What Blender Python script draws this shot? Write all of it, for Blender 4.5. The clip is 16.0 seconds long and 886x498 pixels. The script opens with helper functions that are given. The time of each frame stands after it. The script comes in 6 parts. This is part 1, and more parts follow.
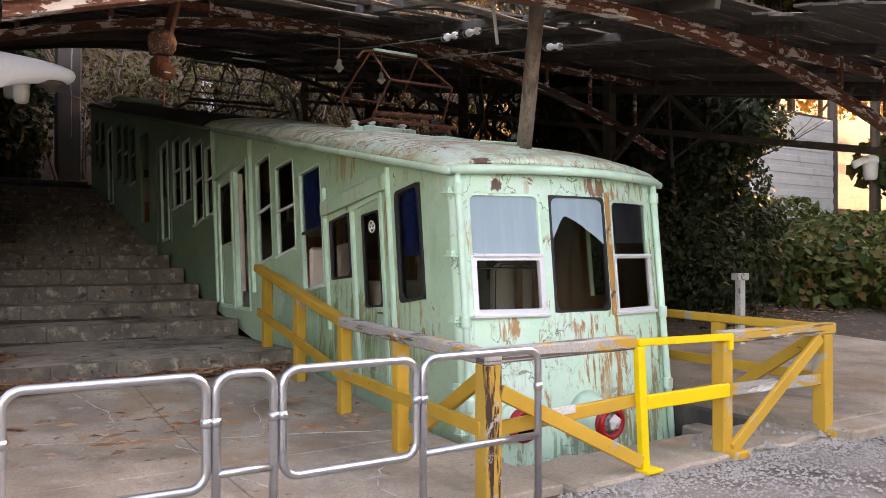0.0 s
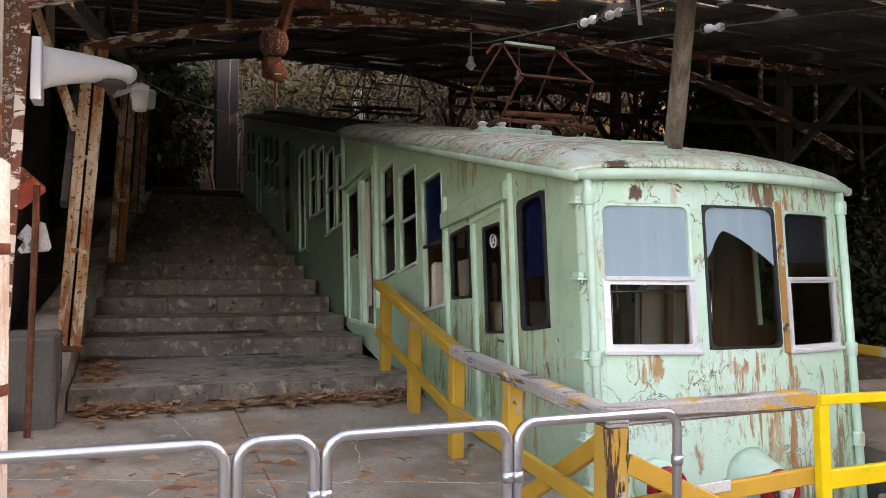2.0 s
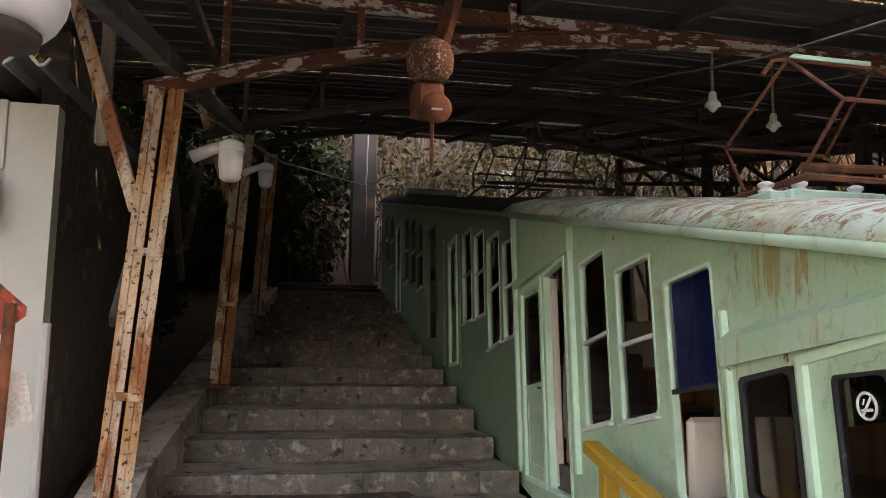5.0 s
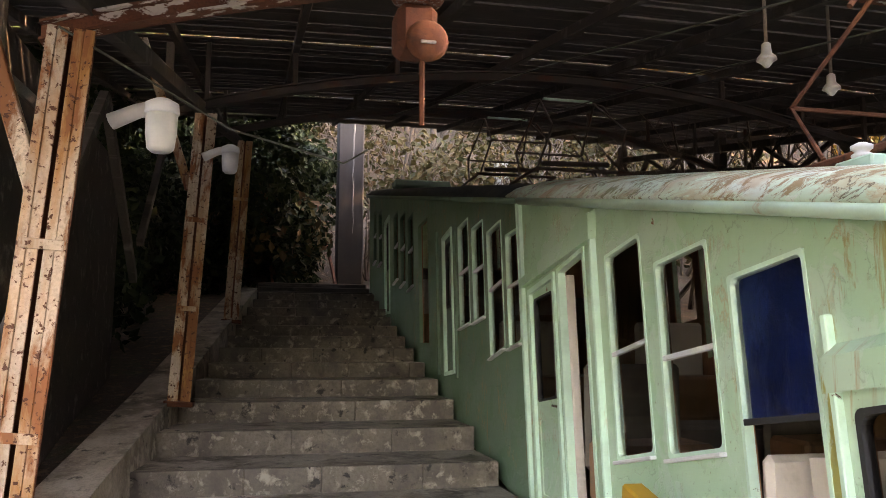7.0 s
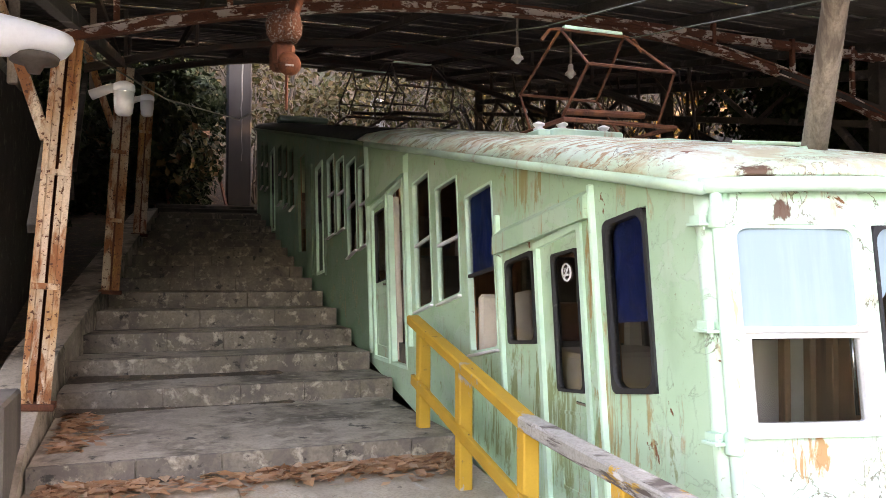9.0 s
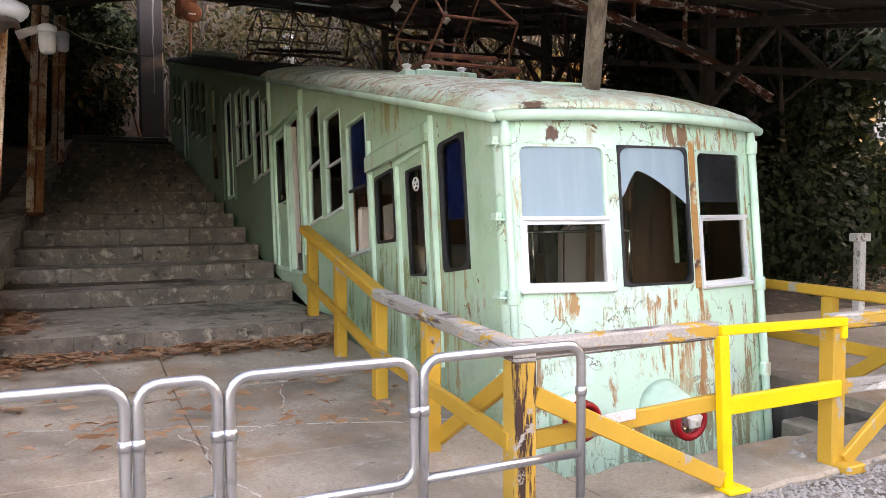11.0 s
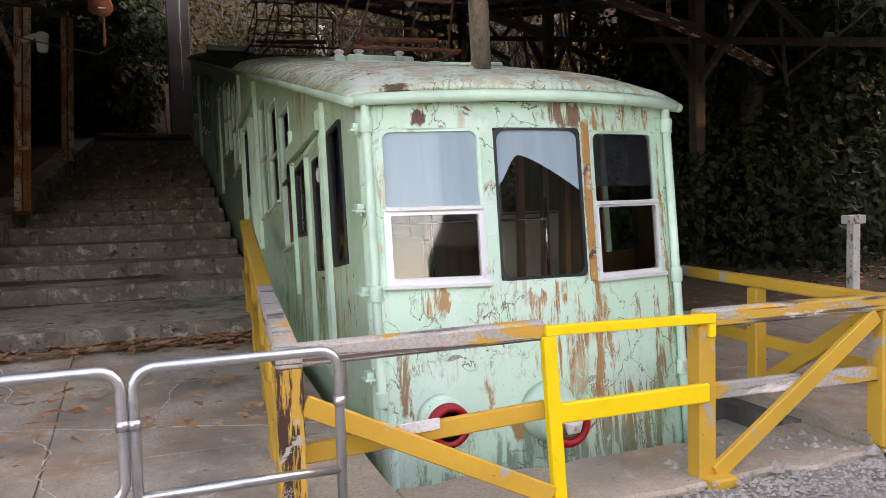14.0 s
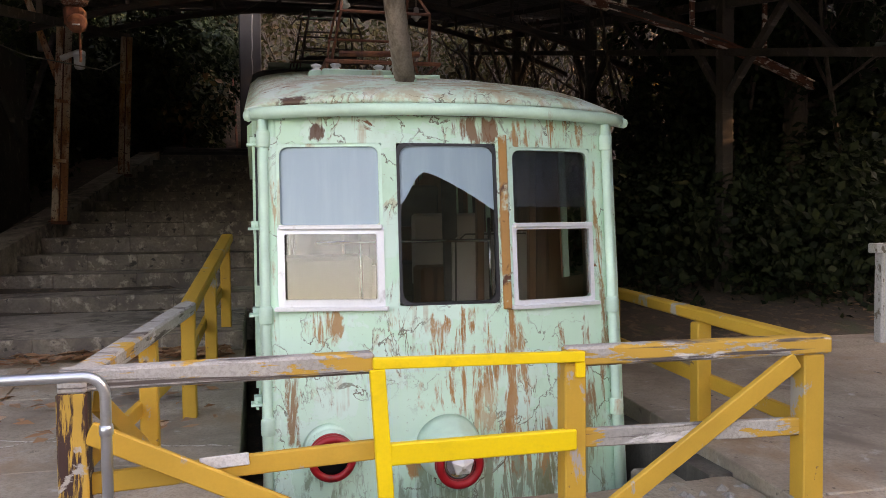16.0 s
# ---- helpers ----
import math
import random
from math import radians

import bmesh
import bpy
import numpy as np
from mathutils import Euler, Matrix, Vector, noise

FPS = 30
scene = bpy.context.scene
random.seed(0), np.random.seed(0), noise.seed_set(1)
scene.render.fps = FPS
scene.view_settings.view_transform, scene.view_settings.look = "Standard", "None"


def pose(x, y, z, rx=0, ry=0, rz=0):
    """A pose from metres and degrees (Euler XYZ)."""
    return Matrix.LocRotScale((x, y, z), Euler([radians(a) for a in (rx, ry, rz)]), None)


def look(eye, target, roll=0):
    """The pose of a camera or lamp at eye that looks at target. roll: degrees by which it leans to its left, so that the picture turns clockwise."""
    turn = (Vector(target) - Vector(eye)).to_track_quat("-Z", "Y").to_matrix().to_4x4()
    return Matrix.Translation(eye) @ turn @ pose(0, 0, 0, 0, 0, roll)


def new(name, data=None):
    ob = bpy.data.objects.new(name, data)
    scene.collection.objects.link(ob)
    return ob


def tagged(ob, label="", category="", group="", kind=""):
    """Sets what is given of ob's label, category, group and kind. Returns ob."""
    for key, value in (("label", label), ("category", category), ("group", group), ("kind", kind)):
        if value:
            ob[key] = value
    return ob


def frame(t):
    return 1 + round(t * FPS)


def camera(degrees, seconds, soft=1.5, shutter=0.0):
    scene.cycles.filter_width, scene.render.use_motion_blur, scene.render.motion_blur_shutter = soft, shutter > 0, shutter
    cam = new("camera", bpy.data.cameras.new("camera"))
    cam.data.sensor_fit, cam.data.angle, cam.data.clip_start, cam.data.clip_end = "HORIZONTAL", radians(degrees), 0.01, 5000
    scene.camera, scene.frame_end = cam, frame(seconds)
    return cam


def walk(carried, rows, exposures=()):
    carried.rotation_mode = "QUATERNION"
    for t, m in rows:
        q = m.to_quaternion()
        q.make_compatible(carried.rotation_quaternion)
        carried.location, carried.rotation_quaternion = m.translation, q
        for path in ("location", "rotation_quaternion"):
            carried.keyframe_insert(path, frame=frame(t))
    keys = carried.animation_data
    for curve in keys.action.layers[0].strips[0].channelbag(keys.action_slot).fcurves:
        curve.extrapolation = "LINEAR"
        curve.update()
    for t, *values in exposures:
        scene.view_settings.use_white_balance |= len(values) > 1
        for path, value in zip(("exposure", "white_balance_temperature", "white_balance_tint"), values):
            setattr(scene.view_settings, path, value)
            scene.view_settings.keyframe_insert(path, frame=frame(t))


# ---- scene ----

# camera: a slow arc before the car, a pause with a push towards the steps, then round to the front
cam = camera(57.9, 16.0, soft=0.8)
PATH = [
    (0.0, -4.870, -5.230, 1.490, -33.45, 0.40, -0.06),
    (0.5, -4.560, -5.035, 1.556, -31.33, 0.00, -0.46),
    (1.0, -4.393, -4.865, 1.538, -30.09, 0.25, -0.26),
    (1.5, -4.251, -4.678, 1.586, -27.57, 0.24, -0.50),
    (2.0, -4.115, -4.518, 1.595, -22.04, 0.78, -0.65),
    (2.5, -4.033, -4.495, 1.586, -17.97, 3.39, -1.11),
    (3.0, -4.008, -4.487, 1.588, -15.22, 4.87, -1.31),
    (3.5, -4.028, -4.441, 1.588, -12.90, 5.76, -1.41),
    (4.0, -4.038, -3.317, 1.744, -13.70, 5.41, -1.44),
    (4.5, -3.739, -1.927, 1.919, -12.53, 6.26, -1.08),
    (5.0, -3.666, -1.350, 1.984, -12.50, 6.89, -0.91),
    (6.2, -3.480, -0.420, 2.060, -12.80, 6.90, -0.40),
    (7.5, -3.412, -0.114, 2.078, -13.40, 6.53, 0.12),
    (8.0, -3.486, -1.135, 1.924, -14.76, 5.23, 0.28),
    (8.5, -3.798, -2.545, 1.793, -17.48, 3.58, 0.10),
    (9.0, -3.810, -3.028, 1.763, -20.82, 1.62, -0.10),
    (9.5, -3.942, -3.819, 1.629, -23.27, 0.27, -1.37),
    (10.0, -4.029, -4.365, 1.569, -25.27, -1.60, -1.76),
    (12.5, -3.498, -4.658, 1.560, -25.38, -3.75, 2.50),
    (13.0, -3.195, -4.672, 1.565, -24.54, -2.24, 3.27),
    (13.5, -2.909, -4.725, 1.575, -22.52, -2.38, 3.49),
    (14.0, -2.539, -4.848, 1.558, -20.67, -3.74, 1.53),
    (14.5, -2.191, -4.861, 1.539, -19.33, -4.10, 1.47),
    (15.0, -1.886, -4.858, 1.552, -17.86, -3.14, 1.28),
    (15.5, -1.531, -4.933, 1.558, -14.17, -3.13, 1.06),
    (16.0, -1.203, -4.939, 1.554, -13.00, -2.44, 0.50),
]
LIGHTNESS = [(0.0, 3.42), (2.0, 3.34), (3.5, 3.4), (4.0, 3.68), (5.0, 3.88), (7.5, 4.72), (8.5, 4.65), (9.0, 4.45), (9.5, 4.3), (10.2, 4.05), (12.5, 3.55), (14.0, 3.33), (15.0, 3.17), (16.0, 3.12)]
walk(cam, [(r[0], pose(r[1], r[2], r[3], 90 + r[5], r[6], r[4])) for r in PATH], [(t, e, 9500, 32) for t, e in LIGHTNESS])

# daylight: open sky before the canopy, low warm sun on the wood behind it
world = bpy.data.worlds.new("sky")
scene.world = world
world.use_nodes = True
wn = world.node_tree
sky = wn.nodes.new("ShaderNodeTexSky")
sky.sky_type, sky.sun_disc = "NISHITA", False
sky.sun_elevation, sky.sun_rotation = radians(19), radians(101)
sky.air_density, sky.dust_density = 1.0, 2.0
wn.links.new(sky.outputs[0], wn.nodes["Background"].inputs[0])
wn.nodes["Background"].inputs[1].default_value = 0.15
sun_data = bpy.data.lights.new("sun", "SUN")
sun_data.energy, sun_data.angle, sun_data.color = 3.2, radians(0.6), (1.0, 0.72, 0.45)
sun = new("sun", sun_data)
sun.matrix_world = look((40, -8, 14), (0, 0, 0))

# ---- materials ----
def nodes_of(name):
    m = bpy.data.materials.new(name)
    m.use_nodes = True
    t = m.node_tree
    return m, t, t.nodes["Principled BSDF"]


def coords(t, stretch=(1, 1, 1), shift=True):
    """Object coordinates in metres, stretched, shifted at random from object to object."""
    tc = t.nodes.new("ShaderNodeTexCoord")
    mp = t.nodes.new("ShaderNodeMapping")
    mp.inputs["Scale"].default_value = stretch
    t.links.new(tc.outputs["Object"], mp.inputs[0])
    if shift:
        info = t.nodes.new("ShaderNodeObjectInfo")
        mul = t.nodes.new("ShaderNodeMath")
        mul.operation = "MULTIPLY"
        mul.inputs[1].default_value = 37.0
        t.links.new(info.outputs["Random"], mul.inputs[0])
        t.links.new(mul.outputs[0], mp.inputs["Location"])
    return mp.outputs[0]


def noise_at(t, vec, scale, detail=6.0, rough=0.6, distort=0.0):
    n = t.nodes.new("ShaderNodeTexNoise")
    n.inputs["Scale"].default_value, n.inputs["Detail"].default_value = scale, detail
    n.inputs["Roughness"].default_value, n.inputs["Distortion"].default_value = rough, distort
    t.links.new(vec, n.inputs["Vector"])
    return n.outputs["Fac"]


def step_at(t, fac, lo, hi, top=1.0):
    r = t.nodes.new("ShaderNodeMapRange")
    r.inputs[1].default_value, r.inputs[2].default_value, r.inputs[4].default_value = lo, hi, top
    t.links.new(fac, r.inputs[0])
    return r.outputs[0]


def blend(t, fac, a, b, kind="MIX"):
    m = t.nodes.new("ShaderNodeMix")
    m.data_type, m.blend_type = "RGBA", kind
    if isinstance(fac, float):
        m.inputs[0].default_value = fac
    else:
        t.links.new(fac, m.inputs[0])
    for k, v in ((6, a), (7, b)):
        if isinstance(v, tuple):
            m.inputs[k].default_value = (*v, 1)
        else:
            t.links.new(v, m.inputs[k])
    return m.outputs[2]


def calc(t, kind, a, b):
    m = t.nodes.new("ShaderNodeMath")
    m.operation = kind
    for k, v in ((0, a), (1, b)):
        if isinstance(v, (int, float)):
            m.inputs[k].default_value = v
        else:
            t.links.new(v, m.inputs[k])
    return m.outputs[0]


def weathered(name, base, layers, rough=0.7, metal=0.0, bump=0.3, grain=60.0, spread=0.25, relief=0.004, shift=True):
    """A surface of one base colour with stains. Each layer: colour, noise scale, lower and upper threshold, stretch."""
    m, t, p = nodes_of(name)
    v = coords(t, shift=shift)
    big = noise_at(t, v, 1.3, 4)
    fine = noise_at(t, v, grain, 4, 0.7)
    light = tuple(min(1, c * (1 + spread)) for c in base)
    dark = tuple(c * (1 - spread) for c in base)
    col = blend(t, step_at(t, big, 0.3, 0.7), dark, light)
    col = blend(t, calc(t, "MULTIPLY", step_at(t, fine, 0.44, 0.64), 0.62 if rough > 0.72 else 0.10), col, tuple(c * 0.6 for c in base))
    height = calc(t, "MULTIPLY", fine, 0.35)
    for colour, scale, lo, hi, stretch in layers:
        f = step_at(t, noise_at(t, coords(t, stretch, shift), scale, 8, 0.65, 0.3), lo, hi)
        col = blend(t, f, col, colour)
        height = calc(t, "SUBTRACT", height, calc(t, "MULTIPLY", f, 0.35))
    t.links.new(col, p.inputs["Base Color"])
    p.inputs["Roughness"].default_value, p.inputs["Metallic"].default_value = rough, metal
    b = t.nodes.new("ShaderNodeBump")
    b.inputs["Strength"].default_value, b.inputs["Distance"].default_value = bump, relief
    t.links.new(height, b.inputs["Height"])
    t.links.new(b.outputs[0], p.inputs["Normal"])
    return m


RUST, RUSTY, ORANGE = (0.10, 0.032, 0.014), (0.22, 0.08, 0.028), (0.42, 0.19, 0.06)
ONE, TALL = (1, 1, 1), (1, 1, 0.12)
MINT = (0.57, 0.81, 0.655)


def car_paint(name, base, wear, patches=(), run=(1, 0, 0.045), blotch=0.0):
    """Old mint enamel: cracked flakes with dark edges, primer below, rust runs. patches: (x, y, z, rx, ry, rz, colour) stains."""
    m, t, p = nodes_of(name)
    v = coords(t, shift=False)
    mild = noise_at(t, v, 0.9, 5)
    col = blend(t, step_at(t, mild, 0.35, 0.7), base, tuple(c * f for c, f in zip(base, (0.80, 0.92, 0.82))))
    # flakes of older, paler coats
    fl = step_at(t, noise_at(t, v, 2.2, 9, 0.62, 0.6), 0.52, 0.53)
    col = blend(t, calc(t, "MULTIPLY", fl, 0.55), col, tuple(min(1.0, c * f) for c, f in zip(base, (1.10, 1.0, 1.10))))
    # green mould low down the flanks and in the shade
    mould = step_at(t, noise_at(t, coords(t, (1, 1, 0.5), False), 1.7, 7), 0.56, 0.75, 0.55)
    col = blend(t, mould, col, tuple(c * f for c, f in zip(base, (0.45, 0.55, 0.38))))
    # rust runs
    runs = step_at(t, noise_at(t, coords(t, run, False), 13.0, 7, 0.68, 0.4), 0.57 - 0.02 * wear, 0.64, 0.85)
    keep = step_at(t, noise_at(t, v, 2.1, 6), 0.56 - 0.03 * wear, 0.66)
    runs = calc(t, "MULTIPLY", runs, keep)
    col = blend(t, runs, col, (0.40, 0.22, 0.08))
    if blotch:
        bl = calc(t, "MULTIPLY", step_at(t, noise_at(t, coords(t, (1.0, 0.6, 1.0), False), 5.0, 9, 0.72, 0.6), 0.46, 0.55, blotch), step_at(t, noise_at(t, v, 1.3, 4), 0.36, 0.48))
        col = blend(t, bl, col, (0.50, 0.27, 0.085))
    # cracks along the edges of the flakes
    cn = noise_at(t, v, 3.1, 7, 0.55, 0.5)
    edge = calc(t, "ABSOLUTE", calc(t, "SUBTRACT", cn, 0.5), 0.0)
    crack = calc(t, "MULTIPLY", step_at(t, edge, 0.010, 0.002), step_at(t, noise_at(t, v, 1.7, 3), 0.42, 0.55))
    # upright splits where the coat has dried and lifted
    un = noise_at(t, coords(t, (1, 1, 0.28), False), 7.5, 6, 0.6, 0.8)
    split = calc(t, "MULTIPLY", step_at(t, calc(t, "ABSOLUTE", calc(t, "SUBTRACT", un, 0.5), 0.0), 0.012, 0.003), step_at(t, noise_at(t, v, 1.9, 4, 0.6), 0.53, 0.60))
    crack = calc(t, "MAXIMUM", crack, split)
    col = blend(t, calc(t, "MULTIPLY", crack, 0.85 if wear > 0.6 else 0.22), col, (0.11, 0.075, 0.035))
    # rust bleeding out beside the splits
    bleed = calc(t, "MULTIPLY", step_at(t, calc(t, "ABSOLUTE", calc(t, "SUBTRACT", un, 0.485), 0.0), 0.035, 0.008, 0.5), step_at(t, noise_at(t, v, 1.9, 4, 0.6), 0.55, 0.62))
    col = blend(t, calc(t, "MULTIPLY", bleed, calc(t, "SUBTRACT", 1.0, crack)), col, (0.46, 0.27, 0.11))
    # rust pinpricks
    dots = step_at(t, noise_at(t, v, 38.0, 5, 0.7), 0.63, 0.69, 0.6)
    col = blend(t, dots, col, tuple(c * f for c, f in zip(base, (0.50, 0.32, 0.24))))
    # bare rust where the coat is gone
    bare = step_at(t, noise_at(t, v, 4.5, 9, 0.6, 0.4), 0.70 - 0.03 * wear, 0.72 - 0.03 * wear)
    col = blend(t, bare, col, RUSTY)
    height = calc(t, "ADD", calc(t, "MULTIPLY", fl, 0.6), calc(t, "MULTIPLY", noise_at(t, v, 35.0, 4), 0.3))
    height = calc(t, "SUBTRACT", height, calc(t, "ADD", crack, bare))
    for x, y, z, rx, ry, rz, colour in patches:
        mp = t.nodes.new("ShaderNodeVectorMath")
        mp.operation = "SUBTRACT"
        t.links.new(v, mp.inputs[0])
        mp.inputs[1].default_value = (x, y, z)
        dv = t.nodes.new("ShaderNodeVectorMath")
        dv.operation = "DIVIDE"
        t.links.new(mp.outputs[0], dv.inputs[0])
        dv.inputs[1].default_value = (rx, ry, rz)
        ln = t.nodes.new("ShaderNodeVectorMath")
        ln.operation = "LENGTH"
        t.links.new(dv.outputs[0], ln.inputs[0])
        wob = calc(t, "MULTIPLY", calc(t, "SUBTRACT", noise_at(t, coords(t, (1, 1, 0.45), False), 14.0, 7, 0.65), 0.5), 2.6)
        f = step_at(t, calc(t, "ADD", ln.outputs["Value"], wob), 0.95, 0.70, 0.95)
        if rz > 0.1:
            f = calc(t, "MULTIPLY", f, step_at(t, noise_at(t, coords(t, tuple(min(1.0, c * 3) for c in run), False), 10.0, 8, 0.72, 0.5), 0.49, 0.55, 0.95))
        col = blend(t, f, col, colour)
        height = calc(t, "SUBTRACT", height, calc(t, "MULTIPLY", f, 0.6))
    t.links.new(col, p.inputs["Base Color"])
    p.inputs["Roughness"].default_value = 0.55
    b = t.nodes.new("ShaderNodeBump")
    b.inputs["Strength"].default_value, b.inputs["Distance"].default_value = 0.5, 0.006
    t.links.new(height, b.inputs["Height"])
    t.links.new(b.outputs[0], p.inputs["Normal"])
    return m


BROWN = (0.30, 0.14, 0.05)
TAN, OXIDE = (0.50, 0.38, 0.22), (0.42, 0.19, 0.055)
M_FRONT = car_paint("mint_front_paint", MINT, 0.8, (
    (0.08, -0.2, 0.55, 0.32, 0.6, 0.36, TAN), (0.335, -0.2, 0.48, 0.12, 0.6, 0.55, OXIDE), (0.02, -0.2, 0.62, 0.20, 0.6, 0.30, OXIDE),
    (0.318, -0.1, 0.86, 0.05, 0.6, 0.20, OXIDE), (0.318, 0.0, 1.40, 0.04, 0.6, 0.70, (0.44, 0.22, 0.06)),
    (0.17, 0.1, 2.09, 0.20, 0.6, 0.105, RUSTY), (0.70, 0.1, 2.07, 0.32, 0.6, 0.11, OXIDE), (0.42, 0.1, 2.06, 0.05, 0.6, 0.12, OXIDE),
    (-0.84, 0.1, 2.06, 0.05, 0.5, 0.065, RUST), (-0.80, 0.0, 0.88, 0.12, 0.6, 0.11, OXIDE), (-0.48, -0.1, 0.45, 0.05, 0.6, 0.26, OXIDE),
    (-1.02, 0.0, 0.40, 0.05, 0.6, 0.35, BROWN), (0.55, -0.2, 0.02, 0.36, 0.6, 0.34, OXIDE), (0.72, -0.1, 0.50, 0.07, 0.6, 0.35, BROWN),
    (0.90, 0.0, 0.45, 0.06, 0.6, 0.45, BROWN), (1.02, 0.0, 0.60, 0.05, 0.6, 0.60, BROWN), (0.25, -0.2, -0.05, 0.20, 0.6, 0.25, BROWN),
    (-0.30, -0.2, 0.05, 0.07, 0.6, 0.10, OXIDE), (-0.14, -0.1, 0.80, 0.14, 0.6, 0.12, OXIDE), (0.10, -0.1, 0.88, 0.12, 0.6, 0.13, OXIDE), (0.0, -0.3, -0.30, 1.15, 0.8, 0.42, (0.26, 0.36, 0.24)), (0.8, -0.1, -0.1, 0.35, 0.7, 0.40, (0.24, 0.25, 0.13)),
    (-1.14, 0.1, 1.30, 0.05, 0.7, 0.70, TAN), (1.02, 0.1, 1.60, 0.05, 0.7, 0.50, OXIDE)))
# same mint as the front, base darkened for canopy shade; the patches are stains
M_SIDE = car_paint("shaded_mint_side_paint", (0.43, 0.63, 0.46), 0.4, (
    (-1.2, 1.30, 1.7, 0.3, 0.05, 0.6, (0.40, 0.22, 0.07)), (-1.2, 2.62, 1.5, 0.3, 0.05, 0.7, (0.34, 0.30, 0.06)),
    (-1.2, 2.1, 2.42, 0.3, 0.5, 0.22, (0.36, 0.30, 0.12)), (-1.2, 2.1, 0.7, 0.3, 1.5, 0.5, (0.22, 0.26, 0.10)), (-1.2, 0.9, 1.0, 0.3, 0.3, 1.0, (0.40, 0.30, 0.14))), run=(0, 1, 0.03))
# rear flank: the side green again, darkened for the shade deep under the canopy
M_REAR = car_paint("shaded_rear_paint", (0.17, 0.28, 0.19), -0.6, run=(0, 1, 0.03))
M_ROOF = car_paint("mint_roof_paint", (0.68, 0.82, 0.70), 1.5, (
    (-0.5, 1.2, 2.5, 0.9, 0.7, 0.4, (0.45, 0.25, 0.10)), (0.5, 0.4, 2.4, 0.8, 0.5, 0.3, (0.48, 0.33, 0.17)), (-0.6, 4.5, 3.1, 0.8, 1.6, 0.5, (0.22, 0.24, 0.11)),
    (-0.95, 0.12, 2.25, 0.17, 0.09, 0.05, RUST), (-0.75, 1.9, 2.6, 0.6, 0.45, 0.4, (0.36, 0.17, 0.06)),
    (-0.9, 3.2, 2.8, 0.5, 0.9, 0.4, (0.33, 0.20, 0.08)), (-0.2, 1.3, 2.6, 0.28, 0.25, 0.3, (0.42, 0.22, 0.08))), run=(0.08, 1, 0.3), blotch=0.5)
M_MINT = weathered("mint_enamel", (0.55, 0.79, 0.64), [(ORANGE, 3.0, 0.62, 0.72, (1, 1, 0.2)), (RUST, 9.0, 0.68, 0.72, ONE)], 0.5, 0, 0.3)
# trim enamel for the rear, with the canopy's shade in its colour
M_MINT_SHADE = weathered("shaded_mint_enamel", (0.12, 0.20, 0.14), [((0.12, 0.15, 0.07), 2.0, 0.5, 0.7, ONE)], 0.6)
M_RUSTWHITE = weathered("flaking_white_paint_on_rust", (0.60, 0.47, 0.35),
                        [(ORANGE, 2.6, 0.46, 0.62, (1, 1, 0.25)), ((0.28, 0.10, 0.035), 6.0, 0.50, 0.57, (1, 1, 0.3)), (RUST, 28.0, 0.57, 0.61, ONE)], 0.75, 0, 0.7)
M_RUST = weathered("rust", (0.135, 0.042, 0.02), [((0.24, 0.08, 0.03), 4.0, 0.5, 0.65, ONE), ((0.05, 0.022, 0.014), 9.0, 0.55, 0.7, ONE)], 0.85, 0, 0.8)
M_ARCH = weathered("rusted_arch_steel", (0.15, 0.05, 0.025), [((0.60, 0.53, 0.46), 9.0, 0.53, 0.555, (0.5, 1, 1)), (RUST, 12.0, 0.55, 0.62, ONE)], 0.8, 0, 0.7)
M_DARKSTEEL = weathered("dark_steel", (0.07, 0.055, 0.045), [(RUST, 4.0, 0.55, 0.7, ONE)], 0.8)
M_DARKWOOD = weathered("weathered_dark_board", (0.060, 0.048, 0.039), [((0.17, 0.15, 0.13), 6.0, 0.55, 0.7, (0.15, 1, 1)), ((0.03, 0.025, 0.02), 3.0, 0.55, 0.7, ONE)], 0.9, 0, 0.8)
M_POLEWOOD = weathered("grey_pole_wood", (0.25, 0.20, 0.16), [((0.12, 0.09, 0.07), 10.0, 0.5, 0.62, (1, 1, 0.06)), ((0.36, 0.32, 0.28), 5.0, 0.55, 0.7, (1, 1, 0.1))], 0.85, 0, 0.8)
M_OCHRE = weathered("worn_ochre_paint", (0.55, 0.305, 0.035), [((0.36, 0.33, 0.30), 4.0, 0.60, 0.63, (1, 1, 0.6)), ((0.16, 0.09, 0.04), 11.0, 0.66, 0.70, ONE)], 0.65, 0, 0.5, spread=0.14)
M_OCHRE_TOP = weathered("bare_grey_rail_wood", (0.38, 0.36, 0.325), [((0.54, 0.30, 0.045), 3.6, 0.525, 0.54, (0.35, 0.5, 1.5)), ((0.09, 0.07, 0.06), 22.0, 0.54, 0.62, (0.06, 0.12, 1.5)), ((0.62, 0.60, 0.58), 7.0, 0.62, 0.68, (0.3, 0.4, 1))], 0.8, 0, 0.9)
M_YELLOW = weathered("fresh_yellow_paint", (0.88, 0.60, 0.012), [((0.70, 0.48, 0.01), 5.0, 0.55, 0.75, ONE)], 0.5, 0, 0.25, spread=0.06)
M_GALV = weathered("galvanised_tube", (0.52, 0.54, 0.56), [((0.30, 0.31, 0.33), 8.0, 0.55, 0.75, ONE)], 0.32, 0.9, 0.15, spread=0.12)
M_CONCRETE = weathered("stained_concrete", (0.385, 0.325, 0.255), [((0.20, 0.165, 0.13), 1.1, 0.48, 0.66, ONE), ((0.30, 0.19, 0.11), 0.8, 0.54, 0.70, ONE), ((0.42, 0.39, 0.35), 5.0, 0.60, 0.70, ONE), ((0.09, 0.075, 0.06), 9.0, 0.63, 0.70, ONE)], 0.85, 0, 0.6, 45, shift=False)
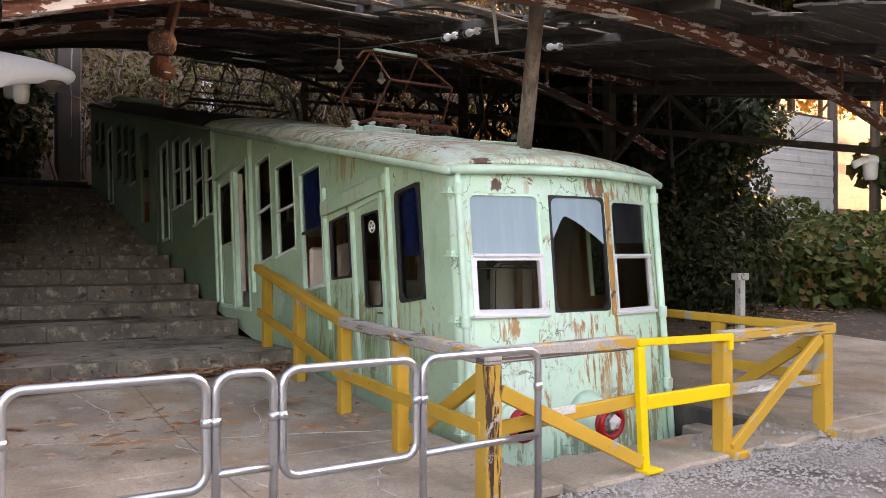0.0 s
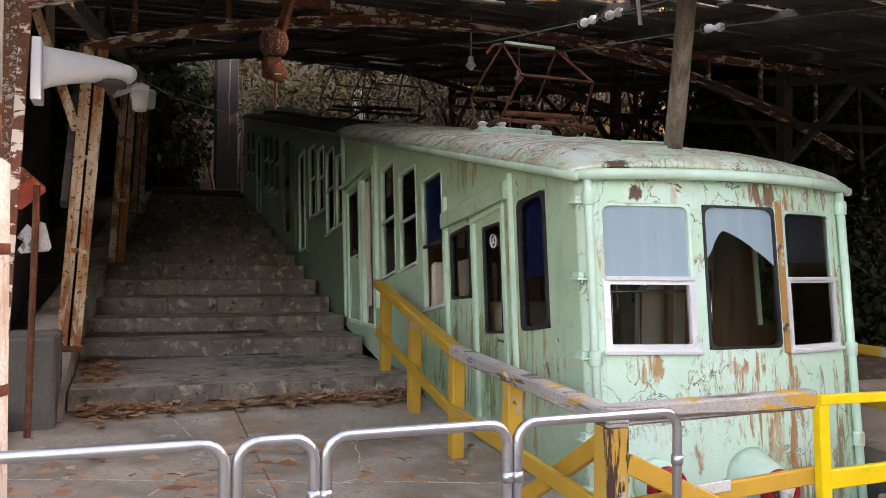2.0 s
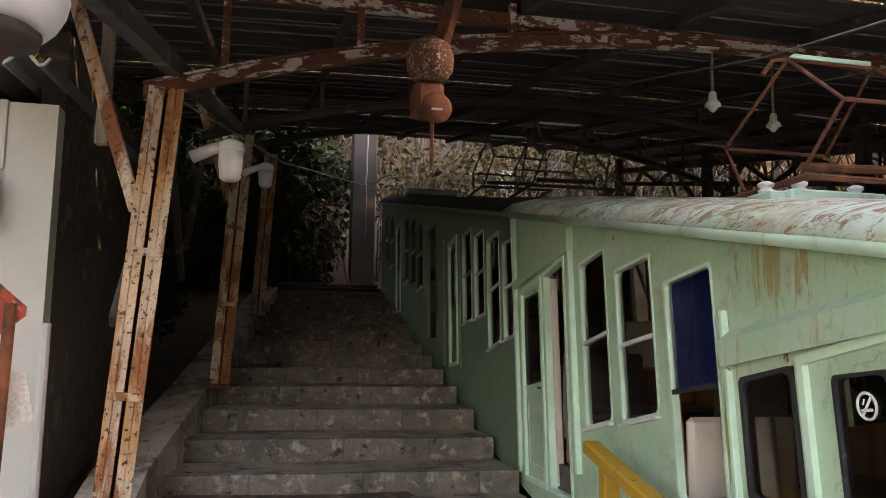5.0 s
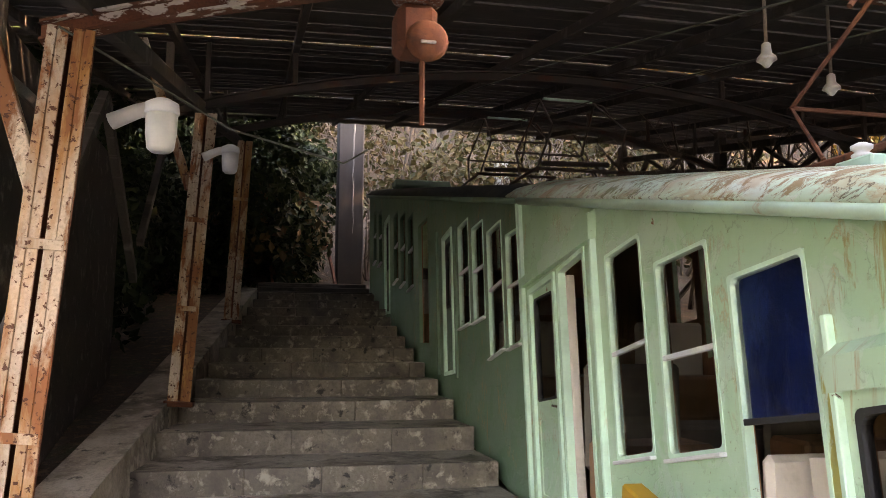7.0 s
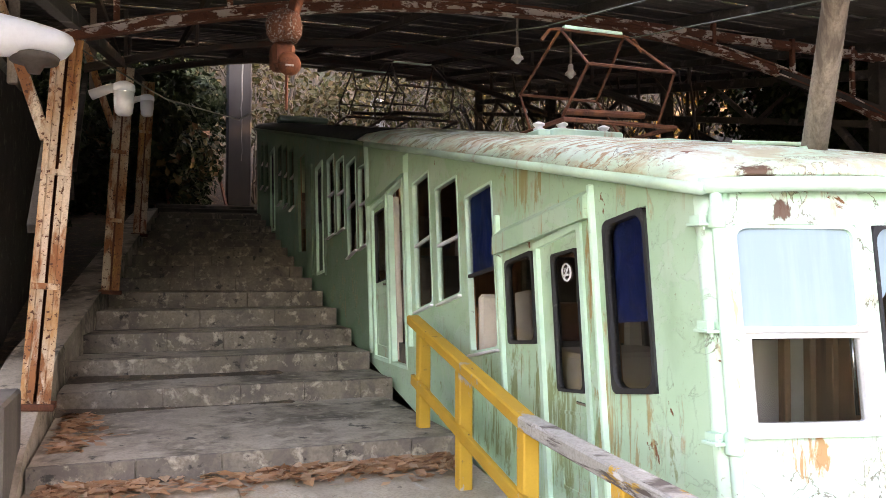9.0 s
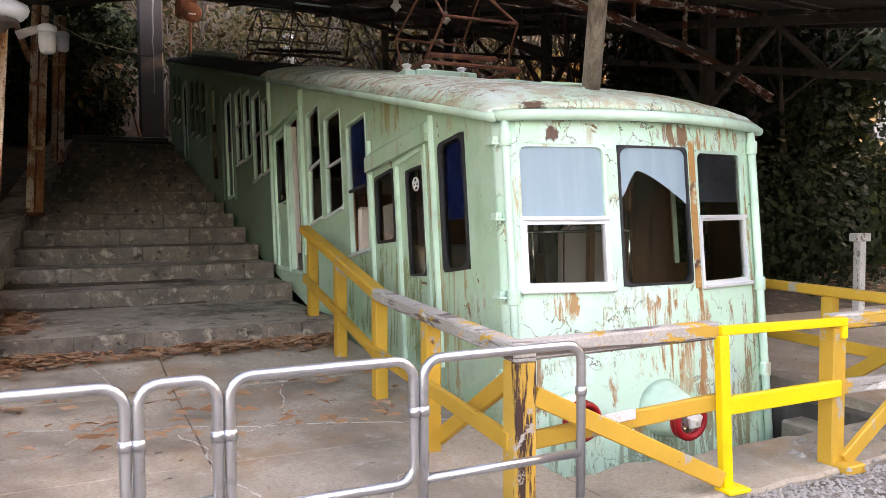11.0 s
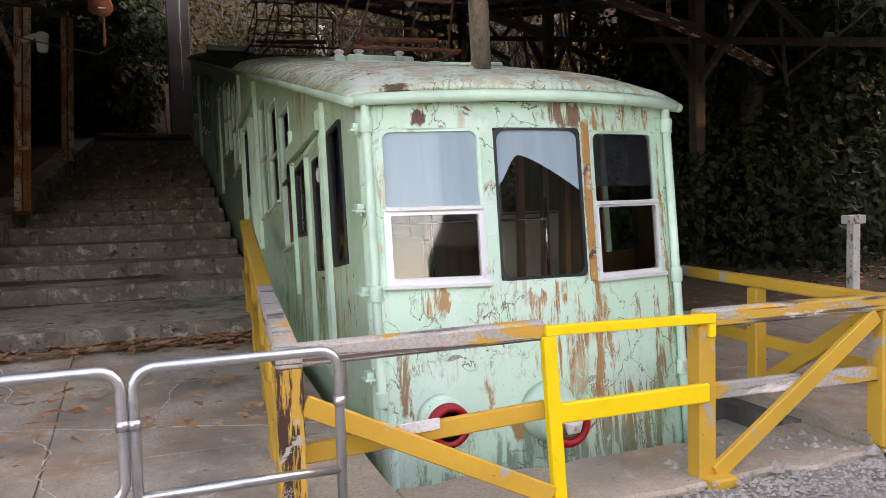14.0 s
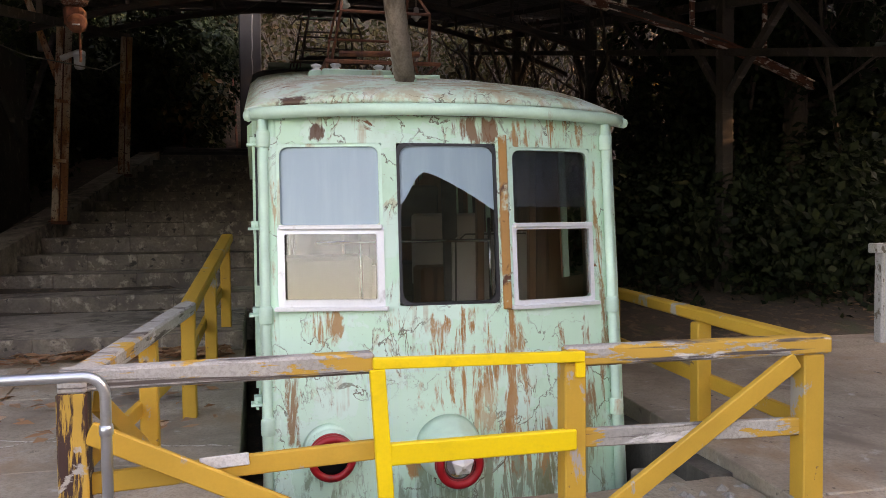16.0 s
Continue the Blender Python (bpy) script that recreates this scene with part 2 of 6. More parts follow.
M_FILLER = weathered("pale_mortar", (0.58, 0.54, 0.48), [((0.30, 0.25, 0.20), 14.0, 0.50, 0.60, ONE)], 0.9)
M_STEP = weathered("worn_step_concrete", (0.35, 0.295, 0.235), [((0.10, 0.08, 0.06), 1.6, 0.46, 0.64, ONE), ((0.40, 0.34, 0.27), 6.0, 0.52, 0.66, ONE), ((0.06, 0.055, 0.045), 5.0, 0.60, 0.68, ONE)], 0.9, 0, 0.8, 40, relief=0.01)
# risers: base darker than the treads, the shadow on them put into the colour
M_RISER = weathered("shaded_riser_concrete", (0.21, 0.175, 0.14), [((0.12, 0.10, 0.085), 2.5, 0.46, 0.62, ONE), ((0.40, 0.35, 0.28), 8.0, 0.54, 0.66, ONE), ((0.05, 0.045, 0.04), 7.0, 0.60, 0.66, ONE)], 0.9, 0, 1.0, 30, relief=0.012, shift=False)
M_PIT = weathered("damp_pit_concrete", (0.13, 0.12, 0.105), [((0.05, 0.045, 0.04), 2.0, 0.48, 0.65, TALL), ((0.08, 0.10, 0.05), 3.0, 0.6, 0.7, ONE)], 0.9, 0, 0.8, shift=False)
M_ASPHALT = weathered("old_asphalt", (0.06, 0.06, 0.062), [((0.10, 0.10, 0.10), 40.0, 0.55, 0.7, ONE)], 0.9, 0, 0.8, 90, shift=False)
M_EARTH = weathered("leafy_earth", (0.085, 0.064, 0.045), [((0.20, 0.13, 0.08), 7.0, 0.52, 0.65, ONE), ((0.05, 0.07, 0.03), 1.2, 0.52, 0.7, ONE)], 0.95, 0, 1.0, 30, relief=0.03, shift=False)
M_GRIT = weathered("gritty_yard", (0.22, 0.20, 0.175), [((0.10, 0.08, 0.065), 2.2, 0.5, 0.62, ONE), ((0.36, 0.34, 0.31), 24.0, 0.55, 0.68, ONE)], 0.95, 0, 1.0, 60, relief=0.01, shift=False)
M_STONE = weathered("gravel_stone", (0.31, 0.295, 0.27), [((0.25, 0.23, 0.21), 20.0, 0.5, 0.7, ONE)], 0.9, 0, 0.5)
M_WHITE = weathered("white_enamel", (0.80, 0.83, 0.85), [((0.50, 0.50, 0.48), 5.0, 0.6, 0.8, ONE)], 0.35, 0, 0.1, spread=0.05)
M_WHITEPOST = weathered("flaked_white_post", (0.62, 0.62, 0.60), [((0.20, 0.17, 0.14), 9.0, 0.56, 0.60, (1, 1, 0.5))], 0.8, 0, 0.6, spread=0.1)
M_PVC = weathered("stained_white_pipe", (0.50, 0.49, 0.47), [((0.36, 0.29, 0.21), 3.0, 0.48, 0.66, (1, 1, 0.2)), ((0.32, 0.16, 0.07), 4.0, 0.66, 0.72, (1, 1, 0.15))], 0.5, 0, 0.2, spread=0.06)
M_SHAFT = weathered("chalky_concrete", (0.60, 0.58, 0.55), [((0.36, 0.34, 0.30), 3.0, 0.50, 0.62, (1, 1, 0.4)), ((0.38, 0.20, 0.09), 5.0, 0.62, 0.70, (1, 1, 0.1)), ((0.28, 0.26, 0.23), 16.0, 0.60, 0.66, ONE)], 0.85, 0, 0.5, spread=0.1)
M_BROWNPIPE = weathered("brown_pipe", (0.20, 0.09, 0.045), [((0.35, 0.25, 0.18), 6.0, 0.58, 0.7, TALL)], 0.5)
M_REDSIGN = weathered("rusted_red_sign", (0.40, 0.06, 0.03), [(RUST, 6.0, 0.5, 0.56, ONE), ((0.5, 0.25, 0.2), 14.0, 0.6, 0.64, ONE)], 0.7)
M_RED = weathered("red_lamp_rim", (0.45, 0.012, 0.018), [((0.18, 0.01, 0.01), 8.0, 0.55, 0.7, ONE)], 0.4, 0, 0.2)
M_ALU = weathered("aluminium_sash", (0.80, 0.81, 0.82), [((0.55, 0.54, 0.52), 9.0, 0.60, 0.72, ONE)], 0.4, 0.25, 0.15, spread=0.06)
M_RUBBER = weathered("black_gasket", (0.022, 0.022, 0.024), [((0.07, 0.07, 0.07), 20.0, 0.6, 0.7, ONE)], 0.6)
# near-black for the left headlamp: the darkness of its hollow put into colour
M_LAMPHOLE, lamp_hole_tree, lamp_hole = nodes_of("black_lamp_hole")
lamp_hole.inputs["Base Color"].default_value = (0.006, 0.006, 0.006, 1)
lamp_hole.inputs["Roughness"].default_value, lamp_hole.inputs["Specular IOR Level"].default_value = 1.0, 0.0
M_CHROME = weathered("chrome_bar", (0.72, 0.73, 0.74), [((0.5, 0.5, 0.5), 15.0, 0.6, 0.8, ONE)], 0.18, 1.0, 0.05, spread=0.04)
M_CREAM = weathered("cream_interior_panel", (0.66, 0.59, 0.52), [((0.38, 0.32, 0.26), 2.0, 0.55, 0.75, ONE)], 0.55, 0, 0.1, spread=0.06)
M_INDARK = weathered("dark_interior", (0.16, 0.135, 0.115), [((0.05, 0.045, 0.04), 2.0, 0.5, 0.7, ONE)], 0.7)
M_INWOOD = weathered("brown_interior_wood", (0.30, 0.15, 0.075), [((0.12, 0.06, 0.03), 6.0, 0.5, 0.7, TALL)], 0.5)
M_BLUE = weathered("blue_plastic_sheet", (0.012, 0.035, 0.19), [((0.03, 0.09, 0.34), 5.0, 0.52, 0.62, (1, 1, 0.4)), ((0.006, 0.015, 0.09), 4.0, 0.55, 0.7, ONE)], 0.35, 0, 0.9, 20, relief=0.02)
M_TILE = weathered("porcelain", (0.72, 0.70, 0.66), [((0.45, 0.38, 0.3), 9.0, 0.6, 0.7, ONE)], 0.3, 0, 0.1)
M_SHUTTER = weathered("white_shutter_slat", (0.76, 0.78, 0.79), [((0.58, 0.58, 0.56), 3.0, 0.55, 0.8, ONE)], 0.45, 0, 0.1, spread=0.04)
M_CREAMWALL = weathered("cream_wall_panel", (0.56, 0.54, 0.47), [((0.42, 0.39, 0.32), 2.0, 0.58, 0.8, TALL)], 0.7, 0, 0.2, spread=0.06)
M_LILAC = weathered("grey_shutter_box", (0.40, 0.38, 0.40), [((0.3, 0.28, 0.29), 2.0, 0.55, 0.8, ONE)], 0.5)
M_SLATE = weathered("corrugated_sheet", (0.17, 0.165, 0.16), [((0.30, 0.29, 0.28), 4.0, 0.55, 0.7, ONE)], 0.8)
M_SIDING = weathered("white_clapboard", (0.54, 0.53, 0.50), [((0.36, 0.34, 0.30), 3.0, 0.55, 0.7, TALL)], 0.8, spread=0.1)
M_REDROOF = weathered("faded_red_roof", (0.36, 0.10, 0.075), [((0.22, 0.07, 0.05), 2.0, 0.5, 0.7, ONE)], 0.7)
M_BARK = weathered("bark", (0.10, 0.078, 0.06), [((0.045, 0.036, 0.028), 8.0, 0.5, 0.62, (1, 1, 0.2))], 0.95, 0, 1.0, 30, relief=0.02)
M_PALEBARK = weathered("pale_bark", (0.14, 0.11, 0.085), [((0.09, 0.07, 0.05), 7.0, 0.52, 0.64, (1, 1, 0.25))], 0.9, 0, 0.8, 30, relief=0.015)
M_WIRE = weathered("old_wire", (0.10, 0.10, 0.08), [((0.16, 0.2, 0.13), 8.0, 0.5, 0.7, ONE)], 0.6, 0.3)
M_SYMBOL = weathered("white_symbol_paint", (0.74, 0.75, 0.74), [((0.5, 0.5, 0.5), 20.0, 0.6, 0.7, ONE)], 0.5)


def leafy(name, colours, rough=0.6):
    """Leaves: each one its own tint, some light let through."""
    m, t, p = nodes_of(name)
    geo = t.nodes.new("ShaderNodeNewGeometry")
    ramp = t.nodes.new("ShaderNodeValToRGB")
    for i, c in enumerate(colours):
        pos = i / max(1, len(colours) - 1)
        e = ramp.color_ramp.elements[i] if i < 2 else ramp.color_ramp.elements.new(pos)
        e.position, e.color = pos, (*c, 1)
    t.links.new(geo.outputs["Random Per Island"], ramp.inputs[0])
    t.links.new(ramp.outputs[0], p.inputs["Base Color"])
    p.inputs["Roughness"].default_value, p.inputs["Specular IOR Level"].default_value = rough, 0.2
    tr = t.nodes.new("ShaderNodeBsdfTranslucent")
    t.links.new(ramp.outputs[0], tr.inputs[0])
    mix = t.nodes.new("ShaderNodeMixShader")
    mix.inputs[0].default_value = 0.3
    t.links.new(p.outputs[0], mix.inputs[1])
    t.links.new(tr.outputs[0], mix.inputs[2])
    t.links.new(mix.outputs[0], t.nodes["Material Output"].inputs[0])
    return m


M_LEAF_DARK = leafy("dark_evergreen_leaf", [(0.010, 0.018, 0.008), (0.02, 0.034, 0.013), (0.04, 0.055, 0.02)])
M_LEAF_GREEN = leafy("green_leaf", [(0.02, 0.04, 0.012), (0.04, 0.065, 0.018), (0.075, 0.09, 0.03)])
M_LEAF_BROAD = leafy("broad_shrub_leaf", [(0.025, 0.05, 0.012), (0.055, 0.09, 0.02), (0.11, 0.13, 0.035), (0.15, 0.08, 0.03)], 0.5)
M_LEAF_AUTUMN = leafy("autumn_leaf", [(0.35, 0.16, 0.03), (0.45, 0.26, 0.06), (0.16, 0.13, 0.03), (0.30, 0.11, 0.03)])
M_LEAF_OLIVE = leafy("olive_brown_leaf", [(0.06, 0.06, 0.02), (0.10, 0.075, 0.03), (0.035, 0.04, 0.014), (0.13, 0.08, 0.04)])
M_LITTER = leafy("dead_leaf", [(0.42, 0.21, 0.11), (0.55, 0.33, 0.20), (0.26, 0.12, 0.06), (0.62, 0.44, 0.31)])


def pane_glass(name, mirror, tint):
    """Old window glass: a thin pane that mirrors part of the daylight and lets the rest through."""
    m, t, p = nodes_of(name)
    t.nodes.remove(p)
    gl = t.nodes.new("ShaderNodeBsdfGlossy")
    gl.inputs["Roughness"].default_value = 0.03
    v = coords(t)
    b = t.nodes.new("ShaderNodeBump")
    b.inputs["Strength"].default_value, b.inputs["Distance"].default_value = 0.05, 0.01
    t.links.new(noise_at(t, v, 2.0, 3), b.inputs["Height"])
    t.links.new(b.outputs[0], gl.inputs["Normal"])
    tr = t.nodes.new("ShaderNodeBsdfTransparent")
    tr.inputs[0].default_value = (*tint, 1)
    fr = t.nodes.new("ShaderNodeFresnel")
    fr.inputs[0].default_value = 1.5
    f = calc(t, "ADD", fr.outputs[0], mirror)
    mix = t.nodes.new("ShaderNodeMixShader")
    t.links.new(f, mix.inputs[0])
    t.links.new(tr.outputs[0], mix.inputs[1])
    t.links.new(gl.outputs[0], mix.inputs[2])
    t.links.new(mix.outputs[0], t.nodes["Material Output"].inputs[0])
    return m


M_GLASS = pane_glass("window_glass", 0.03, (0.97, 0.975, 0.97))
# film on the upper panes; its blue-grey base stands for the sky's reflection
M_SKY_FILM, ft, fp = nodes_of("sun_film")
fp.inputs["Base Color"].default_value = (0.40, 0.47, 0.54, 1)
fp.inputs["Roughness"].default_value, fp.inputs["Alpha"].default_value = 0.12, 0.88
fcol = blend(ft, step_at(ft, noise_at(ft, coords(ft, (3, 1, 0.3)), 3.0, 5), 0.45, 0.75), (0.33, 0.46, 0.52), (0.40, 0.54, 0.58))
ft.links.new(fcol, fp.inputs["Base Color"])
M_LAMPGLASS = weathered("milky_lamp_glass", (0.70, 0.72, 0.72), [((0.5, 0.5, 0.48), 8.0, 0.6, 0.8, ONE)], 0.3, 0, 0.1)

# ---- mesh helpers ----
def mesh_from(name, verts, faces, material, smooth=False):
    me = bpy.data.meshes.new(name)
    me.from_pydata([tuple(v) for v in verts], [], faces)
    me.materials.append(material)
    if smooth:
        me.polygons.foreach_set("use_smooth", [True] * len(me.polygons))
    me.update()
    return me


def part(name, bm, material, parent=None, label="", smooth=False):
    """One bmesh as one mesh object, under a thing or a part where given."""
    bmesh.ops.recalc_face_normals(bm, faces=bm.faces[:])
    me = bpy.data.meshes.new(name)
    bm.to_mesh(me)
    bm.free()
    me.materials.append(material)
    if smooth:
        me.polygons.foreach_set("use_smooth", [True] * len(me.polygons))
    ob = new(name, me)
    if parent is not None:
        ob.parent = parent
    return tagged(ob, label)


def thing(name, label, category, group="", kind="", at=(0, 0, 0)):
    e = new(name)
    e.empty_display_size = 0.2
    e.location = at
    return tagged(e, label, category, group, kind)


def box(bm, lo, hi, bevel=0.0):
    r = bmesh.ops.create_cube(bm, size=1.0, matrix=Matrix.Translation([(a + b) / 2 for a, b in zip(lo, hi)]) @ Matrix.Diagonal((*[max(1e-4, b - a) for a, b in zip(lo, hi)], 1)))
    if bevel:
        es = list({e for v in r["verts"] for e in v.link_edges})
        bmesh.ops.bevel(bm, geom=es, offset=bevel, segments=1, affect="EDGES")
    return bm


def boxed(lo, hi, bevel=0.0):
    return box(bmesh.new(), lo, hi, bevel)


def beam(bm, a, b, w, h, bevel=0.006, up=(0, 0, 1)):
    """A squared timber or bar from a to b, w across and h deep."""
    a, b = Vector(a), Vector(b)
    d = (b - a).normalized()
    s = d.cross(Vector(up))
    s = s.normalized() if s.length > 1e-4 else Vector((1, 0, 0))
    u = s.cross(d)
    m = Matrix((s * w, d * (b - a).length, u * h)).transposed().to_4x4()
    m.translation = (a + b) / 2
    r = bmesh.ops.create_cube(bm, size=1.0, matrix=m)
    if bevel:
        es = list({e for v in r["verts"] for e in v.link_edges})
        bmesh.ops.bevel(bm, geom=es, offset=bevel, segments=1, affect="EDGES")
    return bm


def beamed(a, b, w, h, bevel=0.006, up=(0, 0, 1)):
    return beam(bmesh.new(), a, b, w, h, bevel, up)


def tube(bm, pts, radius, sides=8, closed=False, caps=True):
    """A round bar along points; radius a number or one for each point."""
    pts = [Vector(p) for p in pts]
    n = len(pts)
    rad = radius if isinstance(radius, (list, tuple)) else [radius] * n
    rings, ref = [], None
    for i, p in enumerate(pts):
        if closed:
            d = pts[(i + 1) % n] - pts[i - 1]
        else:
            d = pts[min(i + 1, n - 1)] - pts[max(i - 1, 0)]
        d.normalize()
        if ref is None:
            ref = d.orthogonal().normalized()
        s = (ref - d * ref.dot(d)).normalized()
        ref = s
        u = d.cross(s)
        rings.append([bm.verts.new(p + (s * math.cos(k * math.tau / sides) + u * math.sin(k * math.tau / sides)) * rad[i]) for k in range(sides)])
    for i in range(n if closed else n - 1):
        A, B = rings[i], rings[(i + 1) % n]
        for k in range(sides):
            bm.faces.new((A[k], A[(k + 1) % sides], B[(k + 1) % sides], B[k]))
    if caps and not closed:
        bm.faces.new(rings[0][::-1])
        bm.faces.new(rings[-1])
    return bm


def tubed(pts, radius, sides=8, closed=False):
    return tube(bmesh.new(), pts, radius, sides, closed)


def turned(profile, m, sides=20):
    """A lathe shape: (radius, height) pairs about the z axis of m."""
    bm = bmesh.new()
    rings = [[bm.verts.new(m @ Vector((r * math.cos(k * math.tau / sides), r * math.sin(k * math.tau / sides), h))) for k in range(sides)] for r, h in profile]
    for A, B in zip(rings, rings[1:]):
        for k in range(sides):
            bm.faces.new((A[k], A[(k + 1) % sides], B[(k + 1) % sides], B[k]))
    bm.faces.new(rings[0][::-1])
    bm.faces.new(rings[-1])
    return bm


def rounded(u0, u1, v0, v1, r, n=4):
    """The corner-rounded outline of a rectangle, counter-clockwise."""
    out = []
    for cu, cv, a in ((u1 - r, v1 - r, 0), (u0 + r, v1 - r, 90), (u0 + r, v0 + r, 180), (u1 - r, v0 + r, 270)):
        for k in range(n + 1):
            g = radians(a + 90 * k / n)
            out.append((cu + r * math.cos(g), cv + r * math.sin(g)))
    return out


def at_u(o, u, k):
    """Height of an opening's top (k=2) or bottom (k=4) at u."""
    f = (u - o[0]) / (o[1] - o[0])
    return o[k] + (o[k + 1] - o[k]) * f


def pierced(to3d, u0, u1, bottom, top, holes, thick, du=0.5, dv=9.0):
    """A wall sheet with real thickness and openings. holes: (u0, u1, top at u0, top at u1, bottom at u0, bottom at u1)."""
    cuts = {u0, u1}
    for o in holes:
        cuts |= {o[0], o[1]}
    cuts = sorted(cuts)
    fine = []
    for a, b in zip(cuts, cuts[1:]):
        k = max(1, math.ceil((b - a) / du))
        fine += [a + (b - a) * i / k for i in range(k)]
    fine.append(cuts[-1])
    bm = bmesh.new()
    for a, b in zip(fine, fine[1:]):
        mid = (a + b) / 2
        inside = sorted([o for o in holes if o[0] < mid < o[1]], key=lambda o: o[4])
        lo = (bottom(a), bottom(b))
        spans = []
        for o in inside:
            spans.append((lo, (at_u(o, a, 4), at_u(o, b, 4))))
            lo = (at_u(o, a, 2), at_u(o, b, 2))
        spans.append((lo, (top(a), top(b))))
        for (la, lb), (ha, hb) in spans:
            k = max(1, math.ceil(max(ha - la, hb - lb) / dv))
            for i in range(k):
                f, g = i / k, (i + 1) / k
                q = [(a, la + (ha - la) * f), (b, lb + (hb - lb) * f), (b, lb + (hb - lb) * g), (a, la + (ha - la) * g)]
                for d in (0.0, thick):
                    bm.faces.new([bm.verts.new(to3d(u, v, d)) for u, v in q])
            for e in (((a, la), (b, lb)), ((a, ha), (b, hb))):
                (ua, va), (ub, vb) = e
                bm.faces.new([bm.verts.new(to3d(*p)) for p in ((ua, va, 0), (ub, vb, 0), (ub, vb, thick), (ua, va, thick))])
    for o in holes:
        for u, kt, kb in ((o[0], 2, 4), (o[1], 3, 5)):
            bm.faces.new([bm.verts.new(to3d(*p)) for p in ((u, o[kb], 0), (u, o[kt], 0), (u, o[kt], thick), (u, o[kb], thick))])
    for u in (u0, u1):
        bm.faces.new([bm.verts.new(to3d(*p)) for p in ((u, bottom(u), 0), (u, top(u), 0), (u, top(u), thick), (u, bottom(u), thick))])
    bmesh.ops.remove_doubles(bm, verts=bm.verts[:], dist=0.0005)
    return bm


def ring_frame(to3d, o, width, lo, hi, r=0.05):
    """A rounded frame in an opening: outline o, its width, from depth lo to hi."""
    def loop(inset, rad):
        pts = rounded(0, 1, 0, 1, 0.0001, 1)
        h = (o[2] + o[3] - o[4] - o[5]) / 2
        w = o[1] - o[0]
        out = []
        for a, b in rounded(inset, w - inset, inset, h - inset, rad):
            u = o[0] + a
            zb, zt = at_u(o, u, 4), at_u(o, u, 2)
            out.append((u, zb + (zt - zb) * b / h))
        return out
    A, B = loop(0.0, r * 0.6), loop(width, r)
    bm = bmesh.new()
    n = len(A)
    rings = [[bm.verts.new(to3d(u, v, d)) for u, v in L] for L, d in ((A, lo), (B, lo), (B, hi), (A, hi))]
    for X, Y in ((0, 1), (1, 2), (2, 3), (3, 0)):
        for k in range(n):
            bm.faces.new((rings[X][k], rings[X][(k + 1) % n], rings[Y][(k + 1) % n], rings[Y][k]))
    return bm


def sheet(to3d, o, d, inset=0.01, nu=3, nv=3, thick=0.005):
    """A thin pane or panel that fills an opening at depth d."""
    bm = bmesh.new()
    for dd in (d, d + thick):
        g = []
        for i in range(nu + 1):
            u = o[0] + inset + (o[1] - o[0] - 2 * inset) * i / nu
            zb, zt = at_u(o, u, 4) + inset, at_u(o, u, 2) - inset
            g.append([bm.verts.new(to3d(u, zb + (zt - zb) * j / nv, dd)) for j in range(nv + 1)])
        for i in range(nu):
            for j in range(nv):
                bm.faces.new((g[i][j], g[i + 1][j], g[i + 1][j + 1], g[i][j + 1]))
    return bm


# ---- lie of the land ----
PLAT_Y0, PLAT_Y1 = -1.32, 2.95


def plat_z(y):
    """The platform climbs gently from the yard to the foot of the steps."""
    return 0.0165 * max(0.0, min(y, PLAT_Y1) - PLAT_Y0) ** 2


def hill_z(x, y):
    """The hillside round the station."""
    base = 0.2 * max(0.0, y - 2.5) if x < 2 else 0.215 * max(0.0, y - 1.0)
    side = 0.05 * max(0.0, x - 7.0) + 0.10 * max(0.0, -x - 9.0) * (1 if y > -1 else 0.3)
    far = 0.55 * max(0.0, y - 19.5)
    dip = 0.25 if abs(x) < 1.9 and 0 < y < 18 else 0.0
    return base + side + far - dip - 0.06


STEPS = [(2.98, 0.445), (5.15, 0.63), (6.05, 0.83), (6.87, 1.04), (7.74, 1.26), (8.61, 1.47), (9.40, 1.66), (10.20, 1.84), (10.96, 2.02), (11.66, 2.19), (12.37, 2.36), (13.00, 2.52), (13.55, 2.68), (14.3, 2.85), (15.0, 3.02)]


def stair_left(y):
    return -4.5 if y < 6 else -4.5 + 0.12 * (y - 6)


# ---- ground ----
def ground_sheet():
    n = 120
    xs = [math.copysign(abs(k / n) ** 2.6 * 1500, k) for k in range(-n, n + 1)]
    def z_of(x, y):
        d = max(0.0, math.hypot(x, y) - 60)
        z = hill_z(max(-40, min(40, x)), min(y, 60)) if y > -1 else min(0, 0) - 0.06
        k = min(1.0, max(0.0, (y + 1.0) / 3))
        if y <= 2.0:
            z = -0.06 + k * (hill_z(max(-40, min(40, x)), 2.0) + 0.06)
        if -1.4 < x < 1.55 and -0.6 < y < 17:
            z = min(z, -1.05 + 0.185 * max(0, y))
        return z + 0.12 * (noise.noise((x * 0.35, y * 0.35, 0)) * (1 if y > 3.5 else 0.0))
    xg = sorted(xs + [-1.42, -1.38, 1.53, 1.57, -4.9, 4.6])
    yg = sorted([v - 2 for v in xs] + [-0.62, -0.58, 17.02])
    verts = [(x, y, z_of(x, y)) for y in yg for x in xg]
    w = len(xg)
    faces = [(j * w + i, j * w + i + 1, (j + 1) * w + i + 1, (j + 1) * w + i) for j in range(len(yg) - 1) for i in range(w - 1)]
    ob = new("ground", mesh_from("ground", verts, faces, M_EARTH, True))
    tagged(ob, "brown hillside earth strewn with dead leaves", "ground", kind="structure")


ground_sheet()

# yard of grit before the curb
bm = bmesh.new()
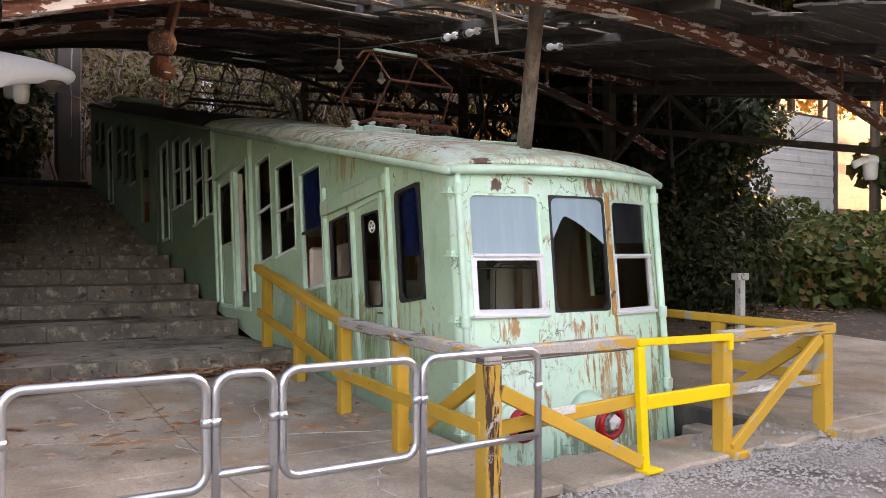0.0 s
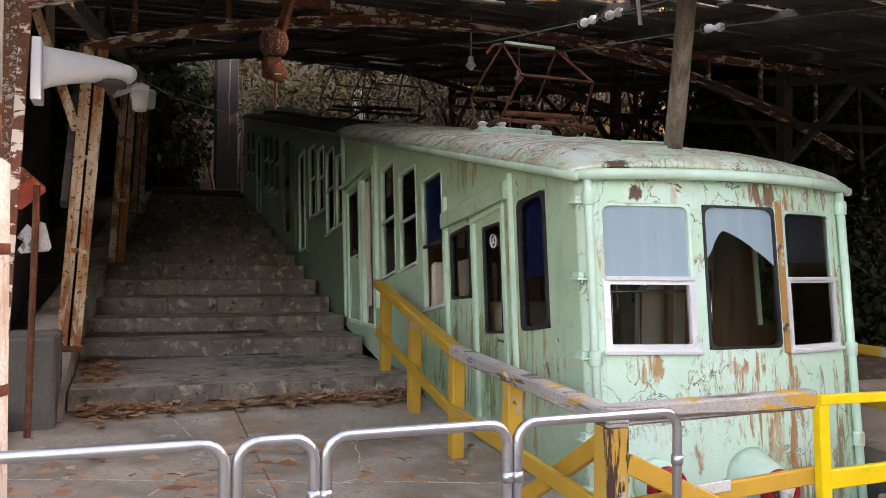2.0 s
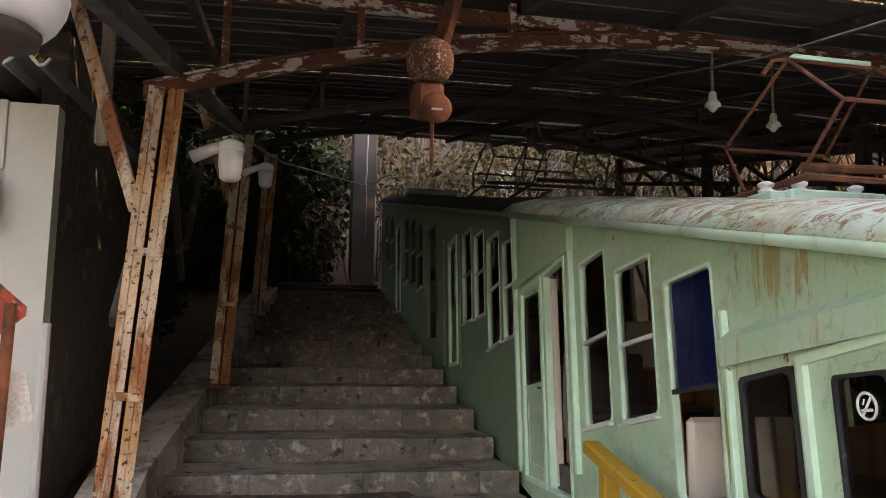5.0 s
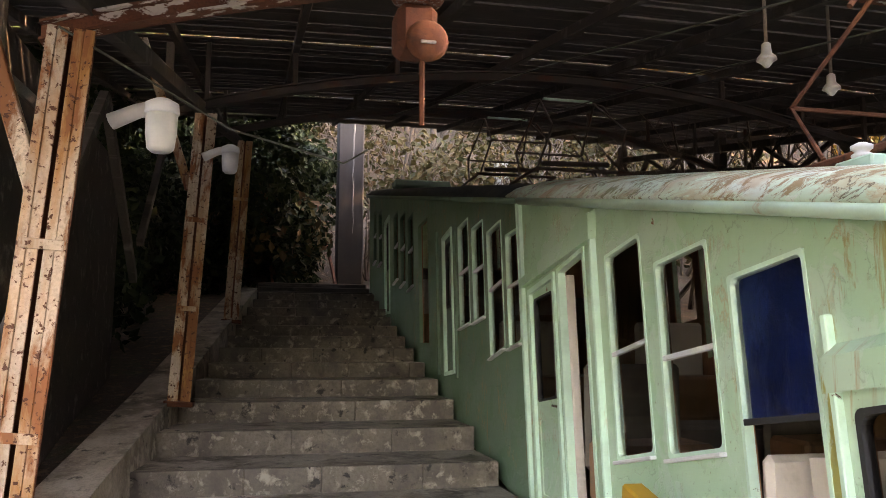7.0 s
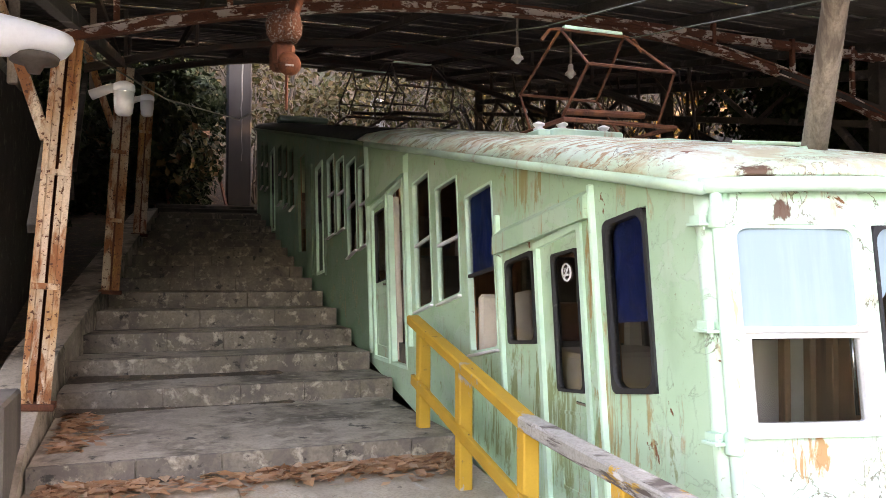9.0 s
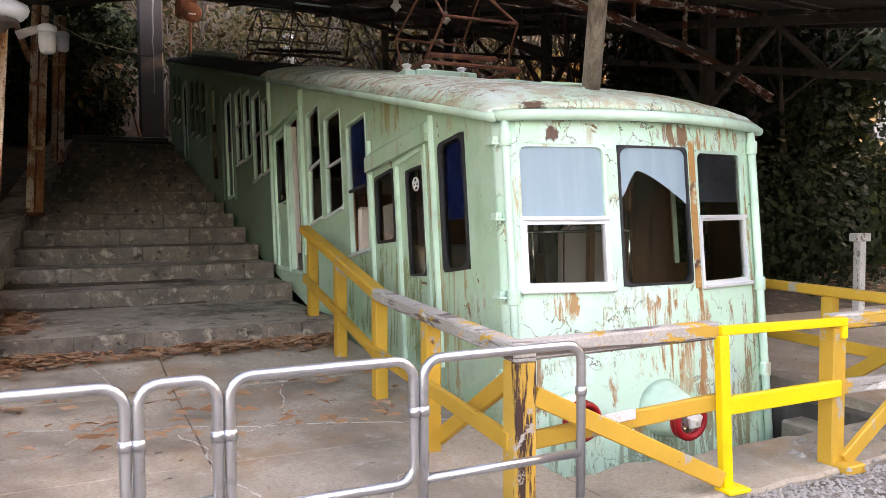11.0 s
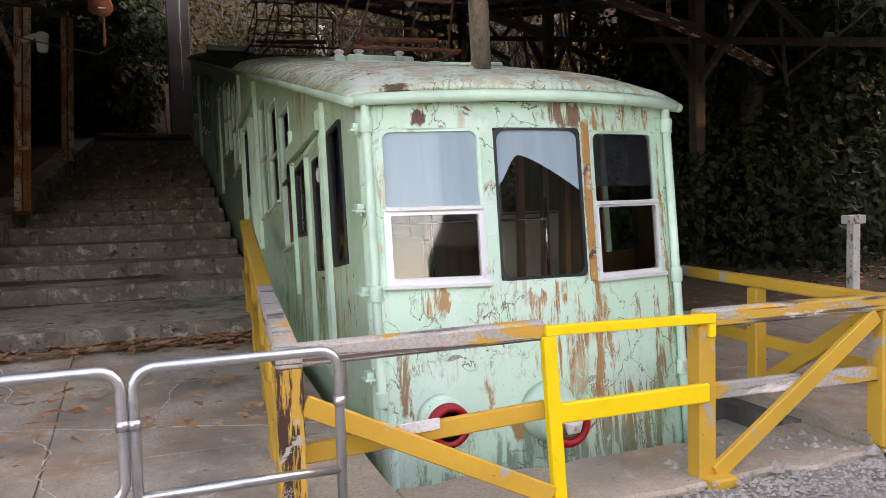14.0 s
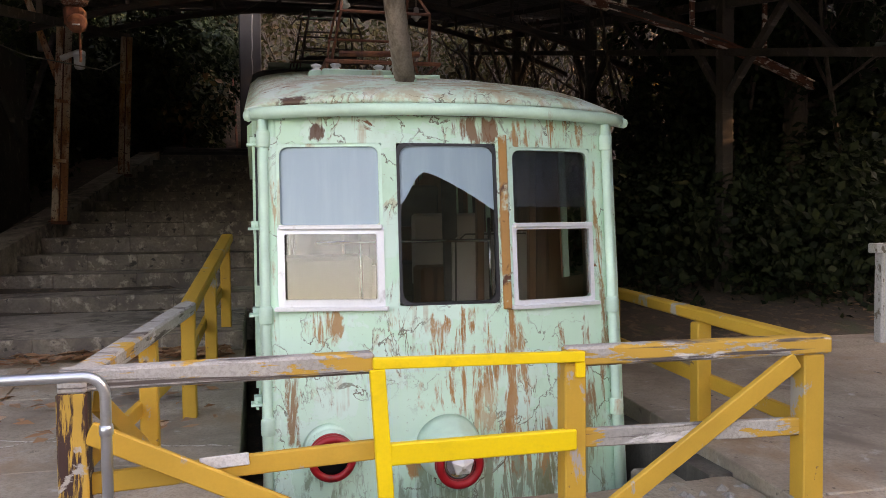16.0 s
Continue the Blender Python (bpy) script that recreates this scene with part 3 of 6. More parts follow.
bmesh.ops.create_grid(bm, x_segments=60, y_segments=30, size=0.5, matrix=Matrix.Translation((1.0, -8.0, -0.035)) @ Matrix.Diagonal((26, 13.1, 1, 1)))
for v in bm.verts:
    v.co.z += 0.02 * noise.noise(v.co * 0.9)
tagged(part("yard", bm, M_GRIT, None, "grey gritty yard with patches of earth before the station"), "", "yard", kind="structure")
# asphalt lane beside the shuttered shed
bm = bmesh.new()
box(bm, (-14.0, -1.9, -0.3), (-4.95, 5.1, 0.0))
for v in bm.verts:
    if v.co.z > -0.1:
        v.co.z = 0.05 + 0.09 * max(0, v.co.y + 1.9)
tagged(part("lane", bm, M_ASPHALT, None, "cracked dark asphalt lane in front of a shuttered shed"), "", "road", kind="structure")


def slab(name, x0, x1, y0, y1, label, zf, thick=0.9):
    """A platform slab cast in bays with open joints."""
    top = thing(name, label, "platform", kind="structure")
    nx, ny = max(1, round((x1 - x0) / 1.7)), max(1, round((y1 - y0) / 1.5))
    for i in range(nx):
        for j in range(ny):
            a, b = x0 + (x1 - x0) * i / nx, x0 + (x1 - x0) * (i + 1) / nx
            c, d = y0 + (y1 - y0) * j / ny, y0 + (y1 - y0) * (j + 1) / ny
            bm = boxed((a + 0.003, c + 0.003, -thick), (b - 0.003, d - 0.003, 0.0), 0.006)
            bmesh.ops.bisect_plane(bm, geom=bm.verts[:] + bm.edges[:] + bm.faces[:], plane_co=(0, (c + d) / 2, 0), plane_no=(0, 1, 0))
            for v in bm.verts:
                if v.co.z > -0.1:
                    v.co.z += zf(v.co.y)
            part("concrete_bay", bm, M_CONCRETE, top)
    return top


platform = slab("platform_left", -4.95, -1.34, PLAT_Y0, 3.3, "stained grey concrete platform with leaf litter", plat_z)
rnd = random.Random(21)
for way in (((-4.9, 1.45), (-3.85, 1.16), (-2.9, 0.86), (-1.85, 0.55), (-1.4, 0.42)), ((-3.72, 2.7), (-3.52, 1.9), (-3.55, 1.5), (-3.69, 1.2), (-3.9, 0.9)),
            ((-2.33, 1.67), (-2.45, 1.2), (-2.55, 0.82), (-2.9, 0.7)), ((-3.25, 0.81), (-3.12, 0.5), (-3.16, 0.11), (-3.0, -0.4)), ((-2.1, -0.3), (-2.4, -0.7), (-2.35, -1.2))):
    bm = bmesh.new()
    line = [way[0]]
    for a, b in zip(way, way[1:]):
        for k in range(1, 7):
            f = k / 6
            line.append((a[0] + (b[0] - a[0]) * f + rnd.uniform(-0.02, 0.02), a[1] + (b[1] - a[1]) * f + rnd.uniform(-0.02, 0.02)))
    for a, b in zip(line, line[1:]):
        beam(bm, (*a, plat_z(a[1]) + 0.0045), (*b, plat_z(b[1]) + 0.0045), rnd.uniform(0.005, 0.013), 0.004, 0)
    part("crack_filler", bm, M_FILLER, platform, "pale mortar line in a crack")
slab("platform_right", 1.5, 7.4, -1.32, 3.4, "stained concrete platform beside the car pit", lambda y: 0.06 + 0.05 * max(0, y + 1.3))
bm = boxed((-1.34, -1.42, -0.9), (1.5, -0.78, 0.0), 0.02)
bmesh.ops.subdivide_edges(bm, edges=[e for e in bm.edges if e.calc_length() > 1.0], cuts=24, use_grid_fill=True)
for v in bm.verts:
    v.co += Vector((0, 0.035, 0.018)) * noise.noise(v.co * 4.0)
tagged(part("curb", bm, M_CONCRETE, None, "chipped concrete curb at the end of the car pit"), "", "curb", kind="structure")
bm = boxed((1.55, -1.62, -0.1), (4.6, -1.05, 0.05), 0.02)
tagged(part("ramp_board", bm, M_CONCRETE, None, "worn timber board along the platform edge"), "", "board", kind="structure")
# pit lining
pit = thing("pit", "damp concrete pit that the car stands in", "pit", kind="structure")
for lo, hi in (((-1.5, -0.8, -1.3), (-1.345, 3.0, -0.03)), ((1.34, -0.78, -1.3), (1.495, 16.0, 0.02)), ((-1.34, -0.9, -1.3), (1.34, -0.785, -0.03)), ((-1.34, -0.78, -1.35), (1.34, 16.5, -1.1))):
    part("pit_wall", boxed(lo, hi), M_PIT, pit)
bm = boxed((1.12, -0.78, -1.3), (1.50, -0.2, -0.10), 0.02)
part("pit_ledge", bm, M_CONCRETE, pit)

# ---- steps ----
stairs = thing("stairs", "broad worn concrete steps climbing beside the car", "stairs", kind="structure")
rnd = random.Random(4)
for i, (y, z) in enumerate(STEPS):
    ye = STEPS[i + 1][0] + 0.03 if i + 1 < len(STEPS) else 16.6
    zb = z - (STEPS[i - 1][1] if i else plat_z(2.95)) 
    xr = -1.36 if y < 3.5 else -1.27
    xl = stair_left(y)
    bm = boxed((xl, y + 0.035, z - 0.6), (xr, ye, z), 0.012)
    part("tread", bm, M_STEP, stairs)
    # riser of cast blocks, a little proud of the tread
    x, cuts = xl, []
    while x < xr - 0.15:
        w = min(rnd.uniform(0.5, 1.3), xr - x)
        cuts.append((x, x + w))
        x += w
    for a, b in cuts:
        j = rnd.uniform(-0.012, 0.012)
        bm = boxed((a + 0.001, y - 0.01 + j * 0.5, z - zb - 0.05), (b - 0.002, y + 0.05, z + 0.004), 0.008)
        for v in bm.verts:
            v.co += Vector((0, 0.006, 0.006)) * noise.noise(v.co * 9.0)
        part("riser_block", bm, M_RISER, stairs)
# sloping stringer under the columns
bm = bmesh.new()
prof = [(2.45, 0.15), (2.75, 0.34), (3.1, 0.52), (5.5, 0.98), (8.4, 1.54), (11.5, 2.29), (15.0, 3.1)]
rows = []
for y, z in prof:
    xo = stair_left(y)
    rows.append([bm.verts.new(p) for p in ((xo - 0.45, y, -0.4), (xo - 0.45, y, z - 0.02), (xo - 0.02, y, z), (xo + 0.02, y, -0.4))])
for A, B in zip(rows, rows[1:]):
    for k in range(4):
        bm.faces.new((A[k], A[(k + 1) % 4], B[(k + 1) % 4], B[k]))
bm.faces.new(rows[0]), bm.faces.new(rows[-1][::-1])
part("stringer", bm, M_STEP, stairs, "sloping concrete stringer")
for k in range(3):
    z = 2.95 + 0.12 * k
    tagged(part("sleeper", boxed((-3.45, 15.3 + 0.5 * k, z - 0.1), (-1.25, 15.5 + 0.5 * k, z + 0.12), 0.02), M_DARKWOOD, None, "dark old timber sleeper across the top step"), "", "sleeper", "sleepers")

# ---- the car ----
car = thing("funicular_car", "mint-green stepped funicular car, flaking and rust-streaked, resting in its pit", "funicular car")
CH = 1.2                      # half width
CX = 1.09                     # where the front begins to turn into the flanks


def gut(y):
    """Height of the gutter line along the flank."""
    return 2.13 + 0.1845 * y


def face_y(x, z):
    """The bowed, raked front."""
    e = max(0.0, abs(x) - 1.08)
    return -0.24 + 0.1 * (z - 0.1) + 0.16 * x * x + 4.0 * e * e


def on_front(u, v, d):
    return (u, face_y(u, v) + d, v)


def on_left(u, v, d):
    return (-CH + d, u + 0.11 * (v - 2), v)


def on_right(u, v, d):
    return (CH - d, u + 0.11 * (v - 2), v)


WIN_A = (-1.09, -0.455, 2.0, 2.0, 1.0, 1.0)
WIN_B = (-0.365, 0.27, 2.0, 2.0, 1.0, 1.0)
WIN_C = (0.365, 0.965, 1.985, 1.985, 0.98, 0.98)
part("front_wall", pierced(on_front, -CX, CX, lambda u: -0.6, lambda u: 2.17, [WIN_A, WIN_B, WIN_C], 0.05, 0.08, 0.3), M_FRONT, car, "pale mint front, paint flaking over rust runs")

FLANK = {
    "big": (0.68, 1.12, 2.13, 2.06, 1.11, 1.05), "cab_door": (1.37, 2.02, 2.09, 1.96, 0.20, 0.20), "quarter": (2.06, 2.52, 1.92, 1.84, 1.26, 1.22),
    "w3": (2.70, 3.28, 2.49, 2.41, 1.17, 1.07), "w2": (3.43, 4.00, 2.62, 2.55, 1.57, 1.46), "w1": (4.15, 4.66, 2.75, 2.66, 1.46, 1.36),
    "gap": (4.98, 5.52, 2.77, 2.65, 0.75, 0.75), "slide": (5.57, 6.18, 2.64, 2.53, 0.75, 0.75),
    "w4": (6.42, 6.79, 3.11, 3.09, 2.10, 2.04), "w5": (6.90, 7.40, 3.26, 3.20, 2.05, 1.94), "w6": (7.52, 7.97, 3.36, 3.32, 2.36, 2.30),
    "w7": (8.10, 8.57, 3.47, 3.42, 2.31, 2.25), "door2": (8.84, 9.35, 3.47, 3.39, 1.75, 1.70), "gap2": (10.25, 10.90, 3.81, 3.77, 2.10, 2.10),
    "w8": (11.25, 11.70, 4.05, 4.00, 2.95, 2.88), "w9": (11.90, 12.35, 4.17, 4.12, 3.05, 2.98), "w10": (12.55, 13.0, 4.29, 4.24, 3.15, 3.08),
    "door3": (13.4, 13.95, 4.35, 4.28, 2.6, 2.6), "w11": (14.3, 14.7, 4.6, 4.56, 3.6, 3.54), "w12": (15.0, 15.4, 4.72, 4.68, 3.7, 3.64)}
U0 = face_y(CX, 2.17) + 0.13
v_top = lambda u: 2.133 + 0.1883 * u
v_bot = lambda u: -0.6 + 0.2 * max(0, u)
part("flank_wall", pierced(on_left, U0 - 0.02, 6.33, v_bot, v_top, [o for o in FLANK.values() if o[0] < 6.3], 0.05, 0.6, 0.8), M_SIDE, car, "mint flank darkened for shade, with stepped windows and yellowish stains")
part("rear_flank_wall", pierced(on_left, 6.334, 16.0, v_bot, v_top, [o for o in FLANK.values() if o[0] > 6.3], 0.05, 0.6, 0.8), M_REAR, car, "rear flank, its green darkened for the shade under the canopy")
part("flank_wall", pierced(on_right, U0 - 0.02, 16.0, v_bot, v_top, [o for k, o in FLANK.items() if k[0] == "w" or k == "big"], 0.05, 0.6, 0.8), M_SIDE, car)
bm = bmesh.new()
for d in (0.0, 0.05):
    g = [bm.verts.new(p) for p in ((-CH, 16.05 + d, 2.6), (CH, 16.05 + d, 2.6), (CH, 16.3 + d, 5.1), (-CH, 16.3 + d, 5.1))]
    bm.faces.new(g)
part("rear_wall", bm, M_SIDE, car)

# rounded corner sheets between front and flanks
for sx in (-1, 1):
    bm = bmesh.new()
    rows = []
    for k in range(15):
        v = -0.6 + 2.775 * k / 14
        ya, yb = face_y(CX, v), U0 - 0.012 + 0.11 * (v - 2)
        arc = [math.pi / 2 * q / 8 for q in range(9)]
        outer = [(sx * (CX - 0.004 + (CH + 0.005 - CX) * math.sin(a)), ya - 0.001 + (yb - ya) * (1 - math.cos(a)), v) for a in arc]
        inner = [(x - sx * 0.03, y + 0.03, z) for x, y, z in outer[::-1]]
        rows.append([bm.verts.new(p) for p in outer + inner])
    n = len(rows[0])
    for A, B in zip(rows, rows[1:]):
        for k in range(n):
            bm.faces.new((A[k], A[(k + 1) % n], B[(k + 1) % n], B[k]))
    bm.faces.new(rows[0][::-1]), bm.faces.new(rows[-1])
    part("corner_sheet", bm, M_FRONT, car, "rounded mint corner sheet", True)

# roof: a shallow vault that curls down over the front
bm = bmesh.new()
rows = []
NY, NX = 70, 24
for j in range(NY + 1):
    s = (j / NY) ** 1.8 * 16.6
    row = []
    for i in range(NX + 1):
        x = -1.27 + 2.54 * i / NX
        y0 = face_y(min(abs(x), 1.2), 2.17) - 0.05
        y = y0 + s * (16.45 - y0) / 16.6
        side = math.sqrt(max(0.0, 1 - abs(x / 1.27) ** 2.6))
        nose = math.sqrt(max(0.0, 1 - max(0.0, 1 - s / 0.75) ** 2))
        crown = 0.21 if y < 6.4 else 0.17
        z = (gut(max(y, 0.25)) + 0.02) + (crown * side) * (0.12 + 0.88 * nose) + 0.03
        z += 0.008 * noise.noise((x * 3, y * 2.0, 3.1))
        row.append(bm.verts.new((x, y, z)))
    rows.append(row)
cut = next(j for j in range(NY) if rows[j][12].co.y > 6.3)
rear = bmesh.new()
rrows = [[rear.verts.new(v.co) for v in row] for row in rows[cut:]]
for A, B in zip(rrows, rrows[1:]):
    for i in range(NX):
        rear.faces.new((A[i], A[i + 1], B[i + 1], B[i]))
for A, B in zip(rows[:cut], rows[1:cut + 1]):
    for i in range(NX):
        bm.faces.new((A[i], A[i + 1], B[i + 1], B[i]))
bmesh.ops.delete(bm, geom=[v for v in bm.verts if not v.link_faces], context="VERTS")
# rear roof colour holds the canopy's shade, hence near black
M_ROOF_SHADE = weathered("shaded_rear_roof", (0.028, 0.032, 0.028), [((0.07, 0.09, 0.06), 2.0, 0.55, 0.75, ONE)], 0.85)
for b, m, txt in ((bm, M_ROOF, "vaulted roof, pale paint lifting over rust"), (rear, M_ROOF_SHADE, "rear roof coloured near black for the shade under the canopy")):
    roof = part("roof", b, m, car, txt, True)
    sol = roof.modifiers.new("thickness", "SOLIDIFY")
    sol.thickness, sol.offset = 0.04, -1
# gutters
pts = [(x, face_y(min(abs(x), 1.2), 2.17) - 0.055, gut(0.25) + 0.01 + 0.02 * (1 - (x / 1.24) ** 2)) for x in [-1.24 + 2.48 * k / 24 for k in range(25)]]
part("front_gutter", tubed(pts, 0.04, 10), M_MINT, car, smooth=True)
for sx in (-1, 1):
    part("side_gutter", tubed([(sx * 1.25, y, gut(y) + 0.01) for y in (0.16, 0.4, 3, 6.35)], 0.034, 8), M_MINT, car, smooth=True)
    part("side_gutter", tubed([(sx * 1.25, y, gut(y) + 0.01) for y in (6.45, 11, 16.3)], 0.03, 8), M_MINT_SHADE, car, smooth=True)
# rain pipes with sockets and brackets
for sx, xb in ((-1, -1.165), (1, 1.085)):
    top = face_y(xb, 2.1)
    pipe = part("rain_pipe", tubed([(xb, face_y(xb, z) - 0.045, z) for z in (2.15, 1.6, 1.0, 0.4, -0.3)], 0.030, 12), M_MINT, car, "pale green rain pipe", True)
    for z in (2.03, 0.95, 0.28):
        part("pipe_socket", turned([(0.041, -0.05), (0.043, -0.045), (0.043, 0.04), (0.036, 0.055)], Matrix.Translation((xb, face_y(xb, z) - 0.045, z)), 14), M_MINT, pipe, smooth=True)
for z in (1.99, 1.47, 0.94, 0.40, 0.05):
    y = face_y(-1.2, z)
    bm = boxed((-1.265, y - 0.075, z), (-1.185, y + 0.03, z + 0.016), 0.003)
    box(bm, (-1.245, y - 0.05, z + 0.016), (-1.20, y + 0.03, z + 0.055), 0.003)
    tubed_pts = [(-1.225, y - 0.055, z - 0.02), (-1.225, y - 0.055, z + 0.03)]
    tube(bm, tubed_pts, 0.009, 6)
    part("coupling_bracket", bm, M_MINT, car)


# front windows
def sash(o, z_mid, film, bright):
    """A drop window: fixed upper pane with film, lower sash in a bright frame."""
    up = (o[0], o[1], o[2], o[3], z_mid, z_mid)
    lo = (o[0], o[1], z_mid, z_mid, o[4], o[5])
    w = part("window", ring_frame(on_front, o, 0.02, 0.0, 0.045, 0.05), M_MINT, car)
    part("upper_frame", ring_frame(on_front, up, 0.014, 0.012, 0.035, 0.03), M_MINT, w)
    part("upper_pane", sheet(on_front, up, 0.022, 0.012, 5, 4), film, w)
    part("lower_frame", ring_frame(on_front, lo, 0.042 if bright else 0.028, -0.012, 0.03, 0.012), M_ALU, w, "bright aluminium sash")
    part("lower_pane", sheet(on_front, lo, 0.010, 0.03, 5, 4), M_GLASS, w)
    part("sill", beamed((o[0] - 0.02, face_y(o[0], o[4]) - 0.015, o[4] - 0.012), (o[1] + 0.02, face_y(o[1], o[4]) - 0.015, o[4] - 0.012), 0.06, 0.025, 0.004), M_ALU, w)
    part("meeting_bar", beamed((o[0] + 0.01, face_y(o[0], z_mid) - 0.02, z_mid), (o[1] - 0.01, face_y(o[1], z_mid) - 0.02, z_mid), 0.035, 0.028, 0.004), M_ALU, w)
    return w


sash(WIN_A, 1.485, M_SKY_FILM, True)
sash(WIN_C, 1.485, M_GLASS, False)
M_CRUMPLE, ct, cp = nodes_of("crumpled_clear_film")
cp.inputs["Base Color"].default_value = (0.10, 0.11, 0.14, 1)
cp.inputs["Roughness"].default_value, cp.inputs["Alpha"].default_value = 0.10, 0.45
o = (WIN_C[0] + 0.03, WIN_C[1] - 0.03, 1.96, 1.96, 1.60, 1.60)
bm = sheet(on_front, o, 0.045, 0.0, 24, 40)
for v in bm.verts:
    f = (v.co.z - 1.60) / 0.36
    v.co.y += 0.012 * f * math.sin(v.co.z * 95 + 5.0 * noise.noise((v.co.x * 3, 0, v.co.z * 2))) + 0.006 * noise.noise(v.co * 14)
part("sun_film", bm, M_CRUMPLE, car, "crumpled clear film behind the glass", True)
w = part("window", ring_frame(on_front, WIN_B, 0.017, -0.010, 0.04, 0.07), M_RUBBER, car, "black rubber gasket")
part("pane", sheet(on_front, WIN_B, 0.012, 0.012, 6, 4), M_GLASS, w)
# torn film over the top of the middle pane, reflected sky in its colour
bm = bmesh.new()
lower, upper = [], []
for k in range(25):
    f = k / 24
    u = WIN_B[0] + 0.02 + 0.595 * f
    edge = 1.62 + 0.20 * math.sin(min(1.0, f / 0.26) * math.pi / 2) ** 1.5 - (0.24 * max(0.0, (f - 0.26) / 0.74) ** 1.25)
    lower.append(bm.verts.new(on_front(u, edge, 0.007 + 0.003 * noise.noise((u * 9, 0, 0)))))
    upper.append(bm.verts.new(on_front(u, 1.985, 0.007)))
for k in range(24):
    bm.faces.new((lower[k], lower[k + 1], upper[k + 1], upper[k]))
part("sun_film", bm, M_SKY_FILM, w, "torn pale film on the upper glass, coloured as reflected sky")
w = part("middle_mullion", beamed((0.318, face_y(0.32, 0.96) - 0.006, 0.96), (0.318, face_y(0.32, 2.06) - 0.006, 2.06), 0.055, 0.02, 0.006, (0, 1, 0)), weathered("rust_stained_mullion", (0.42, 0.20, 0.06), [(MINT, 3.0, 0.55, 0.62, ONE), (RUST, 8.0, 0.58, 0.66, ONE)], 0.7), car, "rust-orange window post")


# headlamps
def headlamp(x, z, lens, reach):
    y = face_y(x, z)
    m = Matrix.Translation((x, y + 0.03, z)) @ pose(0, 0, 0, 94)
    n = m @ Matrix.Translation((0, 0, reach))
    can = part("headlamp", turned([(0.21 if lens else 0.165, 0.0), (0.19 if lens else 0.15, 0.05), (0.155 if lens else 0.135, reach + 0.05), (0.15, reach + 0.07), (0.132, reach + 0.075), (0.126, reach + 0.13)], m, 32), M_MINT, car, "mint lamp housing with a red rim", True)
    for h in (0.125, 0.165):
        part("rim", tubed([n @ Vector((0.118 * math.cos(a), 0.118 * math.sin(a), h)) for a in [math.tau * k / 36 for k in range(36)]], 0.024, 10, True), M_RED, can, "worn red rim", True)
    part("reflector", turned([(0.02, 0.135), (0.06, 0.140), (0.099, 0.165), (0.1, 0.17), (0.07, 0.15), (0.02, 0.14)], n, 24), M_CHROME if lens else M_LAMPHOLE, can, smooth=True)
    # the reflector's bright reflection, modelled as a white faceted solid
    if lens:
        part("bulb", turned([(0.03, 0.145), (0.070, 0.185), (0.062, 0.202), (0.012, 0.222)], n @ pose(0.012, 0.01, 0, 0, 0, 20), 5), M_TILE, can, "white faceted shape standing for the lamp's bright reflection")


headlamp(-0.092, 0.13, True, 0.14)
headlamp(-0.803, 0.14, False, 0.0)

# flank windows and doors
def slider(o, bar, panes, body=M_MINT):
    w = part("window", ring_frame(on_left, o, 0.022, -0.006, 0.045, 0.035), body, car)
    part("sill", beamed(on_left(o[0], o[4] - 0.012, -0.015), on_left(o[1], o[5] - 0.012, -0.015), 0.05, 0.022, 0.004), M_ALU, w)
    if bar:
        lo = (o[0], o[1], bar[0], bar[1], o[4], o[5])
        up = (o[0], o[1], o[2], o[3], bar[0], bar[1])
        part("sash_bar", beamed(on_left(o[0], bar[0], 0.01), on_left(o[1], bar[1], 0.01), 0.03, 0.03, 0.004), M_ALU if panes[1] is M_GLASS else M_RUBBER, w)
        for q, g in ((up, panes[0]), (lo, panes[1])):
            if g:
                part("pane", sheet(on_left, q, 0.022, 0.014, 4, 5), g, w)
    elif panes[0]:
        part("pane", sheet(on_left, o, 0.022, 0.014, 4, 5), panes[0], w)
    return w


def blue_sheet(o, d=0.06):
    bm = sheet(on_left, o, d, 0.0, 10, 18, 0.004)
    for v in bm.verts:
        v.co.x += 0.018 * noise.noise((v.co.y * 6, v.co.z * 4, v.co.y * 3 - v.co.z * 5))
    return bm


for key in ("big",):
    o = FLANK[key]
    w = part("window", ring_frame(on_left, o, 0.030, -0.016, 0.04, 0.09), M_RUBBER, car, "black rubber gasket")
    part("pane", sheet(on_left, o, 0.008, 0.014, 4, 6), M_GLASS, w)
    q = (o[0], o[1], o[2], o[3], 1.50, 1.46)
    part("sun_blind", blue_sheet(q, 0.05), M_BLUE, w, "creased blue plastic sheet behind the glass")
o = FLANK["w3"]
w = slider(o, (1.80, 1.72), (M_GLASS, None))
part("sun_blind", blue_sheet((o[0], o[1], o[2], o[3], 1.80, 1.72), 0.045), M_BLUE, w, "creased blue plastic sheet")
bm = sheet(on_left, (o[0] + 0.03, o[1] - 0.05, 1.62, 1.56, o[4], o[5]), 0.30, 0.0, 1, 1, 0.03)
part("seat_back", bm, M_CREAM, car, "cream seat partition")
slider(FLANK["w2"], (2.08, 2.00), (M_GLASS, M_GLASS))
slider(FLANK["w1"], (2.11, 2.01), (M_GLASS, M_GLASS))
for k in ("w4", "w5", "w6", "w7", "w8", "w9", "w10", "w11", "w12"):
    o = FLANK[k]
    mid = ((o[2] + o[4]) / 2 + 0.03, (o[3] + o[5]) / 2 + 0.03)
    slider(o, mid, (M_GLASS, M_GLASS), M_MINT if k < "w8" and len(k) == 2 else M_MINT_SHADE)
o = FLANK["quarter"]
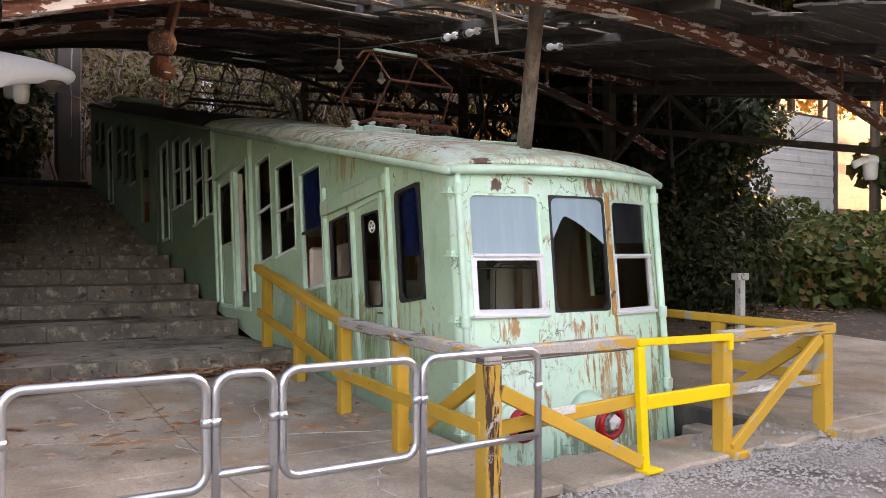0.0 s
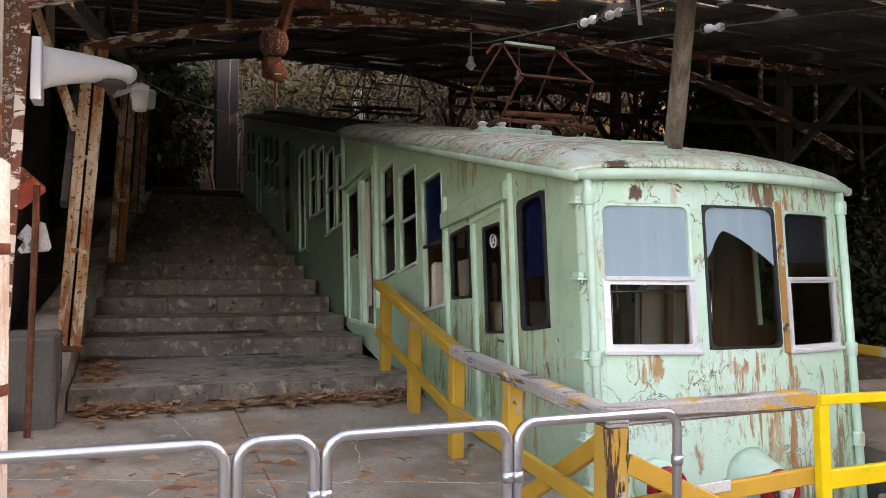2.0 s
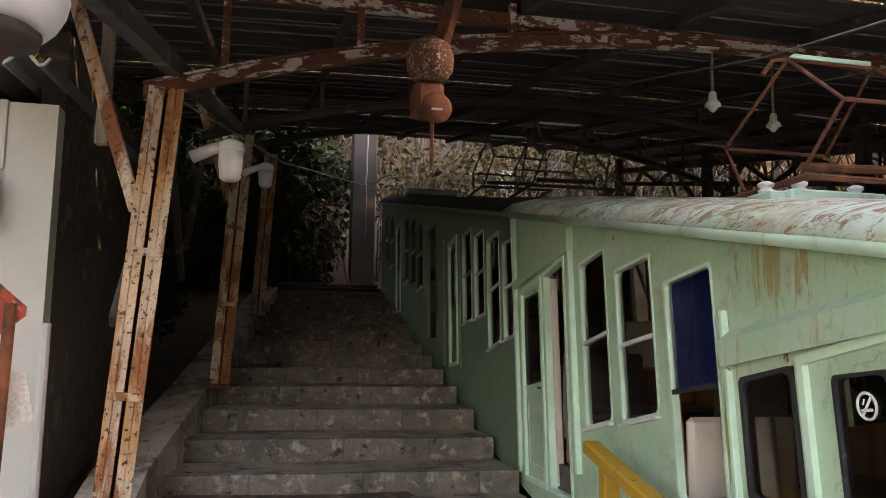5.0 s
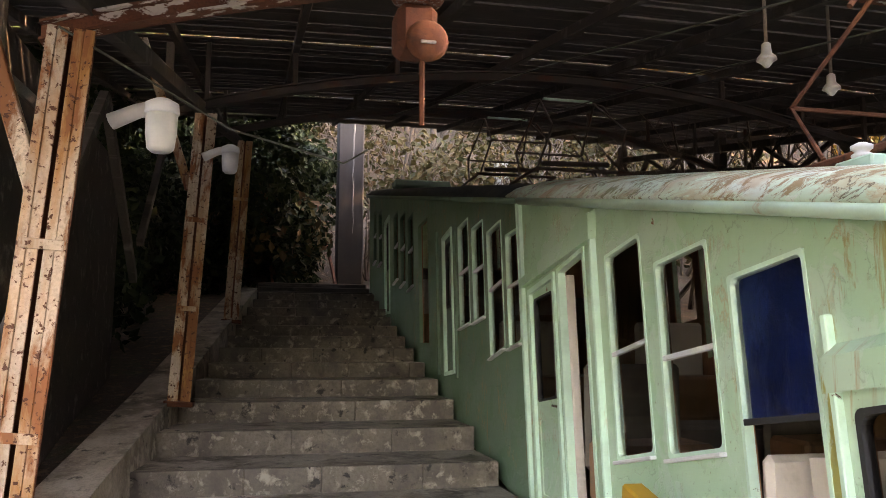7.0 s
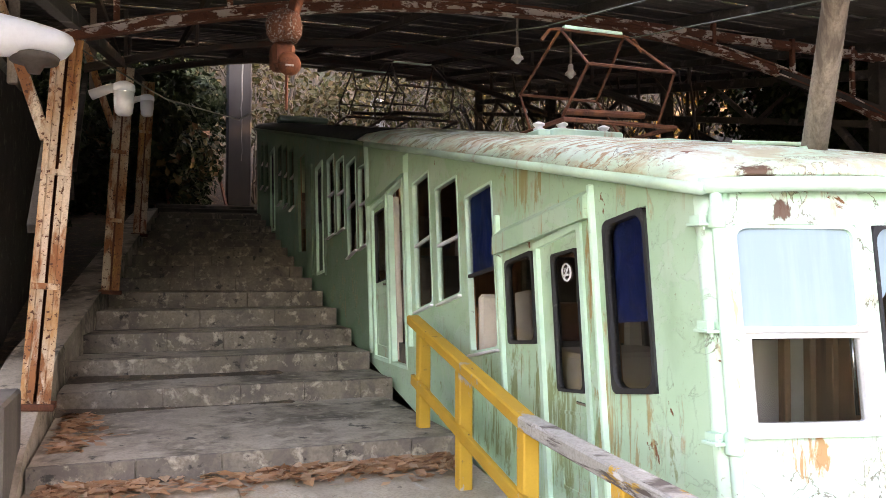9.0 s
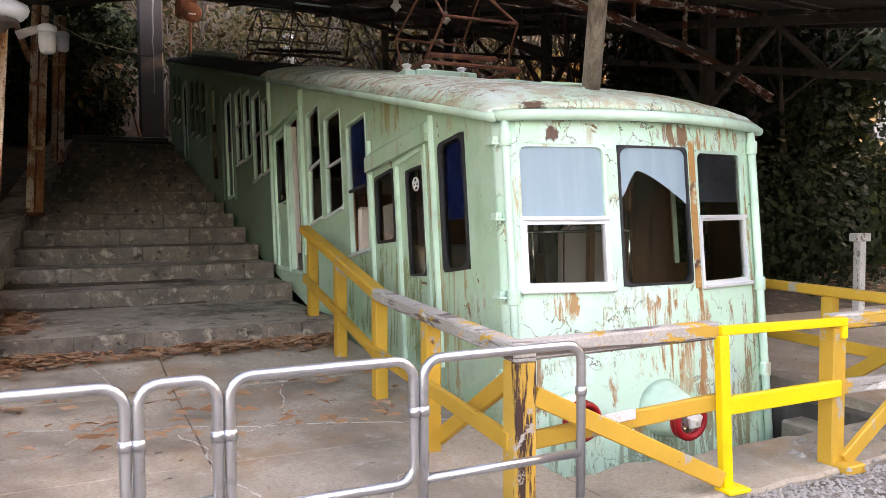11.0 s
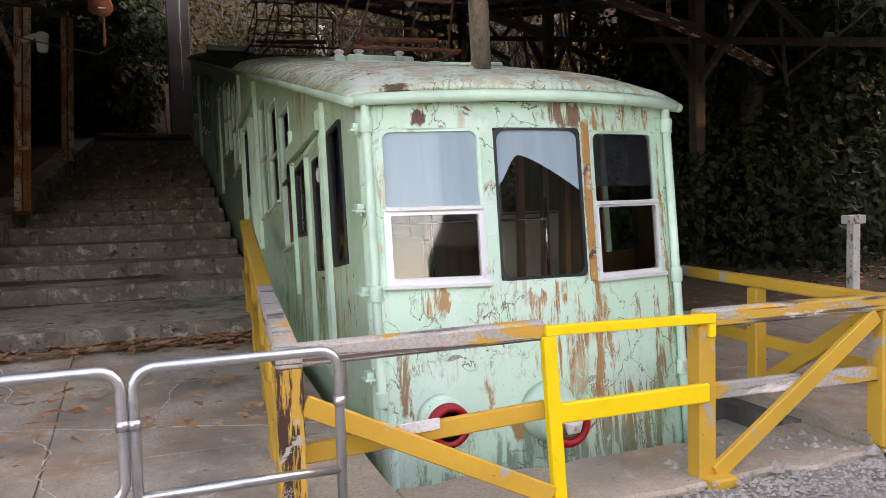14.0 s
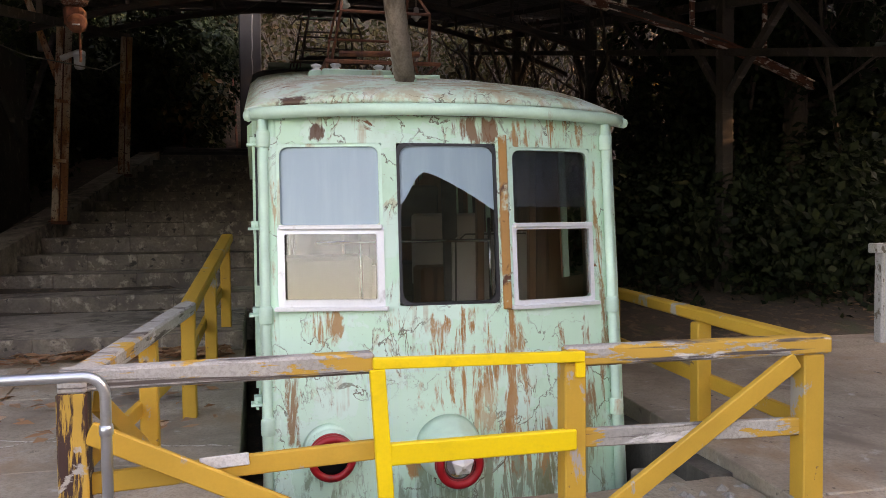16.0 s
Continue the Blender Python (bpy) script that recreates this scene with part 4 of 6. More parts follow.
w = part("window", ring_frame(on_left, o, 0.026, -0.012, 0.04, 0.06), M_RUBBER, car, "black rubber gasket")
part("pane", sheet(on_left, o, 0.010, 0.012, 3, 3), M_GLASS, w)


def leaf_door(key, glass, recess, mat, symbol=False, frame=0.06):
    """A door leaf with its own pane, gasket, frame and lower panel."""
    o = FLANK[key]
    q = lambda d: on_left(0, 0, d)
    place = lambda u, v, d: on_left(u, v, d + recess)
    leaf = part("door", pierced(place, o[0] + 0.004, o[1] - 0.004, lambda u: at_u(o, u, 4) + 0.004, lambda u: at_u(o, u, 2) - 0.004, [glass], 0.035, 0.3), mat, car)
    part("door_frame", ring_frame(on_left, o, 0.045, -0.02, 0.03, 0.01), M_MINT, leaf)
    part("gasket", ring_frame(place, glass, 0.018, -0.010, 0.03, 0.05), M_RUBBER, leaf, "black rubber gasket")
    part("pane", sheet(place, glass, 0.010, 0.01, 3, 4), M_GLASS, leaf)
    lo = (glass[0], glass[1], glass[4] - 0.12, glass[5] - 0.12, o[4] + 0.15, o[5] + 0.15)
    part("kick_panel", ring_frame(place, lo, 0.02, -0.008, 0.0, 0.02), mat, leaf)
    part("handle", beamed(place(glass[0] - 0.05, glass[4] - 0.06, -0.03), place(glass[0] + 0.06, glass[4] - 0.06, -0.03), 0.015, 0.02, 0.003), M_CHROME, leaf, "small chrome handle")
    return leaf


d1 = leaf_door("cab_door", (1.47, 1.82, 1.92, 1.88, 1.00, 0.97), 0.015, M_SIDE)
um, vm, rr = 1.63, 1.76, 0.055
ring = [on_left(um + rr * math.cos(a), vm + rr * math.sin(a), 0.018) for a in [math.tau * k / 20 for k in range(20)]]
bm = tubed(ring, 0.0065, 6, True)
tube(bm, [on_left(um + rr * math.cos(t), vm + rr * math.sin(t), 0.018) for t in (2.2, 5.34)], 0.006, 6)
tube(bm, [on_left(um - 0.028, vm - 0.014, 0.018), on_left(um + 0.030, vm - 0.020, 0.018)], 0.007, 6)
tube(bm, [on_left(um + 0.022, vm + 0.004, 0.018), on_left(um + 0.012, vm + 0.028, 0.018)], 0.004, 6)
part("door_emblem", bm, M_SYMBOL, d1, "white no-smoking ring on the door glass")
leaf_door("slide", (5.66, 6.09, 2.50, 2.45, 1.68, 1.62), 0.01, M_SIDE)
leaf_door("door2", (8.93, 9.27, 3.33, 3.28, 2.55, 2.5), 0.02, M_MINT_SHADE)
leaf_door("door3", (13.5, 13.86, 4.22, 4.18, 3.4, 3.37), 0.02, M_MINT_SHADE)
# open doorway: frame, grey door edge, dark step
o = FLANK["gap"]
part("doorway_frame", ring_frame(on_left, o, 0.035, -0.012, 0.05, 0.01), M_MINT, car)
part("door_edge", beamed(on_left(o[1] - 0.04, 0.8, 0.08), on_left(o[1] - 0.04, 2.6, 0.08), 0.06, 0.05, 0.004, (0, 1, 0)), M_CREAM, car, "bare grey edge of the opened door")
# hoods over the doors
for (ya, za, zb), (yc, zc, zd) in (((1.25, 2.10, 2.29), (2.60, 1.90, 2.09)),):
    bm = bmesh.new()
    A = [bm.verts.new(p) for p in ((-1.195, ya, za), (-1.27, ya, za - 0.01), (-1.27, ya, zb - 0.06), (-1.195, ya, zb))]
    B = [bm.verts.new(p) for p in ((-1.195, yc, zc), (-1.27, yc, zc - 0.01), (-1.27, yc, zd - 0.06), (-1.195, yc, zd))]
    for k in range(4):
        bm.faces.new((A[k], A[(k + 1) % 4], B[(k + 1) % 4], B[k]))
    bm.faces.new(A[::-1]), bm.faces.new(B)
    part("door_hood", bm, M_SIDE, car, "green track cover over the cab door")
bm = bmesh.new()
A = [bm.verts.new(p) for p in ((-1.195, 4.86, 2.80), (-1.26, 4.86, 2.79), (-1.26, 4.86, 2.96), (-1.195, 4.86, 3.01))]
B = [bm.verts.new(p) for p in ((-1.195, 6.34, 2.56), (-1.26, 6.34, 2.55), (-1.26, 6.34, 2.62), (-1.195, 6.34, 2.66))]
for k in range(4):
    bm.faces.new((A[k], A[(k + 1) % 4], B[(k + 1) % 4], B[k]))
bm.faces.new(A[::-1]), bm.faces.new(B)
part("door_hood", bm, M_SIDE, car)
# ribs and drip pipes on the flank
for u, a, b, w in ((6.30, 0.85, 3.30, 0.05), (4.80, 1.0, 2.98, 0.07), (1.22, 0.3, 2.3, 0.05), (2.60, 0.7, 2.2, 0.05), (9.62, 1.7, 3.5, 0.05), (8.70, 1.7, 3.4, 0.04)):
    part("flank_rib", beamed(on_left(u, a, -0.012), on_left(u, b, -0.012), w, 0.035, 0.006, (0, 1, 0)), M_MINT if u < 7 else M_MINT_SHADE, car)
part("joint_strip", beamed(on_left(6.36, 3.32, -0.02), on_left(6.30, 0.8, -0.02), 0.03, 0.03, 0.006, (0, 1, 0)), M_MINT, car)

for side in (on_left, on_right):
    inner = lambda u, v, d, side=side: side(u, v, d + 0.056)
    holes = [o for k, o in FLANK.items() if side is on_left or k[0] == "w" or k == "big"]
    part("inner_lining", pierced(inner, U0, 15.9, lambda u: v_bot(u) + 0.3, lambda u: v_top(u) - 0.08, holes, 0.012, 0.8), M_INWOOD, car, "brown wood lining")
# inside: stepped floor, partition, handrails
for k in range(8):
    y0 = 0.15 + 2.0 * k
    part("floor_step", boxed((-1.14, y0, -0.15 + 0.37 * k), (1.14, y0 + 2.03, 0.25 + 0.37 * k)), M_INDARK, car)
for k in range(6):
    y0 = 2.75 + 2.1 * k
    for x0, x1 in ((-1.1, -0.35), (0.35, 1.1)):
        z0 = 0.25 + 0.37 * int((y0 - 0.15) / 2.0)
        part("bench", boxed((x0, y0, z0), (x1, y0 + 0.45, z0 + 0.42), 0.03), M_INWOOD, car)
        part("bench_back", boxed((x0, y0 + 0.45, z0 + 0.2), (x1, y0 + 0.53, z0 + 0.95), 0.03), M_CREAM if k % 2 == 0 else M_INDARK, car)
cab = lambda u, v, d: (u, 2.15 + d + 0.11 * (v - 2), v)
part("cab_partition", pierced(cab, -1.13, 1.13, lambda u: 0.2, lambda u: 2.4, [(-0.95, -0.25, 2.05, 2.05, 1.15, 1.15), (-0.12, 0.42, 2.0, 2.0, 0.3, 0.3), (0.55, 1.0, 2.05, 2.05, 1.2, 1.2)], 0.04, 0.5), M_INDARK, car, "dark cab partition")
part("partition_panel", boxed((-1.1, 2.02, 0.3), (-0.2, 2.05, 1.12), 0.006), M_CREAM, car, "cream lower panel")
bm = bmesh.new()
rows = [[bm.verts.new((x, y, z)) for x, z in ((0.44, 0.25), (1.12, 0.25), (1.12, 1.40), (0.54, 1.40), (0.44, 1.32))] for y in (1.80, 1.86)]
bm.faces.new(rows[0]), bm.faces.new(rows[1][::-1])
for k in range(5):
    bm.faces.new((rows[0][k], rows[0][(k + 1) % 5], rows[1][(k + 1) % 5], rows[1][k]))
part("control_cabinet", bm, M_CREAM, car, "cream control cabinet")
part("cabinet_edge", tubed([(0.46, 1.79, 0.3), (0.46, 1.79, 1.31), (0.55, 1.79, 1.385), (1.10, 1.79, 1.385)], 0.008, 6), M_INDARK, car)
for x in (0.62, 0.86, 1.08):
    part("cab_post", boxed((x - 0.03, 1.55, 0.3), (x + 0.03, 1.62, 2.1), 0.006), M_INWOOD, car, "brown wood cab post")
part("driver_locker", boxed((-1.1, 1.55, 0.25), (-0.3, 2.1, 1.22), 0.03), M_CREAM, car)
for x in (-0.48, 0.50):
    part("grab_pole", tubed([(x, 0.84, 0.85), (x, 0.90, 1.53)], 0.014, 8), M_CHROME, car, "chrome grab pole", True)
part("grab_rail", tubed([(-0.80, 0.88, 1.36), (0.50, 0.88, 1.36)], 0.012, 8), M_CHROME, car, "chrome grab rail", True)
part("ceiling_lining", boxed((-1.15, 0.3, 2.12), (1.15, 2.1, 2.15)), M_INDARK, car)

# roof gear
gear = part("resistor_box", boxed((-0.58, 2.86, 2.70), (0.10, 3.26, 2.97), 0.015), M_MINT, car, "mint roof box with porcelain insulators")
for x, y in ((-0.62, 2.96), (-0.44, 2.88), (-0.01, 2.91)):
    part("insulator", turned([(0.045, 0), (0.05, 0.02), (0.03, 0.035), (0.05, 0.05), (0.052, 0.065), (0.02, 0.08)], Matrix.Translation((x, y + 0.1, 2.965)), 14), M_TILE, gear, "small porcelain insulator", True)
part("box_lug", boxed((-0.70, 2.91, 2.67), (-0.585, 3.16, 2.96), 0.01), M_MINT, gear)
for k, (x0, x1) in enumerate(((0.10, 0.42), (0.50, 0.85))):
    part("roof_handle", tubed([(x0 - 0.75, 1.3 - 0.2 * k, 2.50), (x0 - 0.75, 1.3 - 0.2 * k, 2.60), (x1 - 0.75, 1.0 - 0.2 * k, 2.56), (x1 - 0.75, 1.0 - 0.2 * k, 2.44)], 0.013, 8), M_MINT, car)
part("roof_conduit", tubed([(0.10, 3.0, 2.90), (0.07, 2.2, 2.80), (0.02, 1.0, 2.56), (0.02, 0.9, 2.48)], 0.014, 8), M_MINT, car)
for x, y, z in ((-0.75, 0.95, 2.43), (-0.45, 0.75, 2.44), (0.12, 0.75, 2.46)):
    part("roof_loop", tubed([(x, y, z - 0.02), (x, y, z + 0.035), (x + 0.13, y - 0.02, z + 0.035), (x + 0.13, y - 0.02, z - 0.03)], 0.010, 6), M_MINT, car)


def pantograph(y, mat, sc=1.0):
    """A folding current collector on the roof."""
    z0 = gut(y) + 0.30
    lo = [(-0.55, y - 0.45, z0), (0.55, y - 0.45, z0), (0.55, y + 0.45, z0), (-0.55, y + 0.45, z0)]
    p = part("pantograph", tubed(lo, 0.022, 6, True), mat, car, "rusted pantograph with a pale contact strip")
    zt = z0 + 1.0 * sc
    for sx in (-1, 1):
        for sy in (-1, 1):
            knee = (sx * 0.42, y + sy * 0.62, z0 + 0.48 * sc)
            part("arm", tubed([(sx * 0.48, y + sy * 0.3, z0 + 0.05), knee, (sx * 0.33, y, zt)], 0.014, 6), mat, p)
    part("cross_bar", tubed([(-0.42, y - 0.62, z0 + 0.48 * sc), (0.42, y - 0.62, z0 + 0.48 * sc)], 0.014, 6), mat, p)
    part("cross_bar", tubed([(-0.42, y + 0.62, z0 + 0.48 * sc), (0.42, y + 0.62, z0 + 0.48 * sc)], 0.014, 6), mat, p)
    part("horn", tubed([(-0.52, y, zt - 0.12), (-0.44, y, zt - 0.02), (-0.34, y, zt), (0.34, y, zt), (0.44, y, zt - 0.02), (0.52, y, zt - 0.12)], 0.016, 8), mat, p)
    part("contact_strip", beamed((-0.30, y, zt + 0.02), (0.30, y, zt + 0.02), 0.06, 0.03, 0.006), M_MINT, p, "pale green contact strip")
    part("spring_bar", tubed([(-0.4, y - 0.2, z0 + 0.12), (0.4, y - 0.2, z0 + 0.14)], 0.03, 8), mat, p)


pantograph(3.2, M_RUST, 0.9)
for y in (8.3, 10.6):
    pantograph(y, M_DARKSTEEL, 0.9)
bm = boxed((-0.9, 14.9, gut(15) + 0.24), (0.2, 15.3, gut(15) + 0.36), 0.02)
part("roof_vent", bm, M_MINT, car)

# ---- the canopy over the car ----
ARCH_Y = (-0.6, 4.0, 8.3, 12.3)


def arch_z(x, y):
    """Underside of the roof arches: a flat curve that climbs with the track."""
    return 3.42 + 0.187 * (y + 0.6) - 0.036 * x * x


def deck_z(x, y):
    """Underside of the roof boards: almost flat from side to side."""
    return 3.72 + 0.187 * (y + 0.6) - 0.004 * x * x


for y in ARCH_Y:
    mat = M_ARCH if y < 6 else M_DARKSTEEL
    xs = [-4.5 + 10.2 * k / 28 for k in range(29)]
    a = thing("roof_arch", "curved steel roof arch, white paint flaking off rust" if y < 6 else "curved roof arch of dark steel with rust", "roof arch", "roof arches")
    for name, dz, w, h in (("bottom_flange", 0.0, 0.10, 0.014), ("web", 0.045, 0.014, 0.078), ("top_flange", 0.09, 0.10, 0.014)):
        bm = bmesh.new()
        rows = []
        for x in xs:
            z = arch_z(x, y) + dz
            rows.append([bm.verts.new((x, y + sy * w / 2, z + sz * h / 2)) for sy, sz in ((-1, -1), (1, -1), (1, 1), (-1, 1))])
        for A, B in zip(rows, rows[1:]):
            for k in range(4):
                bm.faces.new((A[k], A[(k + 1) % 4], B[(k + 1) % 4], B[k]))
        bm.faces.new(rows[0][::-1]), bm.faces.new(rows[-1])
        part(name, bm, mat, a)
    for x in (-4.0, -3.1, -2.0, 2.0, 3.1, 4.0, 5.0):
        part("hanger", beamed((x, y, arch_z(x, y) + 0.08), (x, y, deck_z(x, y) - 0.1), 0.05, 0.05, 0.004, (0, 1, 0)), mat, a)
    if y < 6:
        # straight tie under the boards
        part("tie", beamed((-4.9, y + 0.03, deck_z(-4.9, y) - 0.13), (5.6, y + 0.03, deck_z(5.6, y) - 0.13), 0.09, 0.09), mat, a)

# purlins and boards
for x in (-5.6, -4.3, -3.1, -1.9, -0.7, 0.5, 1.7, 2.9, 4.1, 5.4, 6.4):
    tagged(part("purlin", beamed((x, -1.1, deck_z(x, -1.1) - 0.115), (x, 17.4, deck_z(x, 17.4) - 0.115), 0.07, 0.10, 0.006), M_DARKWOOD, None, "dark weathered roof purlin"), "", "purlin", "purlins")
rnd = random.Random(11)
verts, faces = [], []
y = -2.45
while y < 17.6:
    w = rnd.uniform(0.15, 0.22)
    spans = [(-6.2 if y > -1.16 else 0.9, 7.0)]
    if 0.45 < y < 2.75:
        a = rnd.uniform(-2.9, -1.5)
        spans = [(-6.2, a), (a + rnd.uniform(0.6, 2.4), 7.0)]
        if rnd.random() < 0.35:
            spans = [(-6.2, a - 0.3), (a + rnd.uniform(2.2, 3.4), 7.0)]
    for x0, x1 in spans:
        sag, dz = rnd.uniform(-0.015, 0.015), rnd.uniform(-0.012, 0.012)
        n = max(2, int((x1 - x0) / 0.5))
        b = len(verts)
        for k in range(n + 1):
            x = x0 + (x1 - x0) * k / n
            end = 0.10 * max(0.0, 1 - (x1 - x) / 0.5) if x1 < 6 else (0.12 * max(0.0, 1 - (x - x0) / 0.6) if x0 > -6 else 0)
            z = deck_z(x, y) - 0.06 + dz - end * rnd.uniform(0.2, 1.0)
            for yy, zz in ((y, z), (y + w - 0.008, z + sag), (y + w - 0.008, z + sag + 0.022), (y, z + 0.022)):
                verts.append((x, yy, zz + 0.187 * (yy - y)))
        for k in range(n):
            for q in range(4):
                faces.append((b + 4 * k + q, b + 4 * k + (q + 1) % 4, b + 4 * k + 4 + (q + 1) % 4, b + 4 * k + 4 + q))
        faces += [(b, b + 1, b + 2, b + 3), (b + 4 * n, b + 4 * n + 1, b + 4 * n + 2, b + 4 * n + 3)]
    y += w
tagged(new("ceiling", mesh_from("ceiling", verts, faces, M_DARKWOOD)), "dark board roof with broken planks over the car", "roof", kind="structure")
# splintered boards hanging in the gap
for k, (a, b) in enumerate((((-2.9, 1.6, 3.98), (-0.4, 1.1, 3.86)), ((-2.3, 2.2, 4.15), (0.1, 1.8, 4.0)), ((-1.2, 0.9, 3.82), (0.9, 1.3, 3.92)), ((-2.5, 2.6, 4.1), (-1.0, 1.8, 3.86)), ((-1.6, 0.7, 3.8), (0.4, 1.5, 3.98)))):
    a, b = Vector(a), Vector(b)
    bm = bmesh.new()
    beam(bm, a, a.lerp(b, 0.55), 0.14, 0.022, 0.003)
    beam(bm, a.lerp(b, 0.5) + Vector((0, 0.03, 0.004)), b, 0.06, 0.016, 0.003)
    beam(bm, a.lerp(b, 0.5) - Vector((0, 0.04, -0.002)), a.lerp(b, 0.8), 0.03, 0.014, 0.003)
    tagged(part("broken_plank", bm, M_POLEWOOD, None, "splintered grey roof plank hanging in the gap"), "", "plank", "broken planks")


M_SCAB = weathered("scabby_rust", (0.16, 0.06, 0.03), [((0.34, 0.32, 0.30), 55.0, 0.54, 0.58, ONE), ((0.05, 0.02, 0.012), 30.0, 0.58, 0.64, ONE)], 0.9, 0, 1.0, 80, relief=0.01)


# ---- left columns ----
def column(x, y, z0, z1, lean=0.0):
    """Two rusted channels back to back with battens, on a small plate."""
    c = thing("steel_column", "double steel column, cream paint streaked and bitten by rust", "column", "columns", at=(x, y, z0))
    c.rotation_euler = (0, lean, 0)
    h = z1 - z0
    for sx in (-1, 1):
        bm = bmesh.new()
        box(bm, (sx * 0.065 - 0.008, -0.06, 0.01), (sx * 0.065 + 0.008, 0.06, h), 0.002)
        box(bm, (min(0, sx * 0.06) + (0.012 if sx > 0 else 0.0), -0.066, 0.01), (max(0, sx * 0.06) - (0.012 if sx < 0 else 0.0), -0.052, h), 0.002)
        box(bm, (min(sx * 0.065, sx * 0.11), -0.07, 0.01), (max(sx * 0.065, sx * 0.11), -0.056, h), 0.002)
        part("channel", bm, M_RUSTWHITE, c)
    part("back_plate", boxed((-0.09, 0.05, 0.01), (0.09, 0.062, h)), M_RUST, c)
    for k in range(1, int(h / 0.9)):
        part("batten", boxed((-0.10, -0.078, 0.9 * k), (0.10, -0.066, 0.9 * k + 0.05), 0.002), M_RUSTWHITE, c)
    part("foot_plate", boxed((-0.14, -0.11, -0.04), (0.14, 0.11, 0.012), 0.004), M_RUST, c)
    return c


column(-4.55, 4.0, 0.72, 3.62, radians(4.0))
column(-4.15, 8.3, 1.50, 4.45, radians(3.0))
column(-3.80, 12.2, 2.42, 5.15, radians(2.5))
col = thing("corner_column", "thin corner column, thick with scabby rust", "column")
part("post", beamed((-4.745, -0.03, 0.15), (-4.60, -0.03, 3.2), 0.10, 0.14, 0.006, (0, 1, 0)), M_SCAB, col)
part("angle", beamed((-4.68, -0.108, 0.15), (-4.535, -0.108, 3.2), 0.05, 0.014, 0.003, (0, 1, 0)), M_ARCH, col)
# outer raking struts and ties of the left frames
for x, y, zt in ((-4.50, 4.0, 3.58), (-4.13, 8.3, 4.42)):
    tagged(part("roof_strut", beamed((x - 0.02, y + 0.15, zt - 0.75), (x - 0.55, y + 0.15, zt + 0.85), 0.07, 0.09), M_RUSTWHITE, None, "rusty raking strut under the eaves"), "", "strut", "struts")
    tagged(part("roof_strut", beamed((x - 0.28, y + 0.25, zt - 0.3), (x - 0.28, y + 0.25, zt + 0.85), 0.08, 0.08), M_POLEWOOD, None, "grey timber strut under the eaves"), "", "strut", "struts")
tagged(part("wall_plate", beamed((-4.60, -0.9, 2.92), (-3.78, 13.0, 5.32), 0.10, 0.12), M_DARKWOOD, None, "dark timber plate along the column heads"), "", "beam")
for y0, z0, y1, z1 in ((4.2, 2.1, 6.2, 3.95), (8.2, 2.7, 6.2, 3.95), (8.5, 3.1, 10.3, 4.75)):
    tagged(part("knee_brace", beamed((-4.62, y0, z0), (-4.60, y1, z1), 0.07, 0.09), M_DARKWOOD, None, "dark timber knee brace between the columns"), "", "brace", "braces")

# ---- right-hand truss wall ----
top_r = lambda y: 4.12 + 0.17 * (y - 3.9)
low_r = lambda y: 2.75 + 0.195 * y
XR = 4.5
for y in (4.08, 8.2, 12.3, 16.2):
    z0 = hill_z(XR, y)
    tagged(part("timber_post", boxed((XR - 0.08, y - 0.08, z0 - 0.1), (XR + 0.08, y + 0.08, top_r(y) + 0.3), 0.01), M_DARKWOOD, None, "dark timber post of the side truss"), "", "post", "truss posts")
    for s in (-1, 1):
        tagged(part("truss_brace", beamed((XR, y + s * 0.06, top_r(y) - 1.15), (XR, y + s * 1.2, top_r(y + s * 1.2) - 0.04), 0.08, 0.09), M_DARKWOOD, None, "dark diagonal truss brace"), "", "brace", "truss braces")
        tagged(part("truss_brace", beamed((XR, y + s * 2.0, low_r(y + s * 2.0)), (XR, y + s * 1.2, top_r(y + s * 1.2) - 0.04), 0.06, 0.07), M_DARKWOOD, None, "dark diagonal truss brace"), "", "brace", "truss braces")
for f, h in ((top_r, 0.12), (low_r, 0.09)):
    tagged(part("truss_rail", beamed((XR, -2.2, f(-2.2)), (XR, 16.4, f(16.4)), 0.09, h), M_DARKWOOD, None, "long dark timber rail of the side truss"), "", "beam", "truss rails")
for y in (4.0, 8.3):
    tagged(part("cross_strut", beamed((2.9, y, arch_z(2.9, y) + 0.02), (XR, y, low_r(y) + 0.15), 0.08, 0.09), M_DARKWOOD, None, "dark strut from arch to post"), "", "strut", "struts")

# ---- hanging things ----
def bell_lamp(x, y, z, drop):
    l = thing("pendant_lamp", "small porcelain bell lamp on a drop rod", "lamp", "pendant lamps", at=(x, y, z))
    part("rod", tubed([(0, 0, 0.10), (0, 0, drop)], 0.012, 8), M_POLEWOOD, l)
    part("bell", turned([(0.018, 0.12), (0.03, 0.11), (0.034, 0.05), (0.06, 0.02), (0.066, 0.0), (0.05, -0.004), (0.03, -0.03), (0.012, -0.05)], Matrix(), 18), M_TILE, l, smooth=True)


bell_lamp(-0.19, 4.35, 3.95, 0.62)
bell_lamp(0.75, 4.9, 4.00, 0.65)
